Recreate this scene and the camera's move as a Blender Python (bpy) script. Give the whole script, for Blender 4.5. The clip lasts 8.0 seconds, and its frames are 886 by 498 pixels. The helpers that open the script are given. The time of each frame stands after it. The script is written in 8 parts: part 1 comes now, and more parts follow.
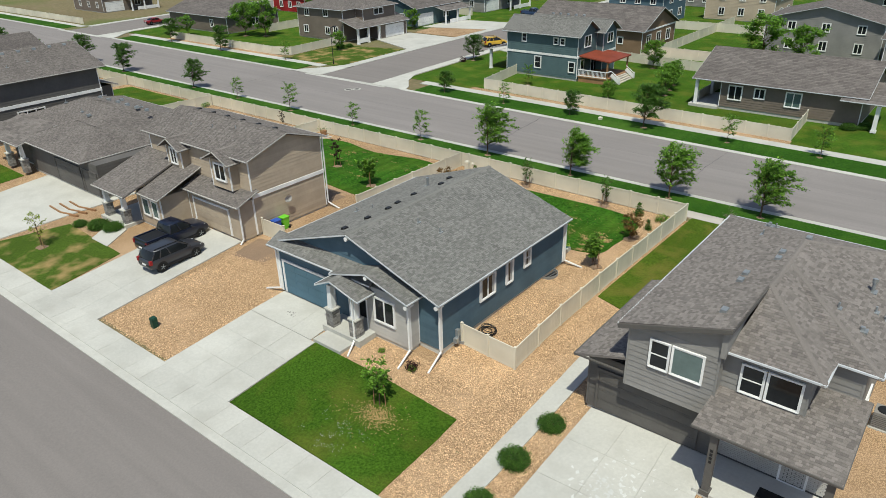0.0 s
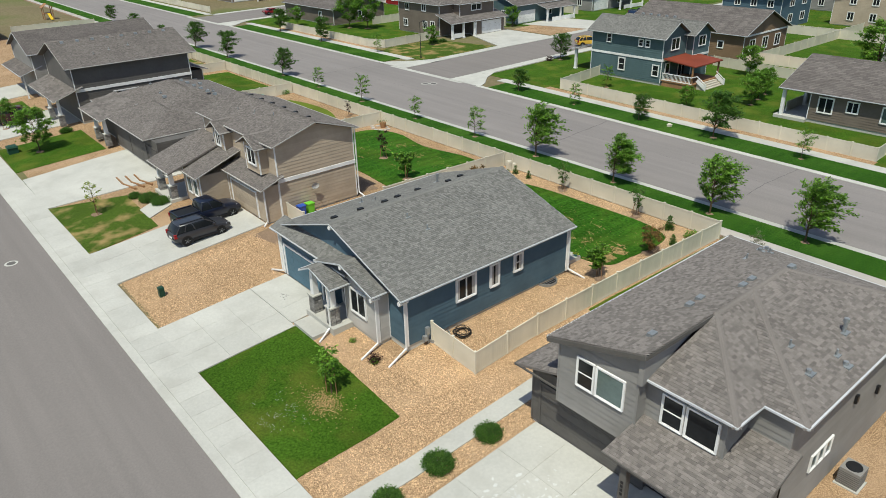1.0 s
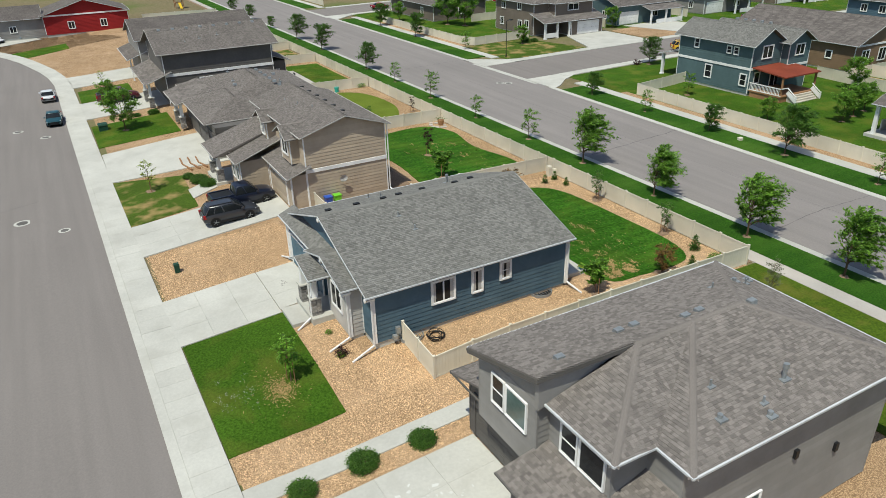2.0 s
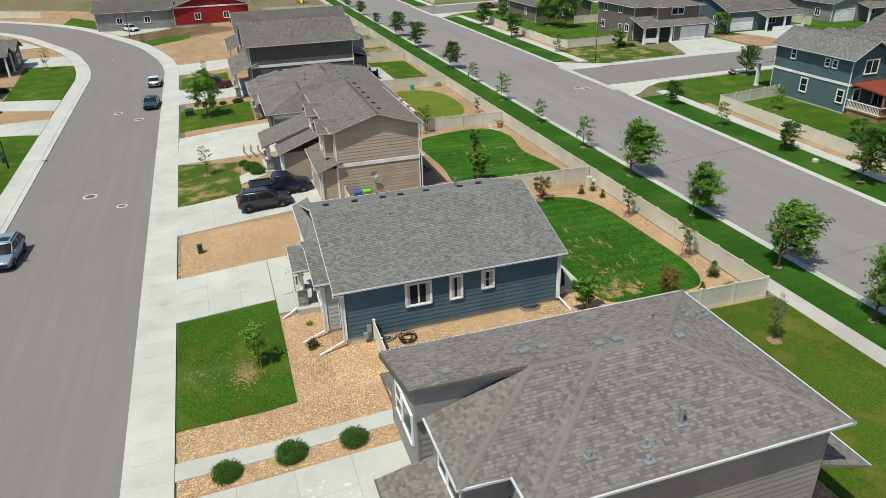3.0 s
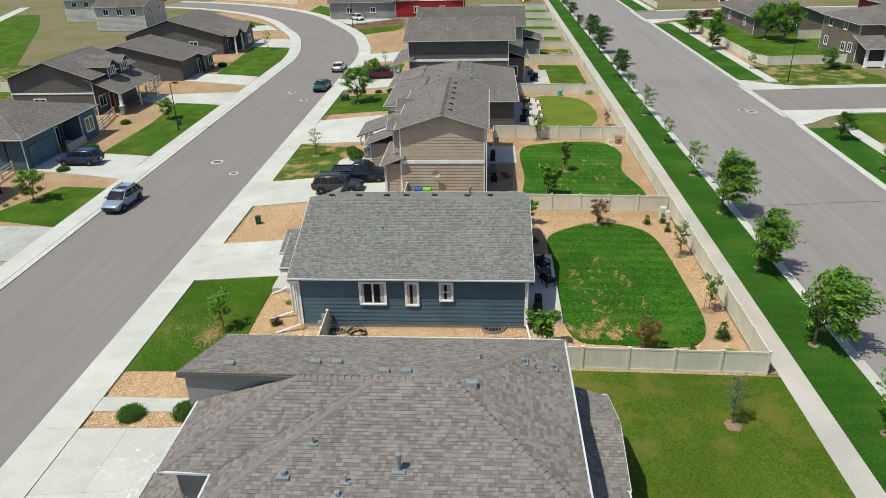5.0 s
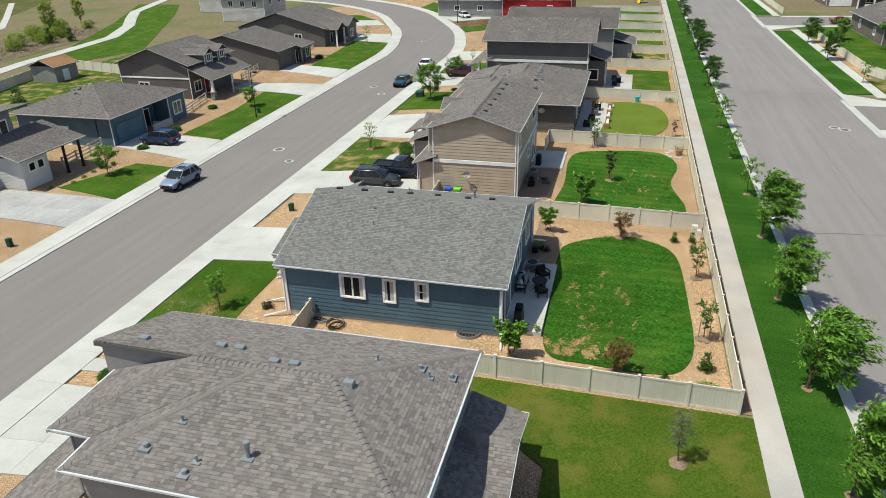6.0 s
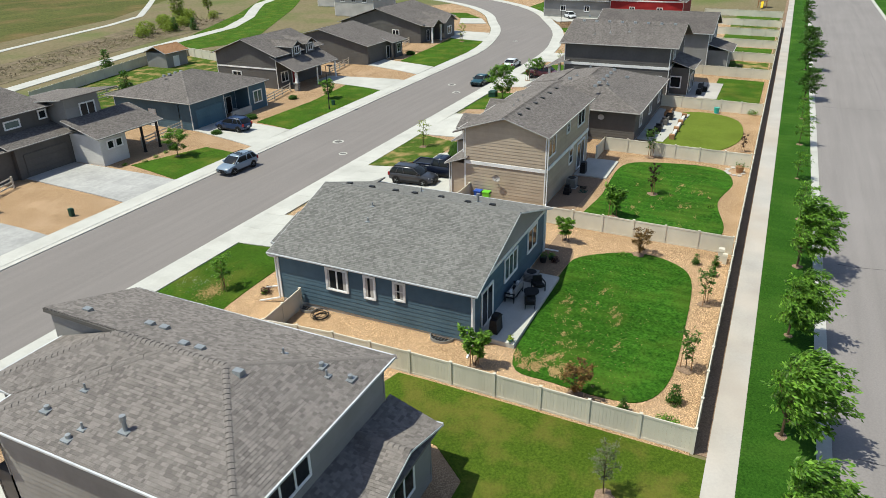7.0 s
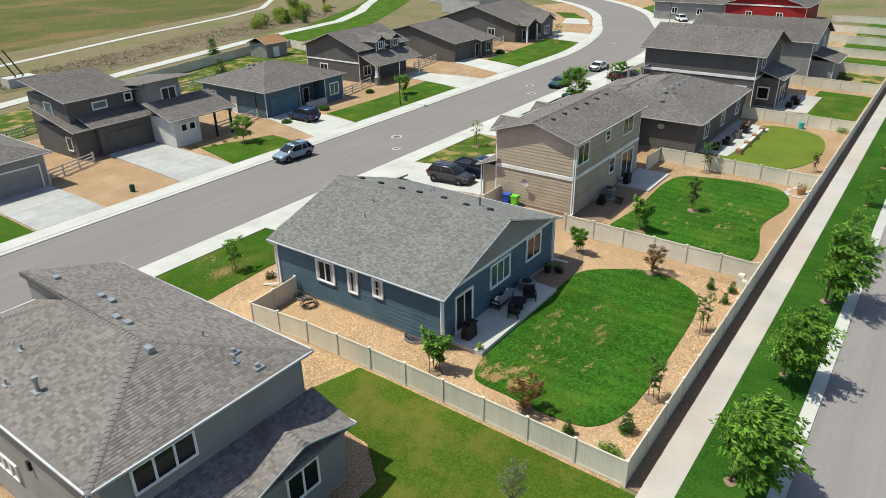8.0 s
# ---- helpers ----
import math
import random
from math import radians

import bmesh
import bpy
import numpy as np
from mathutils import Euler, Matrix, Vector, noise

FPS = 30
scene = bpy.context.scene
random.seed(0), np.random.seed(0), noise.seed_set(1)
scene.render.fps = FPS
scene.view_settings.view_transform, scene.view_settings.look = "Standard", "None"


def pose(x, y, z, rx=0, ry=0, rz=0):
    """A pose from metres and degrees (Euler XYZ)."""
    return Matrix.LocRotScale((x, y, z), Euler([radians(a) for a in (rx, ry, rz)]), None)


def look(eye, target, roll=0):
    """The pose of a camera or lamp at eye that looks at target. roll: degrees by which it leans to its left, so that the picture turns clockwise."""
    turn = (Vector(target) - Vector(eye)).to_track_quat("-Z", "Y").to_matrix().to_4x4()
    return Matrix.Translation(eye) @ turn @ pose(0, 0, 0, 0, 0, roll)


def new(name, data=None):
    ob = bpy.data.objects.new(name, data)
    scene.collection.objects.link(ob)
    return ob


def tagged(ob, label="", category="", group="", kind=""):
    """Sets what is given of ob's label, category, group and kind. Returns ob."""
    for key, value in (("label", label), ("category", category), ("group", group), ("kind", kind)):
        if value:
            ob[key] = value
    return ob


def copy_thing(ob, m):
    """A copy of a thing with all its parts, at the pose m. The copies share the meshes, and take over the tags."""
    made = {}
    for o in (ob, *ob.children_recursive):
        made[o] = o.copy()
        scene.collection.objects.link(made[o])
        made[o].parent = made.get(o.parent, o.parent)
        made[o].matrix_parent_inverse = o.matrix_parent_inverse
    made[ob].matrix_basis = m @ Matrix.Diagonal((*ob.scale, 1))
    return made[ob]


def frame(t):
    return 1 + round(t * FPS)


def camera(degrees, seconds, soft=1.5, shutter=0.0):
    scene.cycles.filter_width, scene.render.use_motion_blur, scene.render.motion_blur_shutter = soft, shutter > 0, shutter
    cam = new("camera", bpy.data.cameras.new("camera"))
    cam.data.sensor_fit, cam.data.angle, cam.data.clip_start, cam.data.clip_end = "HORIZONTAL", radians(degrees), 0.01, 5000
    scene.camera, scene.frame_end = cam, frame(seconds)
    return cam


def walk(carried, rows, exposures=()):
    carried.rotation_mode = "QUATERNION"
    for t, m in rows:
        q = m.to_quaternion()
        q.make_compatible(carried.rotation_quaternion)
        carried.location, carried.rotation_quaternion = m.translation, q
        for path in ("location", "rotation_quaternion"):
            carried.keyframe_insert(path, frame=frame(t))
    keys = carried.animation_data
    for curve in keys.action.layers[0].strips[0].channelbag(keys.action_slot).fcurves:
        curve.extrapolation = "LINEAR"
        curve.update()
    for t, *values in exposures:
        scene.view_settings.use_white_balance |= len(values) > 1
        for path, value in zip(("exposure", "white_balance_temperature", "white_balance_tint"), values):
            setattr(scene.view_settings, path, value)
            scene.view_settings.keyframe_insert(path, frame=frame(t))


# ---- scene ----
cam = camera(65.4, 8.0, soft=0.6)
METRES, EYE, TILT, LEAN, TURN = 65.0, 23.75, 0.46, -0.38, 39.8
ROWS = [
    (0.0, 0.0, 0.0, 0.0, -0.89, -26.86, 1.75),
    (0.5, 0.0617, 0.0038, -0.0026, 4.46, -26.8, 1.82),
    (1.0, 0.1261, 0.0142, -0.0054, 10.15, -26.76, 1.86),
    (1.5, 0.1844, 0.0304, -0.0075, 15.45, -26.71, 1.87),
    (3.0, 0.3552, 0.1132, -0.0083, 31.97, -26.38, 1.99),
    (3.5, 0.4039, 0.1495, -0.0088, 37.27, -26.21, 2.01),
    (4.0, 0.4517, 0.1932, -0.0101, 42.92, -26.04, 1.99),
    (4.5, 0.4923, 0.2383, -0.0107, 48.22, -25.89, 1.96),
    (6.0, 0.5921, 0.3984, -0.0143, 64.7, -25.56, 1.76),
    (6.5, 0.6142, 0.4542, -0.0148, 69.9, -25.5, 1.69),
    (7.0, 0.6306, 0.5157, -0.0148, 75.47, -25.43, 1.6),
    (7.5, 0.641, 0.5742, -0.0156, 80.65, -25.36, 1.54),
    (8.0, 0.6469, 0.6378, -0.0155, 86.2, -25.35, 1.43),
]
walk(cam, [(t, pose(0, 0, EYE, TILT, LEAN, TURN) @ pose(METRES * x, METRES * y, METRES * z, 90 + pitch, roll, yaw)) for t, x, y, z, yaw, pitch, roll in ROWS],
     exposures=[(0.0, 0.07), (3.0, 0.12), (4.5, 0.19), (6.5, 0.33), (8.0, 0.42)])

# ---------------------------------------------------------------- light
SUN_AZ, SUN_EL = radians(-55.0), radians(63.5)      # towards the sun, from +x anticlockwise
sun_dir = Vector((math.cos(SUN_EL) * math.cos(SUN_AZ), math.cos(SUN_EL) * math.sin(SUN_AZ), math.sin(SUN_EL)))
world = bpy.data.worlds.new("sky")
scene.world = world
world.use_nodes = True
wn = world.node_tree.nodes
sky = wn.new("ShaderNodeTexSky")
sky.sky_type, sky.sun_disc = "NISHITA", False
sky.sun_elevation, sky.sun_rotation = SUN_EL, math.pi / 2 - SUN_AZ
wn["Background"].inputs[1].default_value = 0.108
world.node_tree.links.new(sky.outputs[0], wn["Background"].inputs[0])
sun = new("sun", bpy.data.lights.new("sun", "SUN"))
sun.data.energy, sun.data.angle, sun.data.color = 4.05, radians(0.6), (0.955, 0.96, 0.83)
sun.matrix_world = look(sun_dir * 100, (0, 0, 0))
scene.view_settings.exposure = 0.0

# ---------------------------------------------------------------- materials


def lin(c):
    """Linear colour from 0-255 display values."""
    return tuple(((v / 255) / 12.92 if v < 11 else ((v / 255 + 0.055) / 1.055) ** 2.4) for v in c)


def mat(name, a, b=None, rough=0.8, scale=4.0, big=0.3, bump=0.0, bscale=40.0, metal=0.0, rand=0.0, spec=0.2,
        island=False, c=None, cscale=0.15, camt=0.5, voronoi=0.0, stripe=0.0, cloud=1.0, streak=0.0):
    """A surface that mixes colour a with b by fine noise and with c by broad patches; bump; random value per piece."""
    m = bpy.data.materials.new(name)
    m.use_nodes = True
    n, l = m.node_tree.nodes, m.node_tree.links
    p = n["Principled BSDF"]
    p.inputs["Roughness"].default_value, p.inputs["Metallic"].default_value = rough, metal
    p.inputs["Specular IOR Level"].default_value = spec
    geo = n.new("ShaderNodeNewGeometry")
    b = b or tuple(v * 0.8 for v in a)

    def noise_at(s, detail=3.0):
        t = n.new("ShaderNodeTexNoise")
        t.inputs["Scale"].default_value, t.inputs["Detail"].default_value = s, detail
        l.new(geo.outputs["Position"], t.inputs["Vector"])
        return t

    def mix(fac, x, y, mode="MIX"):
        k = n.new("ShaderNodeMix")
        k.data_type, k.blend_type = "RGBA", mode
        for sock, v in ((k.inputs[0], fac), (k.inputs[6], x), (k.inputs[7], y)):
            if isinstance(v, bpy.types.NodeSocket):
                l.new(v, sock)
            elif isinstance(v, tuple):
                sock.default_value = (*v, 1)
            else:
                sock.default_value = v
        return k.outputs[2]

    def ramp(sock, lo, hi, x=0.0, y=1.0):
        k = n.new("ShaderNodeMapRange")
        l.new(sock, k.inputs[0])
        for i, v in enumerate((lo, hi, x, y)):
            k.inputs[i + 1].default_value = v
        return k.outputs[0]

    if voronoi:
        v = n.new("ShaderNodeTexVoronoi")
        v.inputs["Scale"].default_value = voronoi
        l.new(geo.outputs["Position"], v.inputs["Vector"])
        sep = n.new("ShaderNodeSeparateColor")
        l.new(v.outputs["Color"], sep.inputs[0])
        col = mix(sep.outputs[0], a, b)
        # shade in the gaps between pebbles, painted into the colour at the cell edges
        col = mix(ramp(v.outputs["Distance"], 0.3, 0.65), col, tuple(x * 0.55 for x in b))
        relief = v.outputs["Distance"]
    else:
        f = noise_at(scale, 7.0)
        f.inputs["Roughness"].default_value = 0.68
        col = mix(ramp(f.outputs[0], 0.35, 0.65), a, b)
        relief = noise_at(bscale).outputs[0]
    if c:
        col = mix(ramp(noise_at(cscale, 4.0).outputs[0], 0.48, 0.68, 0.0, camt), col, c)
    col = mix(1.0, col, mix(ramp(noise_at(big, 2.0).outputs[0], 0.3, 0.7), (1 - 0.14 * cloud,) * 3, (1 + 0.08 * cloud,) * 3), "MULTIPLY")
    if streak:
        q = n.new("ShaderNodeMapping")
        q.inputs["Scale"].default_value = (0.05, 1.3, 1.0)
        l.new(geo.outputs["Position"], q.inputs["Vector"])
        t = n.new("ShaderNodeTexNoise")
        t.inputs["Scale"].default_value, t.inputs["Detail"].default_value = 1.0, 6.0
        l.new(q.outputs[0], t.inputs["Vector"])
        col = mix(1.0, col, mix(ramp(t.outputs[0], 0.3, 0.7), (1 - streak,) * 3, (1 + streak,) * 3), "MULTIPLY")
    if stripe:
        w = n.new("ShaderNodeTexWave")
        w.inputs["Scale"].default_value, w.inputs["Distortion"].default_value, w.inputs["Detail"].default_value = 0.27, 1.2, 2.0
        l.new(geo.outputs["Position"], w.inputs["Vector"])
        col = mix(1.0, col, mix(w.outputs["Fac"], (1 - stripe,) * 3, (1 + stripe,) * 3), "MULTIPLY")
    if rand:
        if island:
            r = geo.outputs["Random Per Island"]
        else:
            r = n.new("ShaderNodeObjectInfo").outputs["Random"]
        col = mix(1.0, col, mix(r, (1 - rand,) * 3, (1 + rand,) * 3), "MULTIPLY")
    l.new(col, p.inputs["Base Color"])
    if bump:
        k = n.new("ShaderNodeBump")
        k.inputs["Strength"].default_value, k.inputs["Distance"].default_value = bump, 0.05
        l.new(relief, k.inputs["Height"])
        l.new(k.outputs[0], p.inputs["Normal"])
    return m


M = {}
M["soil"] = mat("dry_soil", (0.23, 0.18, 0.11), (0.15, 0.135, 0.07), 0.95, 1.2, 0.05, c=(0.09, 0.12, 0.035), cscale=0.05, camt=0.8, bump=0.3, spec=0.05)
M["asphalt"] = mat("asphalt", (0.226, 0.203, 0.190), (0.190, 0.171, 0.161), 0.9, 9, 0.12, c=(0.196, 0.176, 0.165), cscale=0.06, camt=0.5, bump=0.2, bscale=60, spec=0.15, cloud=0.3, streak=0.06)
M["asphalt_wide"] = mat("pale_asphalt", (0.252, 0.228, 0.217), (0.214, 0.194, 0.185), 0.88, 9, 0.12, c=(0.212, 0.192, 0.183), cscale=0.05, camt=0.5, bump=0.2, bscale=60, spec=0.2, cloud=0.3, streak=0.07)
M["seal"] = mat("crack_sealant", (0.11, 0.10, 0.10), None, 0.7)
M["concrete"] = mat("concrete", (0.500, 0.490, 0.446), (0.45, 0.44, 0.403), 0.85, 6, 0.25, c=(0.40, 0.385, 0.345), cscale=0.7, camt=0.5, bump=0.08, rand=0.04, cloud=0.7)
M["stained"] = mat("stained_concrete", (0.44, 0.43, 0.41), (0.36, 0.355, 0.34), 0.85, 2.5, 0.25, c=(0.29, 0.285, 0.275), cscale=0.5, camt=0.7, bump=0.08, streak=0.08)
M["walkway"] = mat("pinkish_concrete", (0.47, 0.44, 0.40), (0.42, 0.39, 0.36), 0.85, 8, 0.3, c=(0.46, 0.395, 0.335), cscale=0.12, camt=0.8, rand=0.05)
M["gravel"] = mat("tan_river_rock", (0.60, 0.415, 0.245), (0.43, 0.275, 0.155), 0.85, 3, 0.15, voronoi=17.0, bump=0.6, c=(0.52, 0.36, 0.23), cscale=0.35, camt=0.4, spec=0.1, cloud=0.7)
M["stone_bit"] = mat("rock_pieces", (0.63, 0.43, 0.25), (0.47, 0.30, 0.17), 0.85, 3, 0.2, rand=0.45, island=True, spec=0.1, cloud=0.7)
M["grass"] = mat("mown_grass", (0.076, 0.158, 0.015), (0.025, 0.066, 0.007), 0.95, 8, 0.22, c=(0.15, 0.155, 0.028), cscale=0.4, camt=0.5, bump=0.9, bscale=34, spec=0.05, cloud=1.4)
M["back_grass"] = mat("striped_grass", (0.054, 0.158, 0.014), (0.014, 0.056, 0.006), 0.95, 5, 0.3, c=(0.095, 0.165, 0.02), cscale=0.4, camt=0.5, bump=1.0, bscale=26, spec=0.05, stripe=0.1, cloud=1.5)
M["verge_grass"] = mat("watered_grass", (0.046, 0.128, 0.013), (0.016, 0.058, 0.007), 0.95, 8, 0.2, c=(0.07, 0.135, 0.02), cscale=0.2, camt=0.5, bump=0.9, bscale=34, spec=0.05, stripe=0.05)
M["yard_grass"] = mat("yellowing_grass", (0.100, 0.155, 0.016), (0.042, 0.080, 0.009), 0.95, 8, 0.2, c=(0.185, 0.155, 0.036), cscale=0.55, camt=0.55, bump=0.9, bscale=34, spec=0.05)
M["grass_dry"] = mat("patchy_grass", (0.085, 0.135, 0.02), (0.035, 0.068, 0.01), 0.95, 8, 0.3, c=(0.36, 0.25, 0.11), cscale=0.5, camt=0.9, bump=0.6, bscale=34, spec=0.05)
M["grass_lime"] = mat("bright_grass", (0.145, 0.19, 0.028), (0.095, 0.135, 0.018), 0.95, 7, 0.3, bump=0.6, bscale=22, spec=0.05)
M["field"] = mat("field_grass", (0.125, 0.125, 0.038), (0.058, 0.074, 0.022), 0.95, 1.8, 0.03, c=(0.17, 0.115, 0.055), cscale=0.06, camt=0.9, bump=0.8, bscale=6, spec=0.05, streak=0.2)
M["bank"] = mat("creek_bank", (0.30, 0.235, 0.165), (0.15, 0.125, 0.075), 0.95, 0.9, 0.1, c=(0.12, 0.125, 0.04), cscale=0.16, camt=0.6, bump=1.0, bscale=2, rand=0.35, island=True, spec=0.05)
M["mulch"] = mat("brown_mulch", (0.33, 0.23, 0.155), (0.17, 0.115, 0.08), 0.95, 12, 0.4, bump=0.6, spec=0.05)
M["straw"] = mat("dry_thatch", (0.44, 0.31, 0.14), (0.27, 0.19, 0.075), 0.95, 12, 0.5, bump=0.5, rand=0.3, island=True, spec=0.05)
M["vinyl"] = mat("almond_vinyl", (0.65, 0.60, 0.49), (0.62, 0.575, 0.47), 0.5, 2, 0.3, rand=0.03)
M["white"] = mat("white_paint", (0.80, 0.79, 0.77), (0.76, 0.75, 0.73), 0.55, 3, 0.5)
M["gutter"] = mat("gutter_metal", (0.56, 0.575, 0.585), (0.50, 0.515, 0.53), 0.4, 3, 0.5)
M["blue"] = mat("slate_blue_siding", (0.088, 0.145, 0.185), (0.077, 0.129, 0.166), 0.65, 3, 0.4, rand=0.07, bump=0.05)
M["bluedoor"] = mat("slate_blue_door", (0.085, 0.165, 0.215), (0.078, 0.15, 0.20), 0.55, 2, 0.5)
M["greige"] = mat("light_gray_siding", (0.46, 0.44, 0.41), (0.43, 0.41, 0.385), 0.65, 3, 0.4, rand=0.05)
M["pale"] = mat("pale_stucco", (0.62, 0.60, 0.57), (0.58, 0.56, 0.53), 0.8, 5, 0.4)
M["gray"] = mat("warm_gray_siding", (0.27, 0.258, 0.243), (0.25, 0.239, 0.225), 0.65, 3, 0.4, rand=0.05)
M["graydk"] = mat("dark_gray_siding", (0.125, 0.116, 0.107), (0.11, 0.102, 0.095), 0.65, 3, 0.4, rand=0.06)
M["tan"] = mat("tan_siding", (0.45, 0.365, 0.275), (0.415, 0.335, 0.25), 0.65, 3, 0.4, rand=0.06)
M["taupe"] = mat("taupe_siding", (0.185, 0.148, 0.12), (0.165, 0.135, 0.11), 0.65, 3, 0.4, rand=0.05)
M["brown"] = mat("brown_siding", (0.22, 0.145, 0.09), (0.20, 0.13, 0.08), 0.65, 3, 0.4, rand=0.05)
M["teal"] = mat("teal_siding", (0.094, 0.145, 0.152), (0.083, 0.130, 0.137), 0.65, 3, 0.4, rand=0.05)
M["red"] = mat("barn_red_siding", (0.30, 0.02, 0.02), (0.26, 0.018, 0.018), 0.65, 3, 0.4)
M["roof_gray"] = mat("gray_shingle", (0.215, 0.210, 0.196), (0.150, 0.147, 0.138), 0.92, 40, 0.4, rand=0.24, island=True, bump=0.3, bscale=80, spec=0.1, cloud=0.5)
M["roof_brown"] = mat("weathered_shingle", (0.225, 0.200, 0.184), (0.158, 0.142, 0.132), 0.92, 40, 0.4, rand=0.26, island=True, bump=0.3, bscale=80, spec=0.1, cloud=0.5)
M["roof_dark"] = mat("dark_brown_shingle", (0.200, 0.178, 0.164), (0.140, 0.125, 0.116), 0.92, 40, 0.4, rand=0.24, island=True, bump=0.3, bscale=80, spec=0.1, cloud=0.6)
M["roof_piece"] = mat("weathered_shingle_piece", (0.225, 0.200, 0.184), (0.158, 0.142, 0.132), 0.92, 40, 0.4, rand=0.26, island=False, bump=0.3, bscale=80, spec=0.1, cloud=0.5)
M["roof_far"] = mat("far_shingle", (0.165, 0.145, 0.135), (0.118, 0.105, 0.098), 0.92, 5, 0.4, rand=0.18, island=True, spec=0.1)
M["glass"] = mat("window_glass", (0.012, 0.014, 0.016), (0.02, 0.023, 0.025), 0.1, 0.8, 0.5, spec=0.3)
M["blind"] = mat("window_blind", (0.10, 0.15, 0.145), (0.07, 0.11, 0.105), 0.15, 1.5, 0.5, spec=0.9)
M["dark"] = mat("dark_metal", (0.02, 0.02, 0.021), None, 0.45, 5, 0.5)
M["galv"] = mat("galvanised_metal", (0.36, 0.375, 0.38), (0.27, 0.29, 0.30), 0.45, 6, 0.5, metal=0.5)
M["stone"] = mat("ledge_stone", (0.30, 0.285, 0.265), (0.20, 0.19, 0.18), 0.9, 6, 0.5, rand=0.3, island=True, bump=0.4)
M["bark"] = mat("bark", (0.13, 0.085, 0.05), (0.09, 0.06, 0.035), 0.95, 12, 0.5, bump=0.5)
M["leaf"] = mat("leaf", (0.205, 0.385, 0.04), (0.068, 0.175, 0.018), 0.5, 3, 0.6, rand=0.55, island=True, spec=0.35)
M["leaf_dark"] = mat("dark_leaf", (0.10, 0.21, 0.03), (0.045, 0.115, 0.016), 0.55, 3, 0.6, rand=0.45, island=True, spec=0.3)
M["leaf_gray"] = mat("gray_green_leaf", (0.15, 0.17, 0.085), (0.09, 0.10, 0.055), 0.7, 3, 0.6, rand=0.4, island=True, spec=0.2)
M["leaf_lime"] = mat("yellow_green_leaf", (0.30, 0.38, 0.05), (0.20, 0.27, 0.035), 0.6, 3, 0.6, rand=0.4, island=True, spec=0.25)
M["leaf_red"] = mat("bronze_leaf", (0.25, 0.14, 0.045), (0.13, 0.085, 0.03), 0.6, 3, 0.6, rand=0.45, island=True)
M["leaf_purple"] = mat("purple_leaf", (0.06, 0.022, 0.022), (0.035, 0.015, 0.015), 0.6, 3, 0.6, rand=0.4, island=True)
M["rubber"] = mat("rubber", (0.018, 0.018, 0.018), None, 0.8)
M["green_plastic"] = mat("green_plastic", (0.02, 0.07, 0.045), None, 0.5)
M["wood"] = mat("cedar_wood", (0.36, 0.20, 0.10), (0.27, 0.14, 0.07), 0.75, 8, 0.5)
M["woodrail"] = mat("weathered_rail", (0.58, 0.53, 0.45), (0.47, 0.43, 0.36), 0.85, 8, 0.5)
M["redroof"] = mat("rust_metal_roof", (0.24, 0.055, 0.03), (0.20, 0.045, 0.025), 0.6, 4, 0.5)

# ---------------------------------------------------------------- ground shape
GY = (-300, -60, -4, 3, 15.5, 21.7, 27, 38, 50, 56, 60, 75, 95, 300)
GZ = (-0.3, -0.2, 0.0, -0.2, 0.05, 0.45, 0.72, 0.8, 0.62, 0.5, 0.42, 0.45, 0.7, 1.2)


def h(x, y):
    z = float(np.interp(y, GY, GZ))
    return z - 0.33 * math.exp(-((x + 16.5) / 4) ** 2) * max(0, min(1, (y - 16) / 4, (31 - y) / 4))


def sk(x):
    """The front street runs slightly off the plots' grid."""
    return 0.0115 * (x + 17) if x > -113 else 0.0115 * -96


def mesh_of(name, verts, faces):
    me = bpy.data.meshes.new(name)
    me.from_pydata(verts, [], faces)
    me.update()
    return me


def part(name, bm, material, parent, label=""):
    """Links a bmesh or a mesh as one object under a thing or part."""
    if isinstance(bm, bmesh.types.BMesh):
        me = bpy.data.meshes.new(name)
        bm.to_mesh(me)
        bm.free()
    else:
        me = bm
    if not me.materials:
        me.materials.append(material)
    ob = new(name, me)
    if parent:
        ob.parent = parent
        if parent.type == "EMPTY":
            ob.matrix_parent_inverse = Matrix.Translation(parent.location).inverted()
    if label:
        tagged(ob, label)
    return ob


def thing(name, label, category, at=(0, 0, 0), group="", kind=""):
    ob = new(name)
    ob.location = at
    ob.empty_display_size = 0.2
    return tagged(ob, label, category, group, kind)


def box(bm, x0, x1, y0, y1, z0, z1):
    v = [bm.verts.new(p) for p in ((x0, y0, z0), (x1, y0, z0), (x1, y1, z0), (x0, y1, z0),
                                   (x0, y0, z1), (x1, y0, z1), (x1, y1, z1), (x0, y1, z1))]
    for f in ((3, 2, 1, 0), (4, 5, 6, 7), (0, 1, 5, 4), (1, 2, 6, 5), (2, 3, 7, 6), (3, 0, 4, 7)):
        bm.faces.new([v[i] for i in f])
    return v


def boxes(*rows):
    bm = bmesh.new()
    for r in rows:
        box(bm, *r)
    return bm


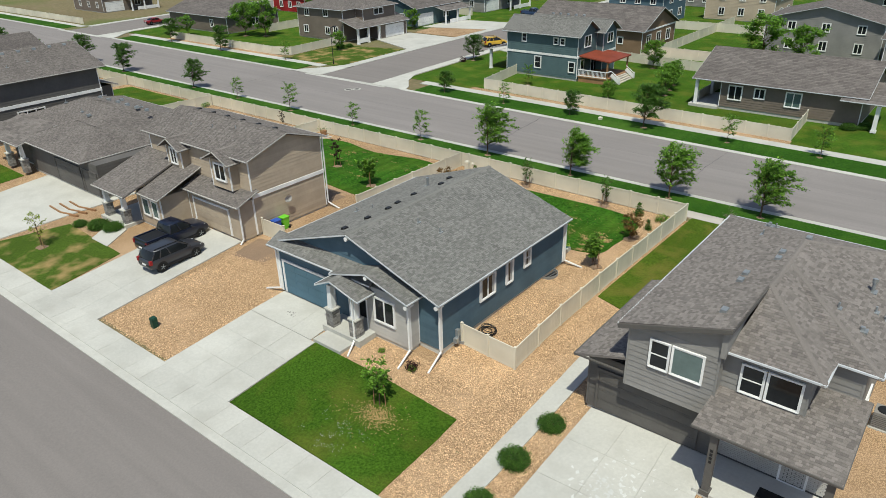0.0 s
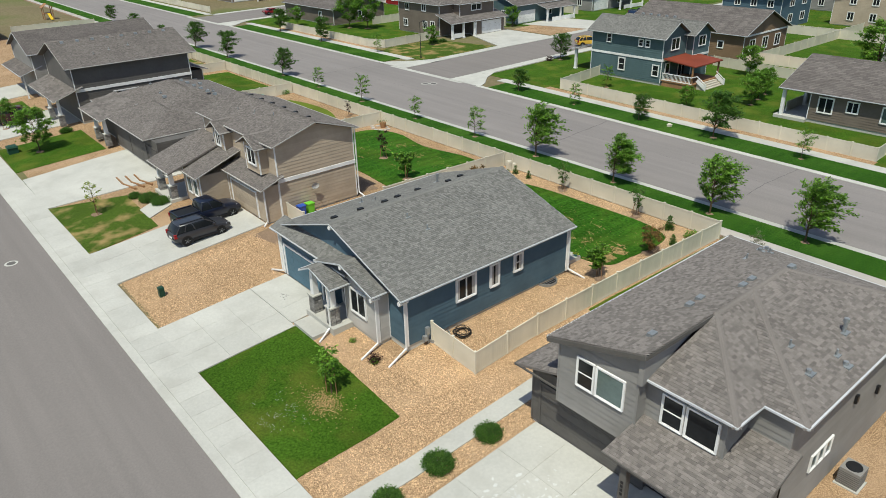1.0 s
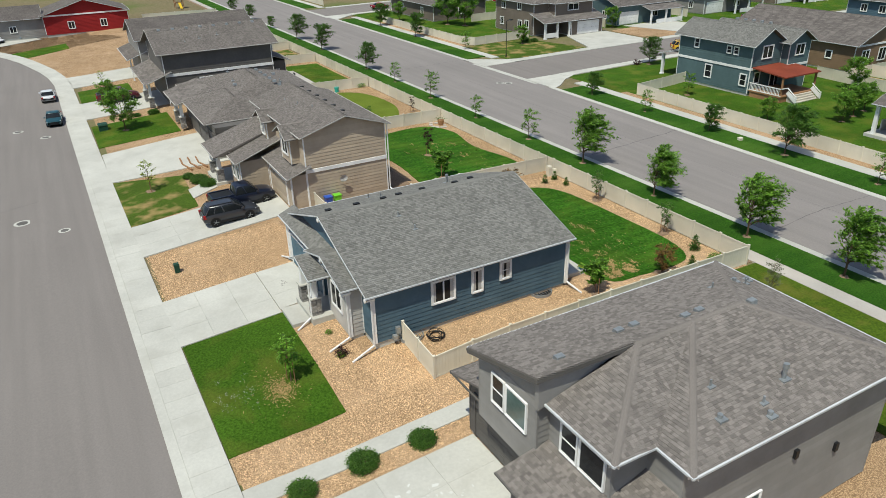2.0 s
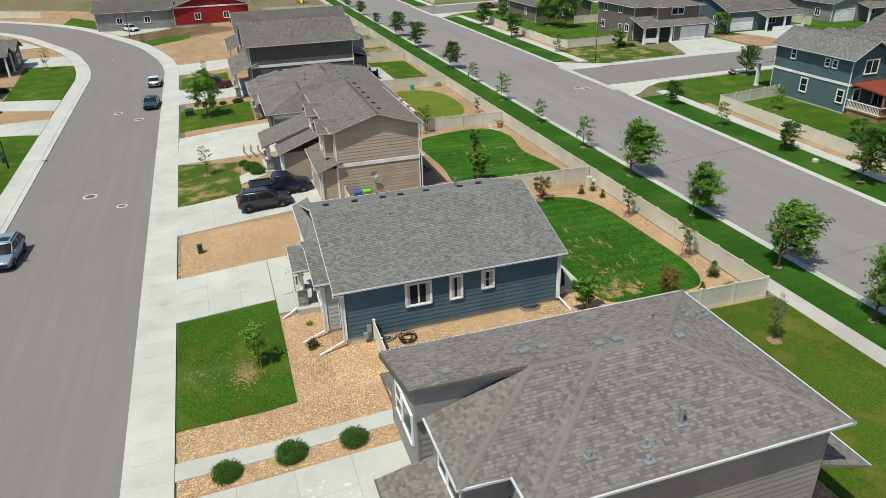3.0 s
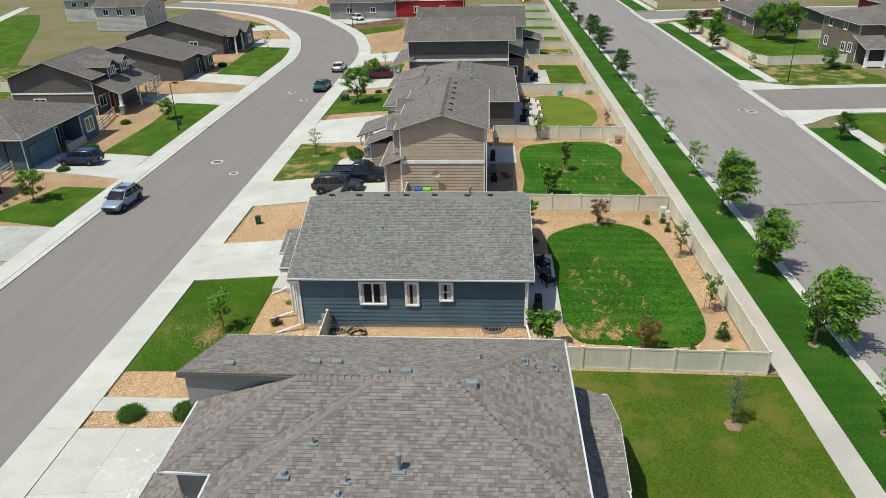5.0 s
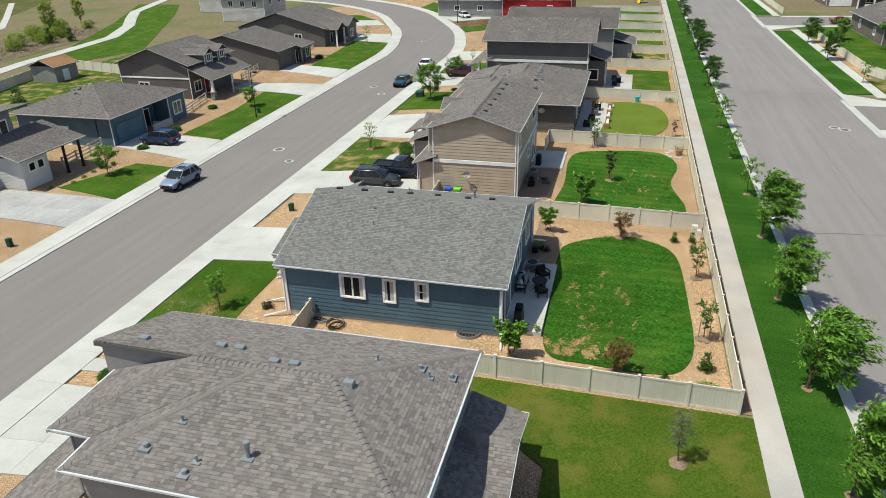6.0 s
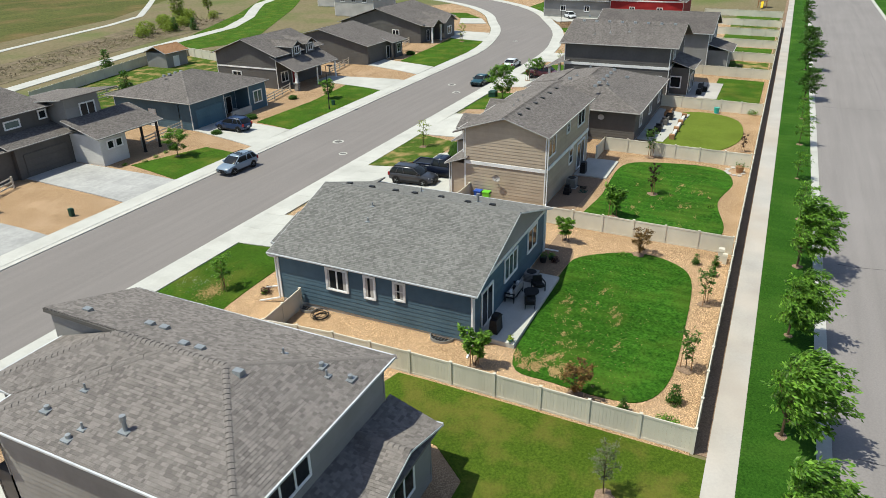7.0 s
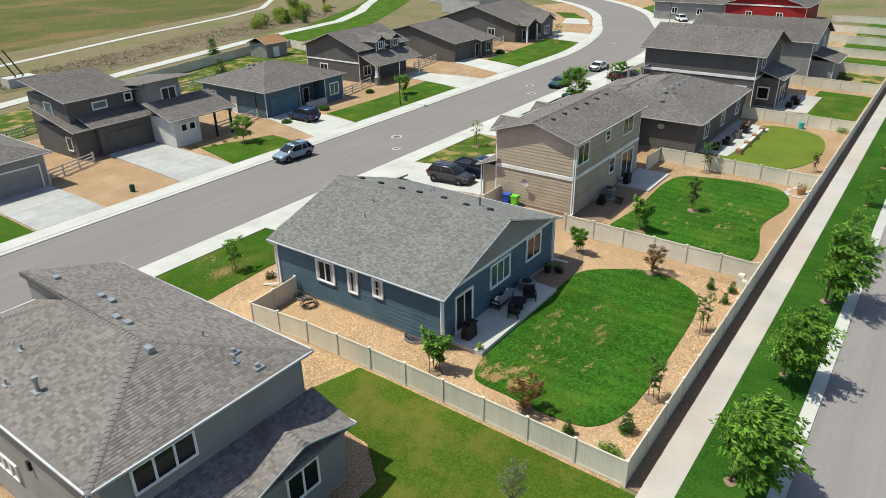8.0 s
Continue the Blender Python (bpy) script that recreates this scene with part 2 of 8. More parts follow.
def beam(bm, p, q, w=0.1, d=0.1, up=(0, 0, 1)):
    """A bar from p to q, w wide and d deep."""
    p, q = Vector(p), Vector(q)
    a = (q - p).normalized()
    s = a.cross(Vector(up))
    s = s.normalized() if s.length > 1e-4 else Vector((1, 0, 0))
    u = s.cross(a)
    v = [bm.verts.new(e + s * i * w / 2 + u * j * d / 2) for e in (p, q) for i, j in ((-1, -1), (1, -1), (1, 1), (-1, 1))]
    for f in ((0, 1, 2, 3), (7, 6, 5, 4), (0, 4, 5, 1), (1, 5, 6, 2), (2, 6, 7, 3), (3, 7, 4, 0)):
        bm.faces.new([v[i] for i in f])


def tube(bm, p, q, r0, r1, n=7):
    p, q = Vector(p), Vector(q)
    a = (q - p).normalized()
    s = a.orthogonal().normalized()
    u = a.cross(s)
    rings = [[bm.verts.new(e + (s * math.cos(k * math.tau / n) + u * math.sin(k * math.tau / n)) * r) for k in range(n)]
             for e, r in ((p, r0), (q, r1))]
    for k in range(n):
        bm.faces.new((rings[0][k], rings[0][(k + 1) % n], rings[1][(k + 1) % n], rings[1][k]))
    bm.faces.new(rings[0][::-1]), bm.faces.new(rings[1])


def draped(name, poly, lift, material, step=1.0, depth=0.12, parent=None, label="", category="", kind="structure"):
    """A patch of paving or planting laid over the ground's shape, with a real edge."""
    bm = bmesh.new()
    bm.faces.new([bm.verts.new((x, y, 0)) for x, y in poly])
    for axis in (0, 1):
        lo, hi = min(p[axis] for p in poly), max(p[axis] for p in poly)
        s = step if hi - lo < 130 else max(step, 8.0)
        k = math.floor(lo / s) + 1
        while k * s < hi:
            co, no = [0, 0, 0], [0, 0, 0]
            co[axis], no[axis] = k * s, 1
            bmesh.ops.bisect_plane(bm, geom=bm.verts[:] + bm.edges[:] + bm.faces[:], plane_co=co, plane_no=no)
            k += 1
    bmesh.ops.recalc_face_normals(bm, faces=bm.faces[:])
    if bm.faces[0].normal.z < 0:
        bmesh.ops.reverse_faces(bm, faces=bm.faces[:])
    rim = [e for e in bm.edges if len(e.link_faces) == 1]
    ext = bmesh.ops.extrude_edge_only(bm, edges=rim)
    low = {v for v in ext["geom"] if isinstance(v, bmesh.types.BMVert)}
    for v in bm.verts:
        v.co.z = h(v.co.x, v.co.y) + (lift - depth if v in low else lift)
    ob = part(name, bm, material, parent, label)
    if not parent:
        tagged(ob, label, category, kind=kind)
    return ob

# ---------------------------------------------------------------- house parts
def slab(bm, pts, th):
    top = [bm.verts.new(p) for p in pts]
    low = [bm.verts.new((p[0], p[1], p[2] - th)) for p in pts]
    bm.faces.new(top), bm.faces.new(low[::-1])
    n = len(pts)
    for i in range(n):
        bm.faces.new((top[i], low[i], low[(i + 1) % n], top[(i + 1) % n]))


def shingle_mesh(pts, course=0.15, tab=0.34, seed=1):
    """Overlapping tabs in courses over a convex sloping polygon, each a thin slab proud at its lower edge."""
    rnd = random.Random(seed)
    P = [Vector(p) for p in pts]
    nrm = Vector((0, 0, 0))
    for i in range(len(P)):
        nrm += (P[i] - P[0]).cross(P[(i + 1) % len(P)] - P[0])
    nrm.normalize()
    if nrm.z < 0:
        nrm = -nrm
    s = Vector((0, 0, 1)).cross(nrm).normalized()       # along the course
    u = nrm.cross(s)                                    # up the slope
    o = P[0]
    Q = [((p - o).dot(s), (p - o).dot(u)) for p in P]
    lo, hi = min(q[1] for q in Q), max(q[1] for q in Q)
    V, F = [], []
    v0 = lo
    while v0 < hi - 0.02:
        v1 = min(v0 + course, hi)
        cuts = []
        for vv in (v0 + 0.003, v1 - 0.003):
            xs = []
            for i in range(len(Q)):
                (ax, ay), (bx, by) = Q[i], Q[(i + 1) % len(Q)]
                if (ay - vv) * (by - vv) < 0:
                    xs.append(ax + (bx - ax) * (vv - ay) / (by - ay))
            cuts.append((min(xs), max(xs)) if len(xs) > 1 else None)
        if cuts[0] and cuts[1]:
            (l0, r0), (l1, r1) = cuts
            x = min(l0, l1) - rnd.random() * tab
            while x < max(r0, r1):
                w = tab * rnd.choice((0.55, 0.8, 1.0, 1.35))
                g = 0.006
                a0, a1 = max(x + g, l0), min(x + w, r0)
                b0, b1 = max(x + g, l1), min(x + w, r1)
                x += w
                if a1 - a0 < 0.02 and b1 - b0 < 0.02:
                    continue
                a1, b1 = max(a1, a0), max(b1, b0)
                t0 = 0.017 + rnd.random() * 0.008
                k = len(V)
                for xx, vv, t in ((a0, v0, t0), (a1, v0, t0), (b1, v1, 0.006), (b0, v1, 0.006), (a0, v0, 0.0), (a1, v0, 0.0)):
                    V.append(o + s * xx + u * vv + nrm * t)
                F += [(k, k + 1, k + 2, k + 3), (k + 4, k + 5, k + 1, k), (k + 1, k + 5, k + 2), (k, k + 3, k + 4)]
        v0 = v1
    return mesh_of("shingles", V, F)


seed_count = [0]


def slope(parent, pts, m, fine=True, th=0.11, loose=None):
    """One plane of a roof: its deck and its shingles; those in the plan's stretch loose are pieces of their own."""
    bm = bmesh.new()
    slab(bm, pts, th)
    deck = part("roof_slope", bm, m, parent)
    seed_count[0] += 1
    k = (0.145, 0.19) if fine else (0.3, 0.8)
    me = shingle_mesh(pts, *k, seed=seed_count[0])
    if loose:
        co = [v.co.copy() for v in me.vertices]
        rest, made = [], 0
        quads = ((0, 1, 2, 3), (4, 5, 1, 0), (1, 5, 2), (0, 3, 4))
        for i in range(0, len(co), 6):
            c = co[i]
            if made < 300 and loose[0] < c.x < loose[1] and loose[2] < c.y < loose[3]:
                part("shingle", mesh_of("shingle", co[i:i + 6], quads), M["roof_piece"], deck)
                made += 1
            else:
                rest.append(i)
        V = [co[i + k] for i in rest for k in range(6)]
        F = [tuple(6 * n + k for k in f) for n in range(len(rest)) for f in quads]
        me = mesh_of("shingles", V, F)
    tagged(part("shingles", me, m, deck), kind="stuff")
    return deck


def ridge_caps(parent, p, q, m, size=0.34, single=False):
    """Overlapping caps along a ridge or hip."""
    p, q = Vector(p), Vector(q)
    n = max(2, int((q - p).length / 0.24))
    a = (q - p) / n
    s = a.cross(Vector((0, 0, 1))).normalized() * size / 2
    up = Vector((0, 0, 1))

    def cap(bm, c):
        e = c + a
        prof = ((1, -0.045), (0.55, 0.02), (0, 0.045), (-0.55, 0.02), (-1, -0.045))
        v = [bm.verts.new(c + s * k + up * (z - 0.018)) for k, z in prof] + [bm.verts.new(e + s * k + up * (z + 0.012)) for k, z in prof]
        for i in range(4):
            bm.faces.new((v[i], v[i + 1], v[i + 6], v[i + 5]))
        bm.faces.new(v[5:])
    bm = bmesh.new()
    if not single:
        for i in range(n):
            cap(bm, p + a * i)
        return tagged(part("ridge_capping", bm, m, parent), kind="stuff")
    cap(bm, Vector((0, 0, 0)))
    first = part("ridge_cap", bm, m, parent)
    first.location = p
    for i in range(1, n):
        ob = part("ridge_cap", first.data, m, parent)
        ob.location = p + a * i
    return first


EDGE = {"brown": M["greige"], "gray": M["greige"]}


def fascia(parent, p, q, m=None, w=0.085, drop=0.012):
    """Gutter or rake board along a roof edge."""
    bm = bmesh.new()
    if abs(p[2] - q[2]) > 0.3 and m is None:
        drop = 0.05
    d = Vector((0, 0, -drop))
    beam(bm, Vector(p) + d, Vector(q) + d, 0.07, w)
    return part("fascia", bm, m or EDGE.get(parent.get("edge"), M["gutter"]), parent)


def siding(parent, side, c, a0, a1, z0, z1, m, peak=None, board=0.28, single=False):
    """Lap boards on a wall. side: the way it faces; c: its plane; a0, a1: its run; peak: (run, height) of a gable over z1."""
    sgn = 1 if side in "EN" else -1
    ew = side in "EW"
    bm = bmesh.new()
    top = peak[1] if peak else z1
    z = z0
    while z < top - 0.03:
        ze = min(z + board, top)

        def run(zz):
            if not peak or zz <= z1:
                return a0, a1
            f = (zz - z1) / (peak[1] - z1)
            return a0 + (peak[0] - a0) * f, a1 + (peak[0] - a1) * f
        lo0, lo1 = run(z)
        hi0, hi1 = run(ze)
        if single:
            bm = bmesh.new()
        V = []
        for (r0, r1), zz, out in (((lo0, lo1), z, 0.034), ((hi0, hi1), ze, 0.012), ((lo0, lo1), z, 0.0)):
            for r in (r0, r1):
                k = c + sgn * out
                V.append(bm.verts.new((k, r, zz) if ew else (r, k, zz)))
        bm.faces.new((V[0], V[1], V[3], V[2])), bm.faces.new((V[4], V[5], V[1], V[0]))
        bm.faces.new((V[0], V[2], V[4])), bm.faces.new((V[1], V[5], V[3]))
        if single:
            part("board", bm, m, parent)
        z = ze
    if not single:
        part("siding", bm, m, parent)


def wall_block(parent, x0, x1, y0, y1, z0, z1, m, gable=None, peak=0.0, ridge=None, single=False, trim=None, base=True, skip=""):
    """A wall body with lap boards, gable ends (gable 'x': ridge along x), corner trim and a concrete base."""
    bm = bmesh.new()
    box(bm, x0, x1, y0, y1, z0, z1)
    if gable == "x":
        r = ridge if ridge is not None else (y0 + y1) / 2
        v = [bm.verts.new(p) for p in ((x0, y0, z1), (x0, y1, z1), (x0, r, peak), (x1, y0, z1), (x1, y1, z1), (x1, r, peak))]
        bm.faces.new((v[0], v[2], v[1])), bm.faces.new((v[3], v[4], v[5])), bm.faces.new((v[0], v[3], v[5], v[2])), bm.faces.new((v[1], v[2], v[5], v[4]))
    if gable == "y":
        r = ridge if ridge is not None else (x0 + x1) / 2
        v = [bm.verts.new(p) for p in ((x0, y0, z1), (x1, y0, z1), (r, y0, peak), (x0, y1, z1), (x1, y1, z1), (r, y1, peak))]
        bm.faces.new((v[0], v[1], v[2])), bm.faces.new((v[3], v[5], v[4])), bm.faces.new((v[0], v[2], v[5], v[3])), bm.faces.new((v[1], v[4], v[5], v[2]))
    body = part("wall", bm, m, parent)
    if base:
        part("foundation", boxes((x0 + 0.03, x1 - 0.03, y0 + 0.03, y1 - 0.03, z0 - 1.2, z0)), M["concrete"], parent)
    for s, c, a, b in (("W", x0, y0, y1), ("E", x1, y0, y1), ("S", y0, x0, x1), ("N", y1, x0, x1)):
        if s in skip:
            continue
        pk = None
        if gable == "x" and s in "WE":
            pk = (ridge if ridge is not None else (y0 + y1) / 2, peak)
        if gable == "y" and s in "SN":
            pk = (ridge if ridge is not None else (x0 + x1) / 2, peak)
        siding(body, s, c, a, b, z0, z1, m, pk, single=single)
    t = trim or M["white"]
    for x, y in ((x0, y0), (x1, y0), (x1, y1), (x0, y1)):
        part("corner_board", boxes((x - 0.045, x + 0.045, y - 0.045, y + 0.045, z0, z1)), t, parent)
    return body


def gable_roof(parent, x0, x1, y0, y1, ze, zr, axis, m, fine=True, ridge=None, ft=None, caps=True, single_caps=False):
    if axis == "x":
        r = ridge if ridge is not None else (y0 + y1) / 2
        A = [(x0, y0, ze), (x1, y0, ze), (x1, r, zr), (x0, r, zr)]
        B = [(x1, y1, ze), (x0, y1, ze), (x0, r, zr), (x1, r, zr)]
        rp = ((x0, r, zr), (x1, r, zr))
    else:
        r = ridge if ridge is not None else (x0 + x1) / 2
        A = [(x1, y0, ze), (x1, y1, ze), (r, y1, zr), (r, y0, zr)]
        B = [(x0, y1, ze), (x0, y0, ze), (r, y0, zr), (r, y1, zr)]
        rp = ((r, y0, zr), (r, y1, zr))
    for P in (A, B):
        slope(parent, P, m, fine)
        fascia(parent, P[0], P[1], ft), fascia(parent, P[1], P[2], ft), fascia(parent, P[3], P[0], ft)
    if caps:
        ridge_caps(parent, *rp, m, single=single_caps)


def hip_roof(parent, x0, x1, y0, y1, ze, zr, m, fine=True, ft=None, pitch=0.333):
    """Hips on all sides; the ridge runs along the longer side."""
    run = (zr - ze) / pitch
    if x1 - x0 > y1 - y0:
        yc = (y0 + y1) / 2
        a, b = (x0 + run, yc, zr), (x1 - run, yc, zr)
        planes = ([(x0, y0, ze), (x1, y0, ze), b, a], [(x1, y1, ze), (x0, y1, ze), a, b], [(x1, y0, ze), (x1, y1, ze), b], [(x0, y1, ze), (x0, y0, ze), a])
        hips = ((a, b), ((x0, y0, ze), a), ((x0, y1, ze), a), ((x1, y0, ze), b), ((x1, y1, ze), b))
    else:
        xc = (x0 + x1) / 2
        a, b = (xc, y0 + run, zr), (xc, y1 - run, zr)
        planes = ([(x1, y0, ze), (x1, y1, ze), b, a], [(x0, y1, ze), (x0, y0, ze), a, b], [(x0, y0, ze), (x1, y0, ze), a], [(x1, y1, ze), (x0, y1, ze), b])
        hips = ((a, b), ((x0, y0, ze), a), ((x1, y0, ze), a), ((x0, y1, ze), b), ((x1, y1, ze), b))
    for P in planes:
        slope(parent, P, m, fine)
        fascia(parent, P[0], P[1], ft)
    for p, q in hips:
        ridge_caps(parent, p, q, m)


def window(parent, side, c, a0, a1, z0, z1, panes=1, glass=None, frame_m=None, rail=False, trim=0.1):
    """A window: outer trim, sash bars and panes, standing on the wall plane c."""
    fm = frame_m or M["white"]
    sgn = 1 if side in "EN" else -1
    ew = side in "EW"

    def b(bm, r0, r1, za, zb, o0, o1):
        k0, k1 = sorted((c + sgn * o0, c + sgn * o1))
        if ew:
            box(bm, k0, k1, r0, r1, za, zb)
        else:
            box(bm, r0, r1, k0, k1, za, zb)
    w = part("window", bmesh_frame(b, a0, a1, z0, z1, trim), fm, parent)
    n = panes
    for i in range(n):
        p0, p1 = a0 + (a1 - a0) * i / n, a0 + (a1 - a0) * (i + 1) / n
        bm = bmesh.new()
        b(bm, p0 + 0.03, p1 - 0.03, z0 + 0.03, z1 - 0.03, 0.01, 0.045)
        part("pane", bm, glass or M["glass"], w)
        bm = bmesh.new()
        b(bm, p0, p0 + 0.05, z0, z1, 0.0, 0.07), b(bm, p1 - 0.05, p1, z0, z1, 0.0, 0.07)
        b(bm, p0 + 0.05, p1 - 0.05, z0, z0 + 0.05, 0.0, 0.07), b(bm, p0 + 0.05, p1 - 0.05, z1 - 0.05, z1, 0.0, 0.07)
        if rail:
            b(bm, p0 + 0.05, p1 - 0.05, (z0 + z1) / 2 - 0.025, (z0 + z1) / 2 + 0.025, 0.0, 0.07)
        part("sash", bm, fm, w)
    return w


def bmesh_frame(b, a0, a1, z0, z1, t):
    bm = bmesh.new()
    b(bm, a0 - t, a0, z0 - t, z1 + t, 0.0, 0.085), b(bm, a1, a1 + t, z0 - t, z1 + t, 0.0, 0.085)
    b(bm, a0, a1, z1, z1 + t, 0.0, 0.085), b(bm, a0, a1, z0 - t, z0, 0.0, 0.1)
    return bm


def garage_door(parent, side, c, a0, a1, z0, z1, m, trim_m=None, glass_row=False):
    sgn = 1 if side in "EN" else -1
    ew = side in "EW"

    def b(bm, r0, r1, za, zb, o0, o1):
        k0, k1 = sorted((c + sgn * o0, c + sgn * o1))
        if ew:
            box(bm, k0, k1, r0, r1, za, zb)
        else:
            box(bm, r0, r1, k0, k1, za, zb)
    bm = bmesh.new()
    t = 0.14
    b(bm, a0 - t, a0, z0, z1 + t, 0.0, 0.09), b(bm, a1, a1 + t, z0, z1 + t, 0.0, 0.09), b(bm, a0, a1, z1, z1 + t, 0.0, 0.09)
    d = part("garage_door", bm, trim_m or M["white"], parent)
    n = 4
    for i in range(n):
        za, zb = z0 + (z1 - z0) * i / n, z0 + (z1 - z0) * (i + 1) / n
        bm = bmesh.new()
        b(bm, a0, a1, za + 0.008, zb - 0.008, 0.0, 0.04)
        k = max(2, round((a1 - a0) / 1.2))
        for j in range(k):
            s0, s1 = a0 + (a1 - a0) * j / k, a0 + (a1 - a0) * (j + 1) / k
            b(bm, s0 + 0.12, s1 - 0.12, za + 0.1, zb - 0.1, 0.041, 0.052)
        part("panel", bm, m, d)
        if glass_row and i == n - 1:
            bm = bmesh.new()
            for j in range(k):
                s0, s1 = a0 + (a1 - a0) * j / k, a0 + (a1 - a0) * (j + 1) / k
                b(bm, s0 + 0.15, s1 - 0.15, za + 0.12, zb - 0.12, 0.053, 0.06)
            part("pane", bm, M["glass"], d)
    return d


def front_door(parent, side, c, a0, a1, z0, z1, m, glass=False):
    sgn = 1 if side in "EN" else -1
    bm = bmesh.new()

    def b(bm, r0, r1, za, zb, o0, o1):
        k0, k1 = sorted((c + sgn * o0, c + sgn * o1))
        if side in "EW":
            box(bm, k0, k1, r0, r1, za, zb)
        else:
            box(bm, r0, r1, k0, k1, za, zb)
    bmf = bmesh_frame(b, a0, a1, z0, z1, 0.09)
    d = part("door", bmf, M["white"], parent)
    b(bm, a0, a1, z0, z1, 0.0, 0.05)
    for k in (0.08, 0.40, 0.72):
        b(bm, a0 + 0.15, a1 - 0.15, z0 + (z1 - z0) * k, z0 + (z1 - z0) * (k + 0.24), 0.051, 0.062)
    part("door_leaf", bm, m, d)
    bm = bmesh.new()
    b(bm, a0 + 0.06, a0 + 0.1, z0 + 0.95, z0 + 1.15, 0.05, 0.11)
    part("handle", bm, M["dark"], d)
    return d


def downspout(parent, x, y, z1, z0, dx, dy, m=None):
    """A pipe down a corner, kicked out along the ground."""
    bm = bmesh.new()
    beam(bm, (x, y, z1), (x, y, z0 + 0.15), 0.08, 0.08)
    beam(bm, (x, y, z0 + 0.2), (x + dx, y + dy, h(x + dx, y + dy) + 0.08), 0.1, 0.08)
    return part("downspout", bm, m or M["white"], parent)


def roof_vent(parent, x, y, z, kind="box", m=None):
    bm = bmesh.new()
    if kind == "box":
        v = box(bm, x - 0.17, x + 0.17, y - 0.19, y + 0.19, z - 0.1, z + 0.13)
        for k in (4, 5, 6, 7):
            v[k].co.x = x + (v[k].co.x - x) * 0.75
    elif kind == "pipe":
        tube(bm, (x, y, z - 0.1), (x, y, z + 0.3), 0.045, 0.045)
        box(bm, x - 0.14, x + 0.14, y - 0.16, y + 0.16, z - 0.05, z + 0.035)
    else:
        tube(bm, (x, y, z - 0.1), (x, y, z + 0.62), 0.08, 0.08, 10)
        tube(bm, (x, y, z + 0.5), (x, y, z + 0.68), 0.12, 0.11, 10)
        box(bm, x - 0.2, x + 0.2, y - 0.22, y + 0.22, z - 0.06, z + 0.04)
    return part("roof_vent", bm, m or M["galv"], parent)

# ---------------------------------------------------------------- ground, streets, walks
def ground_sheet():
    xs = sorted({*np.arange(-120, 6, 1.5), *np.arange(-400, -120, 12), *np.arange(6, 200, 12), -2500, -1200, -700, 400, 900, 2500})
    ys = sorted({*np.arange(-20, 100, 1.5), *np.arange(-400, -20, 10), *np.arange(100, 400, 12), -2500, -1200, -700, 700, 1200, 2500})
    V = [(x, y, h(x, y)) for y in ys for x in xs]
    n = len(xs)
    F = [(j * n + i, j * n + i + 1, (j + 1) * n + i + 1, (j + 1) * n + i) for j in range(len(ys) - 1) for i in range(n - 1)]
    tagged(part("ground", mesh_of("ground", V, F), M["soil"], None), "dry tan soil with thin grass", "ground", kind="structure")


ground_sheet()


def bend_shift(a):
    """The bend tightens at first and opens out past thirty degrees."""
    return -1.1 * min(1.0, a / 12) + 0.25 * max(0.0, a - 30)


def strip(off0, off1, x0, x1, bend=True):
    """Outline of a band of the front street between two distances from its near inner line, following the bend."""
    C = (-113.0, -83.0)
    pts0 = [(x, off0 + sk(x)) for x in np.linspace(x0, x1, 6)]
    pts1 = [(x, off1 + sk(x)) for x in np.linspace(x0, x1, 6)]
    if bend:
        for a in range(4, 84, 4):
            t = radians(90 + a)
            r0, r1 = off0 + sk(-113) + 83 + bend_shift(a), off1 + sk(-113) + 83 + bend_shift(a)
            pts0.append((C[0] + r0 * math.cos(t), C[1] + r0 * math.sin(t)))
            pts1.append((C[0] + r1 * math.cos(t), C[1] + r1 * math.sin(t)))
    return pts0 + pts1[::-1]


draped("road", strip(1.7, 13.2, 120, -113), 0.03, M["asphalt"], 3.0, 0.1, label="grey asphalt residential street with sealed cracks", category="street")
draped("kerb", strip(13.2, 13.7, 120, -113), 0.095, M["concrete"], 3.0, 0.15, label="pale concrete gutter of the street", category="kerb")
draped("kerb", strip(1.2, 1.7, 120, -113), 0.095, M["concrete"], 3.0, 0.15, label="pale concrete gutter of the street", category="kerb")
draped("pavement", strip(13.7, 15.55, -62, -113), 0.12, M["concrete"], 3.0, 0.2, label="pale concrete pavement with rolled kerb", category="pavement")
draped("pavement", strip(13.7, 15.55, 120, 16.02, False), 0.12, M["concrete"], 3.0, 0.2, label="pale concrete pavement with rolled kerb", category="pavement")
draped("pavement", strip(-0.55, 1.2, 120, -113), 0.12, M["concrete"], 3.0, 0.2, label="pale concrete pavement with rolled kerb", category="pavement")


def rect(x0, x1, y0, y1):
    return [(x0, y0), (x1, y0), (x1, y1), (x0, y1)]


draped("road", rect(-400, 120, 57.4, 72.5), 0.03, M["asphalt_wide"], 6, 0.1, label="wide grey asphalt road behind the back fences", category="road")
draped("kerb", rect(-400, 120, 56.72, 57.4), 0.08, M["concrete"], 6, 0.15, label="concrete kerb and gutter", category="kerb")
draped("verge", rect(-400, 120, 53.52, 56.72), 0.1, M["verge_grass"], 6, 0.15, label="mown green grass verge beside the road", category="verge")
draped("pavement", rect(-400, 120, 52.15, 53.52), 0.11, M["walkway"], 6, 0.2, label="pinkish concrete walkway behind the fence", category="pavement")
draped("planting_bed", rect(-400, -17.2, 51.5, 52.15), 0.05, M["mulch"], 6, 0.1, label="brown mulch strip along the fence", category="bed")
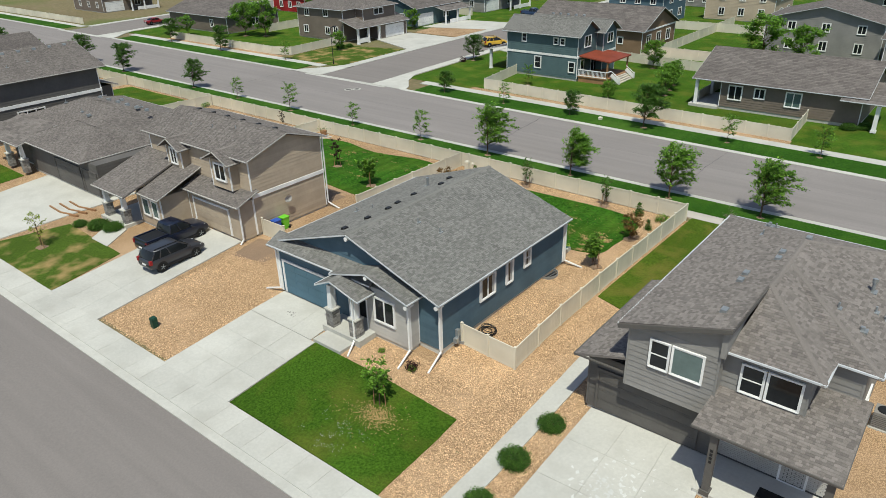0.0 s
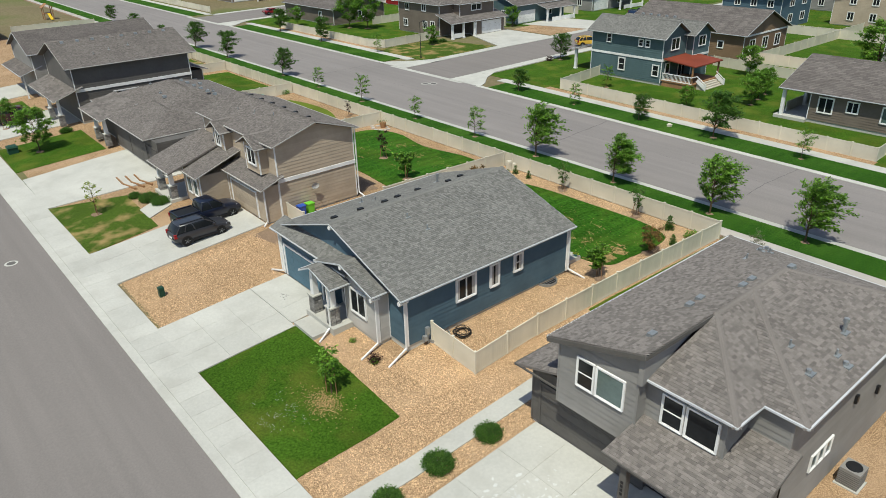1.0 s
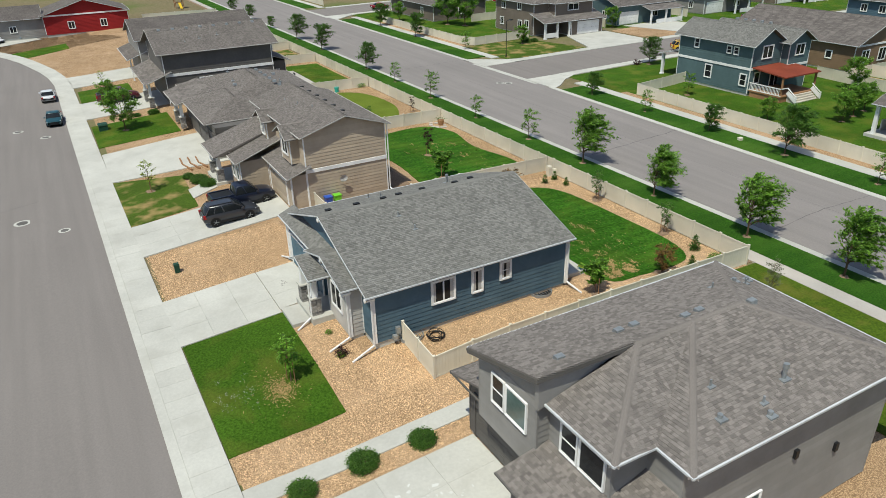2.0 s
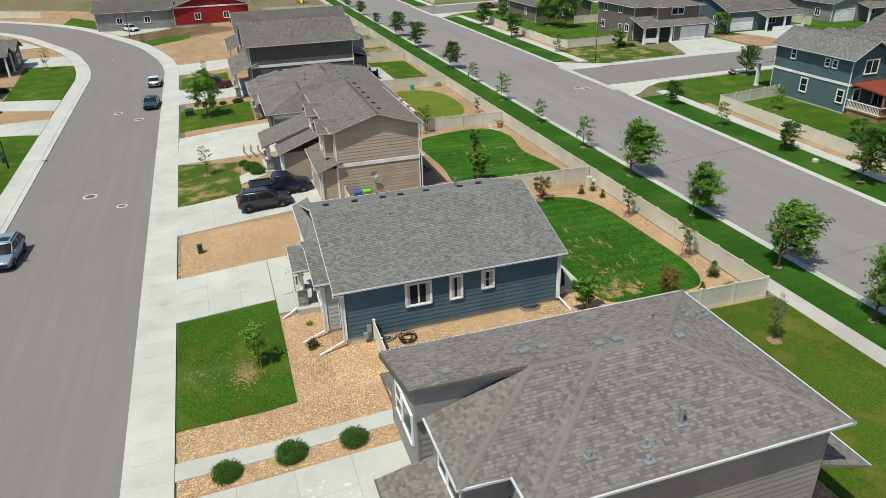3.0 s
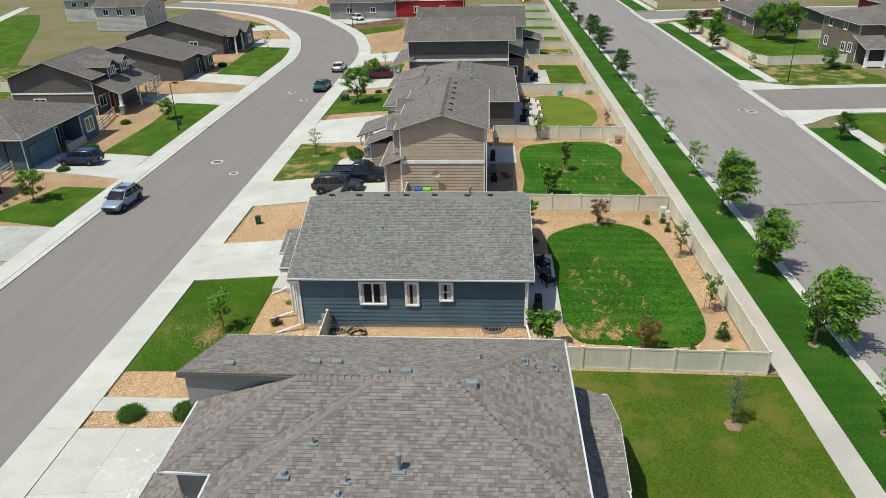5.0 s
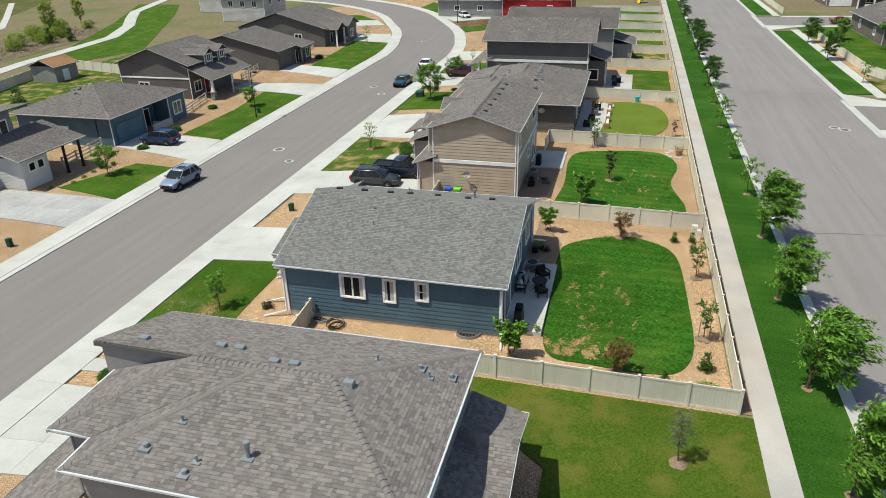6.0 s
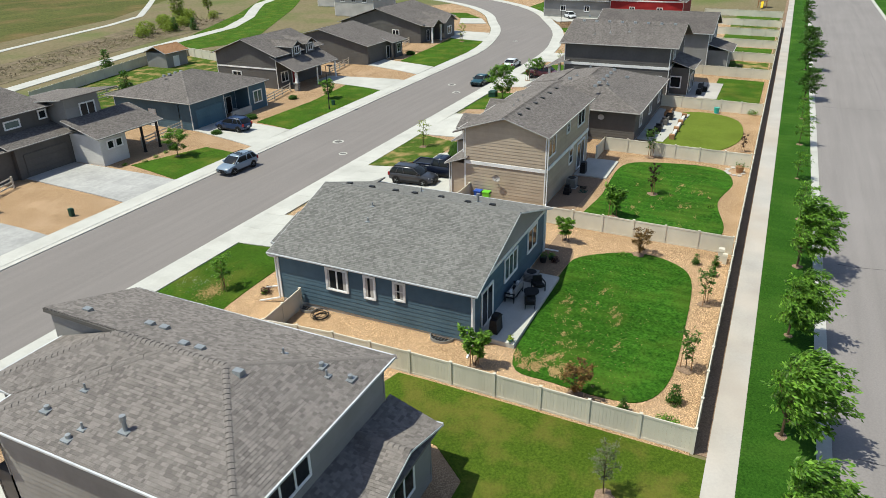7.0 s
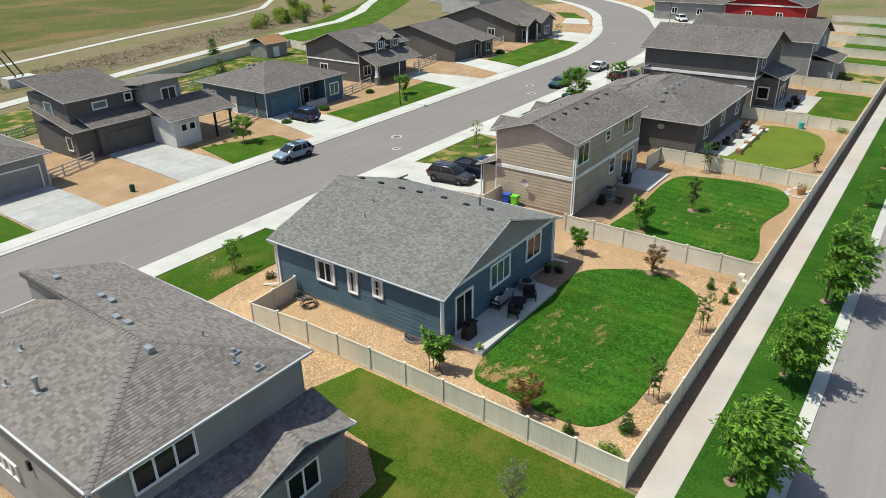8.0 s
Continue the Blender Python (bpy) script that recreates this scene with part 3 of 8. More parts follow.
def askew(poly, k=0.03):
    """The far side of the wide road closes in slightly past the side street."""
    return [(x, y - k * max(0, x + 75)) for x, y in poly]


for x0, x1 in ((-150, -89), (-67, 40), (-400, -172)):
    draped("kerb", askew(rect(x0, x1, 72.5, 73.2)), 0.08, M["concrete"], 6, 0.15, label="concrete kerb and gutter", category="kerb")
    draped("verge", askew(rect(x0 + 2, x1 - 2, 73.2, 76.9)), 0.1, M["verge_grass"], 6, 0.15, label="mown green grass verge beside the road", category="verge")
    draped("pavement", askew(rect(x0, x1, 76.9, 78.4)), 0.11, M["concrete"], 6, 0.2, label="pale concrete pavement", category="pavement")
for x0, x1, w in ((-84.2, -73.0, 1.6), (-170, -156, 1.6)):
    draped("road", rect(x0, x1, 72.5, 260), 0.028, M["asphalt"], 6, 0.1, label="asphalt side street", category="street")
    for a, b in ((x0 - 1.8, x0), (x1, x1 + 1.8)):
        draped("pavement", rect(a, b, 78.4, 260), 0.12, M["concrete"], 6, 0.2, label="pale concrete pavement of the side street", category="pavement")
    draped("kerb", rect(x0 - 3, x1 + 3, 72.0, 72.9), 0.05, M["concrete"], 6, 0.15, label="concrete cross gutter", category="kerb")

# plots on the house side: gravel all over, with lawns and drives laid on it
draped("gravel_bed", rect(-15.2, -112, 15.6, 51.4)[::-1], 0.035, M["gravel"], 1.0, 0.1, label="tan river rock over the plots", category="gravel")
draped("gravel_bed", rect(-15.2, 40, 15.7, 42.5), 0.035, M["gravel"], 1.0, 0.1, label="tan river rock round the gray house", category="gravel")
draped("driveway", [(-71, 15), (-61, 15), (-59.5, 28), (-72, 28)], 0.12, M["concrete"], 1.0, 0.2, label="pale concrete wide driveway", category="driveway")


def paving(name, label, category, quad, nu, nv, lift=0.12):
    """Concrete cast in slabs with open joints; quad: four corners, slabs counted along its first and second side."""
    t = tagged(new(name), label, category, kind="structure")
    a, b, c, d = (Vector((*p, 0)) for p in quad)

    def at(u, v):
        p = a.lerp(b, u).lerp(d.lerp(c, u), v)
        return p.x, p.y
    gu, gv = 0.005 / (b - a).length, 0.005 / (d - a).length
    for i in range(nu):
        for j in range(nv):
            u0, u1, v0, v1 = i / nu + gu, (i + 1) / nu - gu, j / nv + gv, (j + 1) / nv - gv
            draped("slab", [at(u0, v0), at(u1, v0), at(u1, v1), at(u0, v1)], lift + random.uniform(-0.004, 0.004), M["concrete"], 1.0, 0.16, parent=t)
    return t


paving("pavement", "pale concrete pavement slabs with rolled kerb", "pavement", [(-62, 13.7 + sk(-62)), (16, 13.7 + sk(16)), (16, 15.55 + sk(16)), (-62, 15.55 + sk(-62))], 50, 1)
paving("driveway", "pale concrete double driveway of the blue house", "driveway", [(-34.2, 15.25), (-28.05, 15.35), (-28.1, 21.7), (-34.3, 21.7)], 3, 3)
paving("driveway", "pale concrete apron before the blue garage", "driveway", [(-34.3, 21.73), (-28.5, 21.73), (-28.75, 24.5), (-34.3, 24.5)], 3, 1)
paving("driveway", "pale concrete double driveway of the tan house", "driveway", [(-48.5, 15.1), (-42.1, 15.2), (-42.9, 27.4), (-49.4, 27.4)], 3, 4)
paving("driveway", "pale stained concrete driveway of the gray house", "driveway", [(-12.1, 15.65), (-5.3, 15.75), (-5.9, 26.15), (-12.1, 26.15)], 3, 4)
draped("path", [(-54, 20.9), (-51.5, 20.9), (-53, 23.4), (-55.5, 23.4)], 0.11, M["concrete"], 1.0, 0.2, label="short concrete path to the porch", category="path")
draped("path", [(-14.7, 15.6), (-13.5, 15.6), (-13.5, 30), (-14.7, 30)], 0.1, M["concrete"], 1.0, 0.2, label="narrow concrete path beside the driveway", category="path")
draped("lawn", [(-28.0, 15.5), (-17.1, 15.6), (-17.35, 21.7), (-28.1, 21.75)], 0.08, M["grass"], 1.0, 0.12, label="green front lawn with a dry patch", category="lawn")
draped("lawn", [(-61, 15.0), (-48.6, 15.1), (-49.5, 20.9), (-58.4, 21.2)], 0.08, M["grass_dry"], 1.0, 0.12, label="patchy dry front lawn", category="lawn")
draped("lawn", [(-84, 15), (-74, 15), (-74, 24), (-84, 24)], 0.08, M["grass"], 1.0, 0.12, label="green front lawn", category="lawn")


def smooth_loop(pts, n=5):
    out = []
    m = len(pts)
    for i in range(m):
        p0, p1, p2, p3 = (Vector((*pts[(i + k) % m], 0)) for k in (-1, 0, 1, 2))
        for k in range(n):
            t = k / n
            v = 0.5 * (2 * p1 + (p2 - p0) * t + (2 * p0 - 5 * p1 + 4 * p2 - p3) * t * t + (3 * p1 - p0 - 3 * p2 + p3) * t ** 3)
            out.append((v.x, v.y))
    return out


draped("lawn", smooth_loop([(-20.3, 41.5), (-26, 41.0), (-32.4, 40.9), (-34.9, 41.5), (-37.0, 44.5), (-36.9, 47.2), (-34.6, 49.2), (-27.5, 49.7), (-22.6, 49.7), (-20.2, 48.9), (-19.5, 47.3), (-19.6, 44.0)]),
       0.09, M["back_grass"], 1.0, 0.12, label="green back lawn with scattered leaf litter", category="lawn")
draped("lawn", smooth_loop([(-41.0, 39.8), (-48, 39.9), (-56.3, 39.9), (-58.6, 43), (-59.2, 48.4), (-55.6, 50.2), (-50, 49.4), (-44.5, 50.4), (-41.7, 49.5), (-40.8, 45)]),
       0.09, M["back_grass"], 1.0, 0.12, label="green back lawn with curved edge", category="lawn")
draped("lawn", smooth_loop([(-64, 42.5), (-70, 40.5), (-78, 41.5), (-80.5, 45), (-78, 49), (-70, 49.8), (-64, 47)]), 0.09, M["grass_lime"], 1.0, 0.12, label="bright green back lawn", category="lawn")
draped("lawn", rect(-102, -84, 44.5, 50.8), 0.09, M["grass"], 1.0, 0.12, label="green back lawn", category="lawn")
draped("lawn", [(-16.95, 36.1), (-14.0, 35.2), (-12.9, 36.5), (-12.6, 40.5), (-11, 42.5), (6, 42.5), (40, 42.5), (40, 52.15), (-16.9, 52.15)], 0.09, M["yard_grass"], 1.0, 0.12, label="green and yellowing lawn behind the gray house", category="lawn")

# ---------------------------------------------------------------- fences
def fence(pts, height=1.42, step=2.44):
    f = thing("fence", "almond vinyl privacy fence with capped posts", "fence", (*pts[0], h(*pts[0])))
    for (ax, ay), (bx, by) in zip(pts, pts[1:]):
        L = math.hypot(bx - ax, by - ay)
        n = max(1, round(L / step))
        for i in range(n + 1):
            x, y = ax + (bx - ax) * i / n, ay + (by - ay) * i / n
            z = h(x, y)
            if i or (ax, ay) == pts[0]:
                part("post", boxes((x - 0.065, x + 0.065, y - 0.065, y + 0.065, z - 0.2, z + height + 0.06), (x - 0.08, x + 0.08, y - 0.08, y + 0.08, z + height + 0.06, z + height + 0.1)), M["vinyl"], f)
            if i < n:
                x1, y1 = ax + (bx - ax) * (i + 1) / n, ay + (by - ay) * (i + 1) / n
                bm = bmesh.new()
                za, zb = h(x, y), h(x1, y1)
                fine = ax == bx and -20 < x < -15
                if not fine:
                    beam(bm, (x, y, za + 0.75), (x1, y1, zb + 0.75), 0.03, height - 0.1)
                beam(bm, (x, y, za + height - 0.03), (x1, y1, zb + height - 0.03), 0.06, 0.12)
                beam(bm, (x, y, za + 0.1), (x1, y1, zb + 0.1), 0.06, 0.12)
                pn = part("panel", bm, M["vinyl"], f)
                if fine:
                    k = 14
                    for j in range(k):
                        ya, yb = y + (y1 - y) * j / k + 0.0025, y + (y1 - y) * (j + 1) / k - 0.0025
                        zm = za + (zb - za) * (j + 0.5) / k
                        part("slat", boxes((x - 0.016, x + 0.016, ya, yb, zm + 0.06, zm + height - 0.02)), M["vinyl"], pn)
    return f


fence([(-20.9, 26.8), (-17.2, 26.8), (-17.2, 51.5), (-160, 51.5)])
for x in (-39.9, -60.7, -82.0, -104, -118, -132):
    fence([(x, 37.0), (x, 51.3)])
fence([(-42.6, 29.3), (-40.0, 29.3)])
fence([(-60.7, 37.0), (-57.2, 37.0)])
fence([(-138, 79.6), (-104.6, 79.6), (-101, 81), (-101, 93)])
fence([(-58.4, 89.2), (-57.2, 79.3), (-16.2, 77.8), (-16.8, 88.5)])
fence([(-50, 106), (-30, 104), (-30, 88)])
fence([(-230, 79.6), (-176, 79.6)])

# ---------------------------------------------------------------- plants
for key in ("leaf", "leaf_dark", "leaf_lime", "leaf_red", "leaf_purple"):
    nt = M[key].node_tree
    pr = nt.nodes["Principled BSDF"]
    tr = nt.nodes.new("ShaderNodeBsdfTranslucent")
    mx = nt.nodes.new("ShaderNodeMixShader")
    mx.inputs[0].default_value = 0.45
    nt.links.new(pr.inputs["Base Color"].links[0].from_socket, tr.inputs[0])
    nt.links.new(pr.outputs[0], mx.inputs[1]), nt.links.new(tr.outputs[0], mx.inputs[2])
    nt.links.new(mx.outputs[0], nt.nodes["Material Output"].inputs[0])


def leaf_mesh(spots, size, rnd, droop=0.3, long=1.9):
    """Many small bent leaves round the given spots."""
    V, F = [], []
    for c, r, n, *flow in spots:
        for _ in range(n):
            p = Vector((rnd.gauss(0, 1), rnd.gauss(0, 1), rnd.gauss(0, 0.6))) * r * 0.6 + c
            a = Vector((rnd.gauss(0, 1), rnd.gauss(0, 1), rnd.gauss(-droop, 0.5))).normalized()
            if flow:
                a = (flow[0] + a * 0.6).normalized()
            b = a.cross(Vector((rnd.gauss(0, 0.5), rnd.gauss(0, 0.5), 1))).normalized()
            s = size * rnd.uniform(0.6, 1.3)
            nn = a.cross(b) * s * 0.15
            k = len(V)
            V += [p, p + a * s * long * 0.5 + b * s * 0.5 + nn, p + a * s * long, p + a * s * long * 0.5 - b * s * 0.5 + nn]
            F += [(k, k + 1, k + 2), (k, k + 2, k + 3)]
    return mesh_of("crown", V, F)


def make_tree(label, height, radius, seed, leaf_m, leaf=0.13, dense=1.0, low=0.25, wind=0.0, trunk_r=0.07, stems=1, name="tree", mulch=True, group="", limbs_n=0):
    """A tapered trunk with limbs and branches, and a crown of separate leaves with gaps."""
    rnd = random.Random(seed)
    t = thing(name, label, "tree", (0, 0, 0), group)
    bm = bmesh.new()
    spots = []
    for st in range(stems):
        lean = Vector((rnd.uniform(-0.12, 0.12) + wind * 0.1, rnd.uniform(-0.12, 0.12), 0))
        if stems > 1:
            lean = Vector((math.cos(st * 2.1), math.sin(st * 2.1), 0)) * 0.3
        pts = [Vector((0, 0, -0.1))]
        n = 6
        for i in range(1, n + 1):
            f = i / n
            pts.append(lean * f * height * 0.8 + Vector((rnd.uniform(-0.05, 0.05), rnd.uniform(-0.05, 0.05), f * height * 0.9)))
        for i in range(n):
            tube(bm, pts[i], pts[i + 1], trunk_r * (1 - i / n * 0.85), trunk_r * (1 - (i + 1) / n * 0.85), 7)
        limbs = limbs_n or max(7, int(height * 4.5))
        for k in range(limbs):
            f = low + (0.96 - low) * (k + rnd.random() * 0.7) / limbs
            i = min(n - 1, int(f * n))
            base = pts[i].lerp(pts[i + 1], f * n - i)
            prof = math.sin(math.pi * min(1, (f - low) / (1.08 - low)) ** 0.75) ** 0.6
            L = radius * (0.35 + 0.75 * prof) * rnd.uniform(0.65, 1.15)
            ang = k * 2.4 + rnd.uniform(-0.4, 0.4)
            d = Vector((math.cos(ang) + wind, math.sin(ang), rnd.uniform(0.55, 1.25))).normalized()
            mid = base + d * L * 0.55
            tip = base + d * L + Vector((wind * 0.25 * L, 0, -0.08 * L))
            r = trunk_r * (1 - f) * 0.6 + 0.008
            tube(bm, base, mid, r, r * 0.6, 5), tube(bm, mid, tip, r * 0.6, 0.004, 5)
            for j in range(3):
                s0 = base.lerp(mid, rnd.uniform(0.5, 1)) if j == 0 else mid.lerp(tip, rnd.uniform(0.1, 0.8))
                dd = (d + Vector((rnd.gauss(0, 0.6) + wind * 0.5, rnd.gauss(0, 0.6), rnd.gauss(0, 0.35)))).normalized()
                e = s0 + dd * L * rnd.uniform(0.25, 0.5)
                tube(bm, s0, e, r * 0.4, 0.003, 4)
                for q in (0.35, 0.7, 1.0):
                    spots.append((s0.lerp(e, q), 0.11 * radius + 0.06, max(2, int(5 * dense))))
            for q in (0.6, 0.85, 1.0):
                spots.append((mid.lerp(tip, q), 0.10 * radius + 0.06, max(2, int(6 * dense))))
    part("trunk", bm, M["bark"], t)
    part("crown", leaf_mesh(spots, leaf, rnd), leaf_m, t)
    if mulch:
        bm = bmesh.new()
        ring = []
        for k in range(14):
            a = k * math.tau / 14
            r = 0.45 * rnd.uniform(0.8, 1.2)
            ring.append((r * math.cos(a), r * math.sin(a)))
        top = bm.verts.new((0, 0, 0.16))
        vs = [bm.verts.new((x, y, 0.04)) for x, y in ring]
        for k in range(14):
            bm.faces.new((top, vs[k], vs[(k + 1) % 14]))
        part("mulch_ring", bm, M["mulch"], t, "brown mulch round the trunk")
    return t


def wind_tree(label, height, radius, seed, leaf_m, leaf=0.1, limbs=34, low=0.2, wind=0.9, trunk_r=0.08, group="", per=4):
    """A street tree whose limbs rise, bend over and stream down the wind (+x of its own), leaves lying along them."""
    rnd = random.Random(seed)
    t = thing("tree", label, "tree", (0, 0, 0), group)
    bm = bmesh.new()
    pts = [Vector((0.03 * wind * (i / 6) ** 2 * height + rnd.uniform(-0.03, 0.03), rnd.uniform(-0.04, 0.04), -0.1 + 0.86 * height * i / 6)) for i in range(7)]
    for i in range(6):
        tube(bm, pts[i], pts[i + 1], trunk_r * (1 - i * 0.14), trunk_r * (1 - (i + 1) * 0.14), 7)
    spots = []
    for k in range(limbs):
        f = low + (0.98 - low) * (k + rnd.random() * 0.8) / limbs
        i = min(5, int(f * 6))
        p = pts[i].lerp(pts[i + 1], f * 6 - i)
        u = (f - low) / (1 - low)
        L = radius * (0.72 + 0.55 * math.sin(math.pi * min(1, u * 0.85 + 0.12))) * rnd.uniform(0.7, 1.2)
        ang = k * 2.4 + rnd.uniform(-0.5, 0.5)
        d0 = Vector((math.cos(ang), math.sin(ang), rnd.uniform(0.5, 1.0) + 0.5 * u)).normalized()
        r = trunk_r * (1 - f) * 0.55 + 0.009
        for j in range(5):
            q = (j + 1) / 5
            d = (d0 + Vector((wind * q * 1.3, 0, -0.55 * q * q)) + Vector((rnd.gauss(0, 0.12), rnd.gauss(0, 0.12), rnd.gauss(0, 0.1)))).normalized()
            e = p + d * L / 5
            tube(bm, p, e, r * (1 - 0.18 * j), r * (1 - 0.18 * (j + 1)), 4)
            if j:
                for _ in range(2):
                    dd = (d + Vector((wind * 0.5 + rnd.gauss(0, 0.55), rnd.gauss(0, 0.55), rnd.gauss(-0.05, 0.4)))).normalized()
                    tip = e + dd * L * rnd.uniform(0.16, 0.34)
                    flow = (dd + Vector((wind * 0.6, 0, -0.3))).normalized()
                    for z in (0.3, 0.7, 1.0):
                        spots.append((e.lerp(tip, z), 0.085 * radius + 0.03, per, flow))
            spots.append((e, 0.07 * radius + 0.03, per, d))
            p = e
    part("trunk", bm, M["bark"], t)
    part("crown", leaf_mesh(spots, leaf, rnd, 0.3, 2.3), leaf_m, t)
    bm = bmesh.new()
    top = bm.verts.new((0, 0, 0.1))
    vs = [bm.verts.new((rnd.uniform(0.35, 0.5) * math.cos(k * math.tau / 14), rnd.uniform(0.35, 0.5) * math.sin(k * math.tau / 14), 0.03)) for k in range(14)]
    for k in range(14):
        bm.faces.new((top, vs[k], vs[(k + 1) % 14]))
    part("mulch_ring", bm, M["mulch"], t, "brown mulch round the trunk")
    return t


def add_stakes(t, reach=0.32, tall=1.35):
    """Timber stakes driven in beside a sapling."""
    for a in (0.6, 3.5):
        bm = bmesh.new()
        tube(bm, (reach * math.cos(a), reach * math.sin(a), -0.1), (reach * 0.9 * math.cos(a), reach * 0.9 * math.sin(a), tall), 0.028, 0.024, 6)
        ob = part("stake", bm, M["wood"], None, "brown timber stake")
        ob.parent = t


def make_bush(label, radius, height, seed, leaf_m, leaf=0.07, n=420, cone=0.0, name="bush"):
    rnd = random.Random(seed)
    t = thing(name, label, "bush", (0, 0, 0))
    bm = bmesh.new()
    spots = []
    for k in range(int(n / 6)):
        a, u = rnd.uniform(0, math.tau), rnd.random()
        z = height * u
        prof = math.sqrt(max(0.02, 1 - (2 * u - 0.85) ** 2 / 1.4)) * (1 - cone) + (1 - u) * cone
        r = radius * prof * rnd.uniform(0.75, 1.05)
        spots.append((Vector((r * math.cos(a), r * math.sin(a), z)), 0.13 * radius + 0.05, 6))
        if k % 5 == 0:
            tube(bm, (0, 0, -0.05), (r * 0.8 * math.cos(a), r * 0.8 * math.sin(a), z * 0.9), 0.015, 0.004, 4)
    for k in range(int(n / 12)):
        a, u = rnd.uniform(0, math.tau), rnd.random()
        spots.append((Vector((radius * 0.5 * math.cos(a), radius * 0.5 * math.sin(a), height * u * 0.8)) * (1 - cone * u), 0.2 * radius + 0.05, 5))
    part("stem", bm, M["bark"], t)
    part("foliage", leaf_mesh(spots, leaf, rnd, -0.2), leaf_m, t)
    return t


placed = set()


def plant(proto, x, y, s=1.0, rz=0.0, lift=0.05, label=""):
    """Puts the first one where it is built, then copies."""
    m = pose(x, y, h(x, y) + lift, 0, 0, rz) @ Matrix.Diagonal((s, s, s, 1))
    if proto.name not in placed:
        placed.add(proto.name)
        proto.matrix_basis = m
        ob = proto
    else:
        ob = copy_thing(proto, pose(x, y, h(x, y) + lift, 0, 0, rz))
        ob.scale = (s, s, s)
    if label:
        tagged(ob, label)
    return ob


TREES = "street trees along the road"
big = [wind_tree("leafy green street tree bent by wind on the verge", 4.7, 1.6, 11 + k, M["leaf"], 0.11, 36, 0.25, 0.85, 0.085, TREES, 6) for k in range(3)]
mid = [wind_tree("young thinly leaved street tree on the grass verge", 3.5, 0.75, 31 + k, M["leaf"], 0.085, 16, 0.3, 0.4, 0.035, TREES, 2) for k in range(3)]
dark = [wind_tree("dense dark green street tree on the verge", 4.3, 1.35, 51 + k, M["leaf_dark"], 0.105, 30, 0.22, 0.45, 0.065, TREES, 5) for k in range(2)]
near_row = ((-12.6, 55.5, 0, 1.0), (-20.15, 55.2, 1, 1.0), (-29.85, 55.3, 2, 0.92), (-39.8, 55.7, 0, 1.08))
for i, (x, y, k, s) in enumerate(near_row):
    plant(big[k], x, y, s, (62, 84, 50, 74)[i])
for i, (x, y, s) in enumerate(((-49.0, 55.8, 1.05), (-59.4, 55.5, 0.85), (-71.0, 55.6, 1.1), (-82.4, 55.8, 0.9))):
    plant(mid[i % 3], x, y, s, 50 + i * 13)
for i, (x, y, s) in enumerate(((-93.5, 56.1, 1.0), (-114, 56.2, 1.1), (-128, 56.2, 1.15), (-146, 56.2, 0.6), (-163, 56.2, 0.8), (-180, 56.2, 0.9))):
    plant(dark[i % 2], x, y, s, 45 + i * 12)
for i, (x, y, s, k) in enumerate(((-30.9, 73.9, 1.2, 0), (-40.6, 74.1, 0.72, 1), (-60.5, 74.4, 0.72, 0), (-116, 76.5, 1.1, 1), (-133.5, 77, 1.1, 0), (-69.7, 93.5, 1.0, 1))):
    plant(dark[k], x, y, s, 45 + i * 11)
for i, (x, y, s) in enumerate(((-21.4, 73.7, 0.95), (-12.4, 74.0, 1.0), (-50.3, 74.0, 0.85), (-98.5, 77.5, 1.0), (-53.0, 84.0, 0.9), (-1, 73.5, 1.0))):
    plant(mid[(i + 1) % 3], x, y, s, 45 + i * 9)

lawn_tree = make_tree("young green tree on the front lawn", 2.8, 0.72, 71, M["leaf"], 0.10, 0.9, 0.36, 0.0, 0.04, mulch=False)
add_stakes(lawn_tree)
plant(lawn_tree, -21.15, 20.0)
lime_tree = make_tree("small bright yellow-green sapling", 3.2, 0.8, 73, M["leaf_lime"], 0.09, 0.45, 0.3, 0.0, 0.035)
add_stakes(lime_tree)
for x, y, s in ((-56.1, 17.9, 1.0), (-106.5, 18.5, 0.8), (-124.3, -7.6, 1.25)):
    plant(lime_tree, x, y, s, x * 7)
yard_tree = make_tree("young green multi-stemmed tree in the gravel", 2.5, 0.5, 75, M["leaf"], 0.10, 1.6, 0.3, 0.0, 0.03, stems=2)
add_stakes(yard_tree)
for x, y, s in ((-19.05, 39.75, 1.0), (-37.1, 39.65, 0.85), (-43.1, 41.9, 1.1)):
    plant(yard_tree, x, y, s, x * 31)
thin_tree = make_tree("thin sapling with sparse leaves", 2.9, 0.6, 77, M["leaf_dark"], 0.10, 0.5, 0.3, 0.0, 0.03)
add_stakes(thin_tree)
for x, y, s in ((-31.55, 50.4, 0.95), (-23.75, 50.3, 0.95), (-60.0, 41.9, 1.1), (-92.5, 12.6 + 5, 1.0)):
    plant(thin_tree, x, y, s, x * 13)
bare_tree = make_tree("thin gray-green sapling in a mulch ring on the lawn", 3.0, 0.62, 79, M["leaf_gray"], 0.045, 0.9, 0.3, 0.0, 0.035, stems=1, limbs_n=22)
plant(bare_tree, -12.8, 48.4, 1.0)
bronze = make_tree("bronze-leaved shrub tree in the back yard", 1.9, 0.75, 79, M["leaf_red"], 0.08, 1.0, 0.15, 0.0, 0.025, stems=2)
plant(bronze, -19.1, 45.4, 1.05), plant(bronze, -37.0, 45.2, 1.05, 40, label="thin bronze-leaved sapling in the gravel")
purple = make_tree("purple-leaved sapling on the lawn", 3.0, 0.6, 81, M["leaf_purple"], 0.09, 0.6, 0.3, 0.0, 0.03)
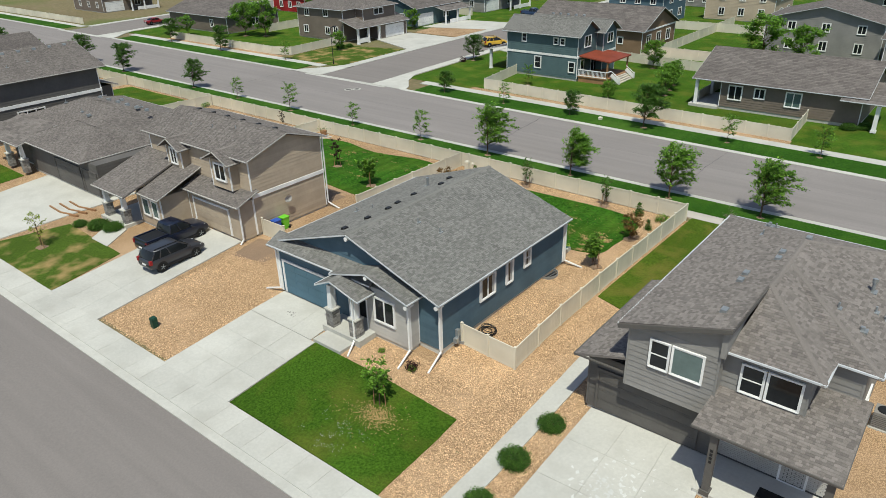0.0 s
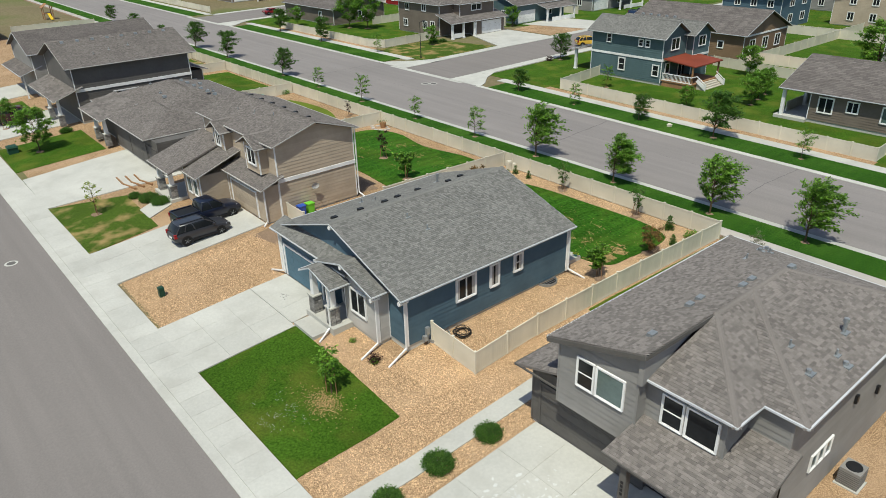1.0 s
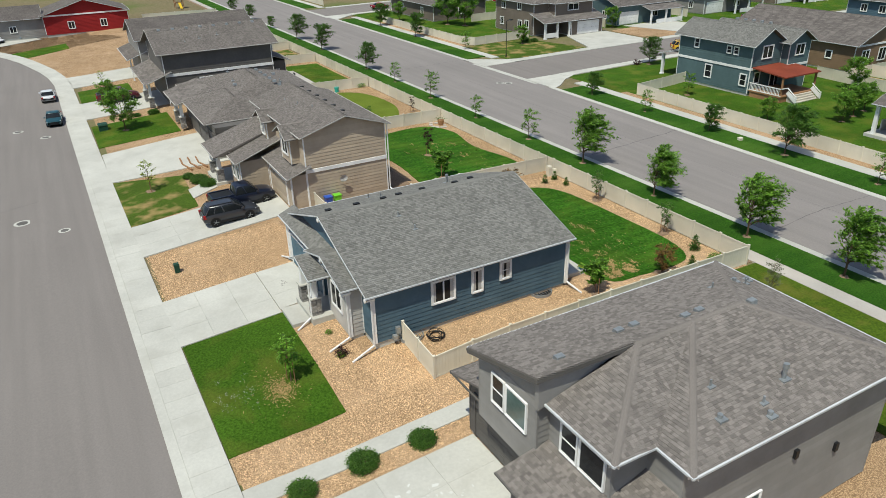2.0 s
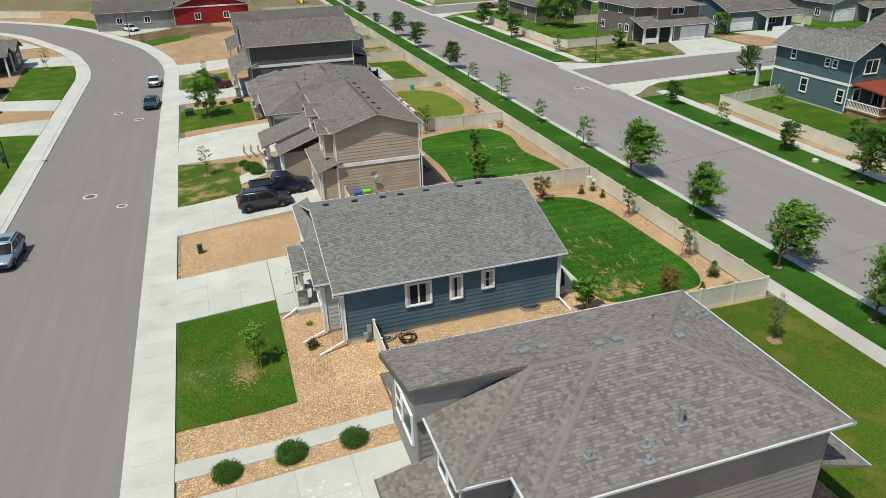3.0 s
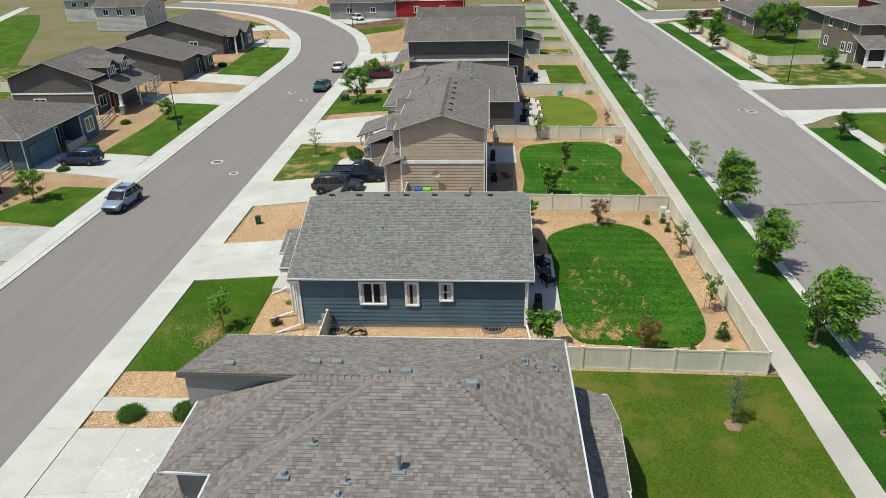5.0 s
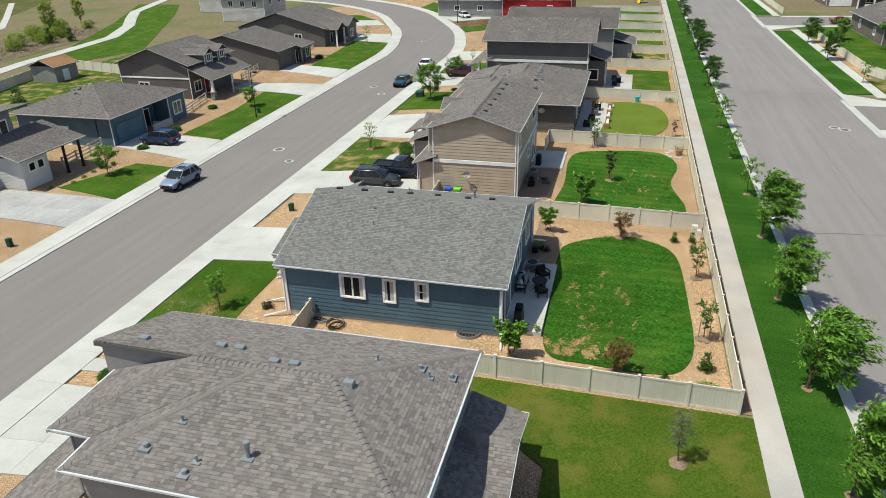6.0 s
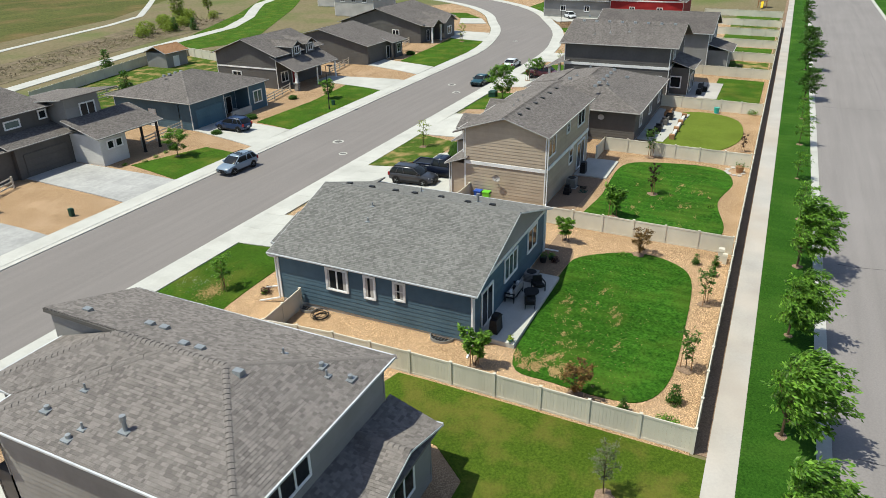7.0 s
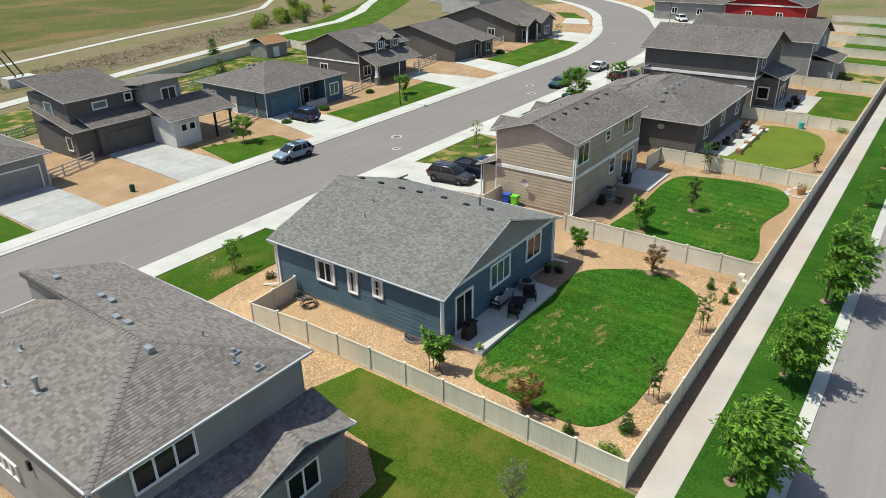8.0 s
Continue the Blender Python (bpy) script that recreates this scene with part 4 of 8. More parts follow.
add_stakes(purple)
plant(purple, -49.7, 43.9, 1.0), plant(purple, -66.0, 50.3, 0.65, 30, label="low purple-leaved shrub by the fence")
oak = make_tree("round green tree on a front lawn", 4.4, 1.8, 83, M["leaf"], 0.13, 3.2, 0.18, 0.0, 0.07)
for x, y, s in ((-79.2, 18.5, 1.1), (-43.5, -6.2, 0.7), (-95, 18.4, 0.7), (-72.5, -5.6, 0.62), (-100, 113, 0.9), (-137.5, 83.5, 0.9), (-96.5, 88.5, 0.75), (-24, 111, 1.5), (-30, 113, 1.7), (-34.6, 88.6, 0.75), (-35.2, 91.5, 0.85), (-35.8, 94.5, 0.75), (-39.7, 82.6, 0.58), (-42.6, 103, 0.95), (-125, 89, 1.5), (-121, 91, 1.6), (-128, 110, 1.2)):
    plant(oak, x, y, s, x * 17)
shrub = make_bush("dense rounded green shrub in the gravel", 0.66, 0.5, 91, M["leaf_dark"], 0.045, 3600)
for x, y, s in ((-13.15, 17.9, 0.95), (-13.3, 20.9, 1.05), (-13.1, 23.9, 0.95), (-55.5, 22.3, 1.2), (-54.0, 22.8, 1.1), (-57.3, 21.6, 0.8), (-7.6, 42.0, 1.0), (-52.0, -8.2, 0.9), (-59.5, -9.0, 1.0), (-70.5, -10.5, 0.9), (-84.5, 22.5, 1.0), (-84.8, 20.5, 0.7), (-98.5, 90.5, 1.2), (-97, 91.5, 1.0), (-12.2, 85.5, 1.2), (-10.8, 86.5, 1.2), (-58.2, 82.8, 0.8), (-108, -11, 1.2)):
    plant(shrub, x, y, s, x * 19)
cone = make_bush("small conical juniper in the gravel", 0.36, 1.0, 93, M["leaf_dark"], 0.06, 600, 0.75, name="juniper")
for x, y, s in ((-20.6, 50.2, 1.05), (-18.8, 47.95, 0.8), (-37.2, 49.2, 0.75), (-37.5, 50.5, 0.75), (-35.8, 50.5, 0.7), (-64.5, -37, 3.2), (-76.5, -55, 3.5), (-118, -80, 3.0), (-121, -77, 2.6)):
    plant(cone, x, y, s, x * 23)
low_shrub = make_bush("low blue-green spreading shrub", 0.55, 0.5, 95, M["leaf"], 0.06, 420)
for x, y, s in ((-18.6, 50.1, 1.0), (-21.7, 23.2, 0.45), (-24.2, 23.4, 0.4), (-82.2, 50.3, 1.1), (-48.6, 49, 0.5), (-36.4, 44.2, 0.5), (-43, 47, 0.5), (-40.6, -8, 0.5), (-42.3, -8.2, 0.5), (-44, -8.4, 0.5), (-45.6, -8.6, 0.5), (-38.9, -9.2, 0.5)):
    plant(low_shrub, x, y, s, x * 29)
red_shrub = make_bush("small dark red barberry shrub in the gravel", 0.3, 0.4, 97, M["leaf_purple"], 0.05, 260)
for x, y, s in ((-21.75, 23.25, 1.1), (-33.3, 40.0, 0.9), (-70.7, 92.0, 1.8)):
    plant(red_shrub, x, y, s)
thicket = make_bush("wild yellow-green thicket on the creek bank", 1.6, 2.2, 99, M["leaf_lime"], 0.16, 900)
for i, (x, y, s) in enumerate(((-108, -80, 1.0), (-112, -83, 1.3), (-117, -81, 0.9), (-121, -86, 1.4), (-125, -84, 1.1), (-131, -90, 1.5), (-136, -93, 1.2), (-140, -88, 0.9), (-128, -94, 1.0))):
    plant(thicket, x, y, s, i * 40)
wild = make_tree("tall thin wild tree by the creek", 7, 1.8, 101, M["leaf_lime"], 0.2, 1.0, 0.2, 0.0, 0.08, mulch=False)
plant(wild, -128, -88, 1.1), plant(wild, -147, -96, 0.9, 60)


def weeds(n, seed):
    """Rough clumps of weed and stone along the creek bank."""
    rnd = random.Random(seed)
    spots = []
    for _ in range(n):
        u = rnd.random()
        x = -20 - 118 * u
        y = -61 - 26 * u + rnd.uniform(-5, 5)
        spots.append((Vector((x, y, h(x, y) + 0.15)), 0.7, 7))
    me = leaf_mesh(spots, 0.2, rnd, -0.1)
    tagged(part("bank_weeds", me, M["bank"], None), "brown and olive weeds on the creek bank", "weeds", kind="stuff")


weeds(1100, 4)


# leaf litter and thatch on the lawns
def litter(name, label, spots, m, seed, lift=0.1, thin=0.28):
    """Small torn flakes lying flat; each spot: x, y, size."""
    rnd = random.Random(seed)
    V, F = [], []
    for x, y, r in spots:
        k, n = len(V), 6
        e, rot = rnd.uniform(0.6, 1.5) * thin, rnd.uniform(0, 3.14)
        V.append((x, y, h(x, y) + lift + 0.03))
        for i in range(n):
            a = i * math.tau / n
            q = r * rnd.uniform(0.4, 1.3)
            dx, dy = q * math.cos(a), q * e * math.sin(a)
            px, py = x + dx * math.cos(rot) - dy * math.sin(rot), y + dx * math.sin(rot) + dy * math.cos(rot)
            V.append((px, py, h(px, py) + lift + rnd.uniform(0.008, 0.03)))
        F += [(k, k + 1 + i, k + 1 + (i + 1) % n) for i in range(n)]
    tagged(part(name, mesh_of(name, V, F), m, None), label, "litter", kind="stuff")


def windrow(rnd, x, y, n, along=0.35, across=0.09):
    """Flakes raked together into a short ragged heap."""
    a = rnd.uniform(-0.5, 0.5)
    out = []
    for _ in range(n):
        u, v = rnd.gauss(0, along), rnd.gauss(0, across)
        out.append((x + u * math.cos(a) - v * math.sin(a), y + u * math.sin(a) + v * math.cos(a), rnd.uniform(0.03, 0.09)))
    return out


rnd = random.Random(5)
S = [(rnd.triangular(-36, -20, -21), rnd.triangular(41.8, 49, 42.5), rnd.uniform(0.03, 0.08)) for _ in range(380)]
for _ in range(30):
    S += [(x, y, r * 1.5) for x, y, r in windrow(rnd, rnd.gauss(-20.8, 0.6), rnd.gauss(43.2, 0.95), 30, 0.2, 0.1)]
for _ in range(22):
    S += windrow(rnd, rnd.uniform(-29, -20.8), rnd.triangular(41.8, 47, 43), 22, 0.2, 0.07)
for x, y in ((-27.6, 45.6), (-26.9, 45.9), (-28.3, 45.3), (-30.5, 44.2), (-24.4, 46.4)):
    S += windrow(rnd, x, y, 45, 0.32, 0.08)
S += [(rnd.uniform(-57, -42.5), rnd.triangular(41, 49, 47), rnd.uniform(0.03, 0.08)) for _ in range(200)]
for _ in range(24):
    S += windrow(rnd, rnd.uniform(-54, -42.5), rnd.triangular(42, 49, 47), 26, 0.32, 0.08)
litter("leaf_litter", "dry tan leaf litter on the back lawns", [p for p in S if -36.3 < p[0] < -20 or p[0] < -41.7], M["straw"], 6, 0.12)
S = [(rnd.gauss(-20.75, 0.5), rnd.gauss(19.35, 0.36), rnd.uniform(0.04, 0.11)) for _ in range(420)]
S += [(rnd.gauss(-20.9, 1.1), rnd.gauss(19.1, 0.7), rnd.uniform(0.03, 0.08)) for _ in range(260)]
litter("thatch", "dry thatch round the lawn tree", S, M["straw"], 7, 0.1)
S = []
for _ in range(20):
    cx, cy = rnd.gauss(-21.6, 1.0), rnd.gauss(17.0, 0.55)
    S += [(rnd.gauss(cx, 0.13), rnd.gauss(cy, 0.13), rnd.uniform(0.012, 0.028)) for _ in range(9)]
litter("clover", "white clover flowers in the lawn", S, M["greige"], 8, 0.1, 0.8)


# blades standing up from the lawns nearest the camera
def tufts(name, label, poly, m, per_m2, tall, seed):
    g = np.random.default_rng(seed)
    q = np.array(poly)
    lo, hi = q.min(0), q.max(0)
    n = int((hi - lo).prod() * per_m2)
    p = g.uniform(lo, hi, (n, 2))
    inside = np.zeros(n, bool)
    for i in range(len(q)):
        a, b = q[i], q[(i + 1) % len(q)]
        if a[1] != b[1]:
            inside ^= ((a[1] > p[:, 1]) != (b[1] > p[:, 1])) & (p[:, 0] < (b[0] - a[0]) * (p[:, 1] - a[1]) / (b[1] - a[1]) + a[0])
    p = p[inside]
    n = len(p)
    z = np.array([h(x, y) for x, y in p]) + 0.075
    a = g.uniform(0, 6.283, n)
    w, t = g.uniform(0.018, 0.05, n), tall * g.uniform(0.5, 1.3, n)
    lean = g.normal(0, 1.5, (n, 2)) * t[:, None]
    V = np.empty((n, 3, 3))
    V[:, 0] = np.c_[p[:, 0] - w * np.cos(a), p[:, 1] - w * np.sin(a), z]
    V[:, 1] = np.c_[p[:, 0] + w * np.cos(a), p[:, 1] + w * np.sin(a), z]
    V[:, 2] = np.c_[p + lean, z + t]
    me = mesh_of(name, V.reshape(-1, 3).tolist(), np.arange(3 * n).reshape(-1, 3).tolist())
    tagged(part(name, me, m, None), label, "grass", kind="stuff")


FRONT_LAWN = [(-28.0, 15.5), (-17.1, 15.6), (-17.35, 21.7), (-28.1, 21.75)]
SIDE_LAWN = [(-16.9, 36.1), (-14.0, 35.2), (-12.9, 36.5), (-12.6, 40.5), (-11, 42.5), (8, 42.5), (8, 52.1), (-16.9, 52.1)]
BACK_LAWN = smooth_loop([(-20.3, 41.5), (-26, 41.0), (-32.4, 40.9), (-34.9, 41.5), (-37.0, 44.5), (-36.9, 47.2), (-34.6, 49.2), (-27.5, 49.7), (-22.6, 49.7), (-20.2, 48.9), (-19.5, 47.3), (-19.6, 44.0)])
tufts("grass_blades", "green grass blades of the front lawn", FRONT_LAWN, M["grass"], 130, 0.035, 21)
tufts("grass_blades", "green grass blades of the back lawn", BACK_LAWN, M["back_grass"], 110, 0.05, 22)
tufts("grass_blades", "yellowing grass blades of the yard lawn", SIDE_LAWN, M["yard_grass"], 90, 0.04, 23)
tufts("grass_blades", "green grass blades of the verge", rect(-45, 0, 53.6, 56.6), M["verge_grass"], 90, 0.045, 24)


# loose river rock over the gravel nearest the camera
def rocks(zones, holes, per_m2, seed):
    g = np.random.default_rng(seed)
    pts = []
    for x0, x1, y0, y1, dens in zones:
        n = int((x1 - x0) * (y1 - y0) * per_m2 * dens)
        p = np.stack([g.uniform(x0, x1, n), g.uniform(y0, y1, n)], 1)
        keep = np.ones(n, bool)
        for poly in holes:
            inside = np.zeros(n, bool)
            q = np.array(poly)
            for i in range(len(q)):
                a, b = q[i], q[(i + 1) % len(q)]
                if a[1] != b[1]:
                    cross = ((a[1] > p[:, 1]) != (b[1] > p[:, 1])) & (p[:, 0] < (b[0] - a[0]) * (p[:, 1] - a[1]) / (b[1] - a[1]) + a[0])
                    inside ^= cross
            keep &= ~inside
        pts.append(p[keep])
    p = np.concatenate(pts)
    n = len(p)
    z = np.array([h(x, y) for x, y in p]) + 0.035
    r = g.uniform(0.02, 0.042, n)
    base = np.array([(1, 0, 0.25), (0.31, 0.95, 0.2), (-0.81, 0.59, 0.3), (-0.81, -0.59, 0.2), (0.31, -0.95, 0.3), (0.1, 0.05, 0.75)])
    ang = g.uniform(0, 6.28, n)
    st = g.uniform(0.65, 1.3, (n, 6))
    bx, by = base[:, 0] * st, base[:, 1] * st
    V = np.empty((n, 6, 3))
    V[:, :, 0] = p[:, :1] + r[:, None] * (bx * np.cos(ang)[:, None] - by * np.sin(ang)[:, None])
    V[:, :, 1] = p[:, 1:] + r[:, None] * (bx * np.sin(ang)[:, None] + by * np.cos(ang)[:, None])
    V[:, :, 2] = z[:, None] + r[:, None] * base[:, 2] * st
    V[:, :5, 2] = z[:, None] + 0.004 * st[:, :5]
    f = np.array([(0, 1, 5), (1, 2, 5), (2, 3, 5), (3, 4, 5), (4, 0, 5)])
    F = (f[None] + 6 * np.arange(n)[:, None, None]).reshape(-1)
    me = bpy.data.meshes.new("rocks")
    me.vertices.add(n * 6)
    me.vertices.foreach_set("co", V.reshape(-1))
    me.loops.add(len(F))
    me.loops.foreach_set("vertex_index", F.astype(np.int32))
    me.polygons.add(len(F) // 3)
    me.polygons.foreach_set("loop_start", np.arange(0, len(F), 3, dtype=np.int32))
    me.polygons.foreach_set("loop_total", np.full(len(F) // 3, 3, dtype=np.int32))
    me.update(calc_edges=True)
    tagged(part("river_rock", me, M["stone_bit"], None), "loose tan river rock spread over the beds", "gravel", kind="stuff")


HOLES = [[(-28.0, 15.5), (-17.1, 15.6), (-17.35, 21.7), (-28.1, 21.75)], [(-14.7, 15.6), (-13.5, 15.6), (-13.5, 30), (-14.7, 30)], rect(-34.5, -21, 24.3, 38.8),
         [(-34.2, 15.2), (-28.0, 15.3), (-28.1, 21.7), (-25.6, 21.9), (-25.6, 24.6), (-34.3, 24.6)], BACK_LAWN, rect(-31, -21.4, 38, 41.2), rect(-12.1, -5.3, 15, 26.3),
         rect(-17.3, -17.1, 26.8, 51.5), [(-16.95, 36.1), (-14.0, 35.2), (-12.9, 36.5), (-12.6, 40.5), (-11, 42.5), (-11, 52.3), (-16.9, 52.3)]]
rocks([(-28.2, -12.3, 15.7, 26.8, 1.0), (-21, -17.2, 24, 40.0, 1.0), (-17, -12.3, 26.8, 41, 1.0), (-38.5, -17.3, 39.5, 51.3, 0.7), (-42, -34.3, 15.4, 26, 0.8), (-39.5, -34.6, 26, 40, 0.5)], HOLES, 230, 3)

# ---------------------------------------------------------------- plots across the front street
draped("gravel_bed", [(-10, -0.6), (-10, -28), (-52, -30), (-112, -30), (-112, -2.0), (-60, -1.0)][::-1], 0.03, M["gravel"], 1.5, 0.1, label="tan river rock over the front plots", category="gravel")
for poly, lab in (([(-23.1, -11), (-16.9, -11), (-16.9, -0.6), (-23.1, -0.6)], "stained concrete driveway"), ([(-37.6, -15.3), (-31.9, -15.3), (-31.1, -0.7), (-37.6, -0.8)], "stained concrete driveway"),
                  ([(-57.9, -12.2), (-52.2, -12.2), (-49.6, -0.9), (-57.0, -1.1)], "pale concrete driveway"), ([(-86, -14.5), (-82, -14.5), (-80, -1.2), (-87.5, -1.3)], "pale concrete driveway"),
                  ([(-101.9, -13.2), (-96.2, -13.2), (-92.2, -1.5), (-98.7, -1.6)], "pale concrete driveway")):
    draped("driveway", poly[::-1], 0.12, M["stained"] if "stained" in lab else M["concrete"], 1.5, 0.2, label=lab + " of a house across the street", category="driveway")
for poly in ([(-47.3, -5.6), (-39.2, -8.6), (-37.7, -0.8), (-47, -0.9)], [(-81.2, -8.2), (-70, -7.0), (-58.2, -7.2), (-57.2, -1.1), (-79.8, -1.3)],
             [(-16.7, -8), (-8, -8), (-8, -0.6), (-16.7, -0.6)]):
    draped("lawn", poly[::-1], 0.08, M["grass"], 1.5, 0.12, label="green front lawn across the street", category="lawn")
draped("lawn", [(-20, -31), (-112, -35), (-112, -52), (-62, -52), (-20, -42)], 0.05, M["grass_dry"], 3, 0.1, label="green grass behind the houses", category="lawn")
draped("field", [(-20, -90), (-130, -115), (-400, -260), (-400, -900), (400, -900), (400, -60), (-20, -50)], 0.02, M["field"], 25, 0.1, label="rough olive field grass", category="field")
draped("lawn", [(-90, -60), (-112, -52), (-165, -80), (-190, -95), (-190, -110), (-150, -88)], 0.05, M["grass"], 4, 0.1, label="mown grass beside the trail", category="lawn")


def ribbon(pts, w):
    P = [Vector((*p, 0)) for p in pts]
    a, b = [], []
    for i, p in enumerate(P):
        d = (P[min(i + 1, len(P) - 1)] - P[max(i - 1, 0)]).normalized()
        s = Vector((-d.y, d.x, 0)) * w / 2
        a.append(((p + s).x, (p + s).y)), b.append(((p - s).x, (p - s).y))
    return a + b[::-1]


draped("path", ribbon([(20, -40), (-15, -45), (-36, -50.8), (-62, -58.1), (-96, -66.5), (-127, -71), (-145, -80), (-158, -89), (-172, -98), (-210, -112)], 3.0), 0.09, M["concrete"], 4, 0.15, label="pale concrete trail past the houses", category="path")
draped("path", ribbon([(0, -70), (-50.7, -84), (-87, -96), (-120, -105), (-137, -112), (-155, -128), (-190, -160)], 1.8), 0.07, M["concrete"], 4, 0.15, label="narrow concrete trail across the field", category="path")
draped("creek_bank", [(-20, -56), (-62, -63), (-96, -71.5), (-127, -76), (-140, -84), (-130, -100), (-100, -88), (-60, -76), (-20, -66)], 0.04, M["bank"], 3, 0.1, label="brown weedy creek bank", category="bank")
for i, (a, b) in enumerate((((-55, -46), (-86, -53.5)), ((-86, -53.5), (-93, -52)), ((-93, -52), (-88, -33)), ((-205, -22), (-230, -62)))):
    fence([a, b], 1.6)


def rail_fence(pts):
    f = thing("rail_fence", "weathered wooden split rail fence with mesh", "fence", (*pts[0], h(*pts[0])))
    for (ax, ay), (bx, by) in zip(pts, pts[1:]):
        n = max(1, round(math.hypot(bx - ax, by - ay) / 2.4))
        for i in range(n + 1):
            x, y = ax + (bx - ax) * i / n, ay + (by - ay) * i / n
            part("post", boxes((x - 0.07, x + 0.07, y - 0.07, y + 0.07, h(x, y) - 0.2, h(x, y) + 1.25)), M["woodrail"], f)
            if i < n:
                x1, y1 = ax + (bx - ax) * (i + 1) / n, ay + (by - ay) * (i + 1) / n
                for zz in (0.35, 0.75, 1.12):
                    bm = bmesh.new()
                    beam(bm, (x, y, h(x, y) + zz), (x1, y1, h(x1, y1) + zz), 0.05, 0.13)
                    part("rail", bm, M["woodrail"], f)


rail_fence([(-23.6, -12), (-29.6, -14)])
rail_fence([(-23.6, -30), (-45, -36), (-66, -38)])
rail_fence([(-44.5, -12.5), (-51.8, -13.5)])
rail_fence([(-66.5, -12.2), (-74.6, -14)])
rail_fence([(-87.5, -15.5), (-95.8, -17)])
rail_fence([(-107.4, -15.5), (-119.8, -17.5)])

# ---------------------------------------------------------------- plots beyond the wide road
draped("lawn", [(-71, 78.5), (40, 75.1), (120, 75.1), (120, 260), (-71, 260)], 0.04, M["grass"], 6, 0.1, label="green lawns round the houses beyond the road", category="lawn")
draped("lawn", [(-100.5, 78.6), (-86.2, 78.6), (-86.2, 95), (-97, 92.5), (-100.5, 92.5)], 0.06, M["grass_dry"], 3, 0.1, label="patchy corner lawn", category="lawn")
draped("lawn", [(-154, 78.6), (-101.5, 81), (-101.5, 110), (-88, 130), (-88, 260), (-154, 260)], 0.04, M["grass"], 6, 0.1, label="green lawns behind the corner house", category="lawn")
draped("gravel_bed", [(-138, 78.5), (-101.5, 78.5), (-101.5, 79.6), (-138, 79.6)], 0.07, M["gravel"], 4, 0.1, label="tan rock strip along the fence", category="gravel")
draped("gravel_bed", askew([(-59, 78.5), (-16, 78.5), (-16, 79.6), (-59, 79.6)]), 0.07, M["gravel"], 4, 0.1, label="tan rock strip along the fence", category="gravel")
draped("gravel_bed", [(-97, 110), (-86.3, 110), (-86.3, 125), (-99, 125)], 0.07, M["gravel"], 4, 0.1, label="tan rock front bed", category="gravel")
draped("driveway", [(-97.5, 99.5), (-86, 95.2), (-86, 109), (-97.5, 109)], 0.12, M["concrete"], 4, 0.2, label="pale concrete driveway", category="driveway")
draped("driveway", [(-100, 116), (-86, 120), (-86, 130), (-100, 128)], 0.12, M["concrete"], 4, 0.2, label="pale concrete driveway", category="driveway")
draped("driveway", [(-71, 103), (-62, 100), (-62, 110), (-71, 110)], 0.12, M["concrete"], 4, 0.2, label="pale concrete driveway", category="driveway")
draped("driveway", [(-16, 106), (0, 100), (0, 112), (-16, 114)], 0.12, M["concrete"], 4, 0.2, label="pale concrete driveway", category="driveway")
for (cx, cy, sx) in ((-86.0, 73.2, -1), (-71.2, 73.2, 1), (-154.2, 73.2, 1)):
    draped("pavement", [(cx - sx * 1.8, cy - 0.7), (cx + sx * 5, cy - 0.7), (cx + sx * 4, cy + 1.2), (cx + sx * 1.5, cy + 4.0), (cx, cy + 7), (cx - sx * 1.8, cy + 7)], 0.1, M["concrete"], 3, 0.2, label="pale concrete street corner", category="pavement")
for pts in ([(-46, 106), (-46, 150)], [(-30, 104), (-30, 122)], [(-72, 140), (-30, 140)], [(-14, 104), (-14, 150)], [(-46, 112), (-30, 112)], [(-101, 112), (-125, 112), (-125, 95)], [(-125, 135), (-101, 135)], [(-56, 168), (-10, 168)]):
    fence(pts, 1.6)
draped("gravel_bed", [(-46, 106.5), (-30.5, 104.5), (-30.5, 111), (-46, 111.5)], 0.07, M["gravel"], 4, 0.1, label="tan rock yard bed", category="gravel")
# ---------------------------------------------------------------- front pavement past the tan house
draped("lawn", [(-106, 14.9), (-98, 14.9), (-98, 22), (-106, 22)], 0.08, M["grass"], 1.5, 0.12, label="green front lawn", category="lawn")
draped("driveway", [(-97.5, 14.6), (-88, 14.7), (-88, 27), (-97.5, 27)], 0.12, M["concrete"], 1.5, 0.2, label="pale concrete driveway", category="driveway")
draped("driveway", [(-118, 14), (-109, 14.5), (-109, 28), (-118, 28)], 0.12, M["concrete"], 1.5, 0.2, label="pale concrete driveway", category="driveway")
draped("gravel_bed", [(-112, 14.5), (-128, 12.4), (-145, 8), (-165, -2), (-180, 20), (-150, 51), (-112, 51)][::-1], 0.03, M["gravel"], 3, 0.1, label="tan river rock over far plots", category="gravel")
draped("lawn", [(-142.9, 8.9), (-150.1, 6.0), (-155.7, 15.9), (-148.6, 16.3)][::-1], 0.08, M["grass"], 2, 0.12, label="green front lawn", category="lawn")
draped("lawn", [(-105, 42), (-117, 42), (-117, 50.8), (-105, 50.8)][::-1], 0.08, M["grass_dry"], 2, 0.12, label="patchy back lawn", category="lawn")
draped("lawn", [(-119, 42), (-131, 42), (-131, 50.8), (-119, 50.8)][::-1], 0.08, M["grass"], 2, 0.12, label="green back lawn", category="lawn")
draped("driveway", [(-160, 2), (-168, -3), (-176, 6), (-166, 12)][::-1], 0.12, M["concrete"], 2, 0.2, label="pale concrete driveway", category="driveway")




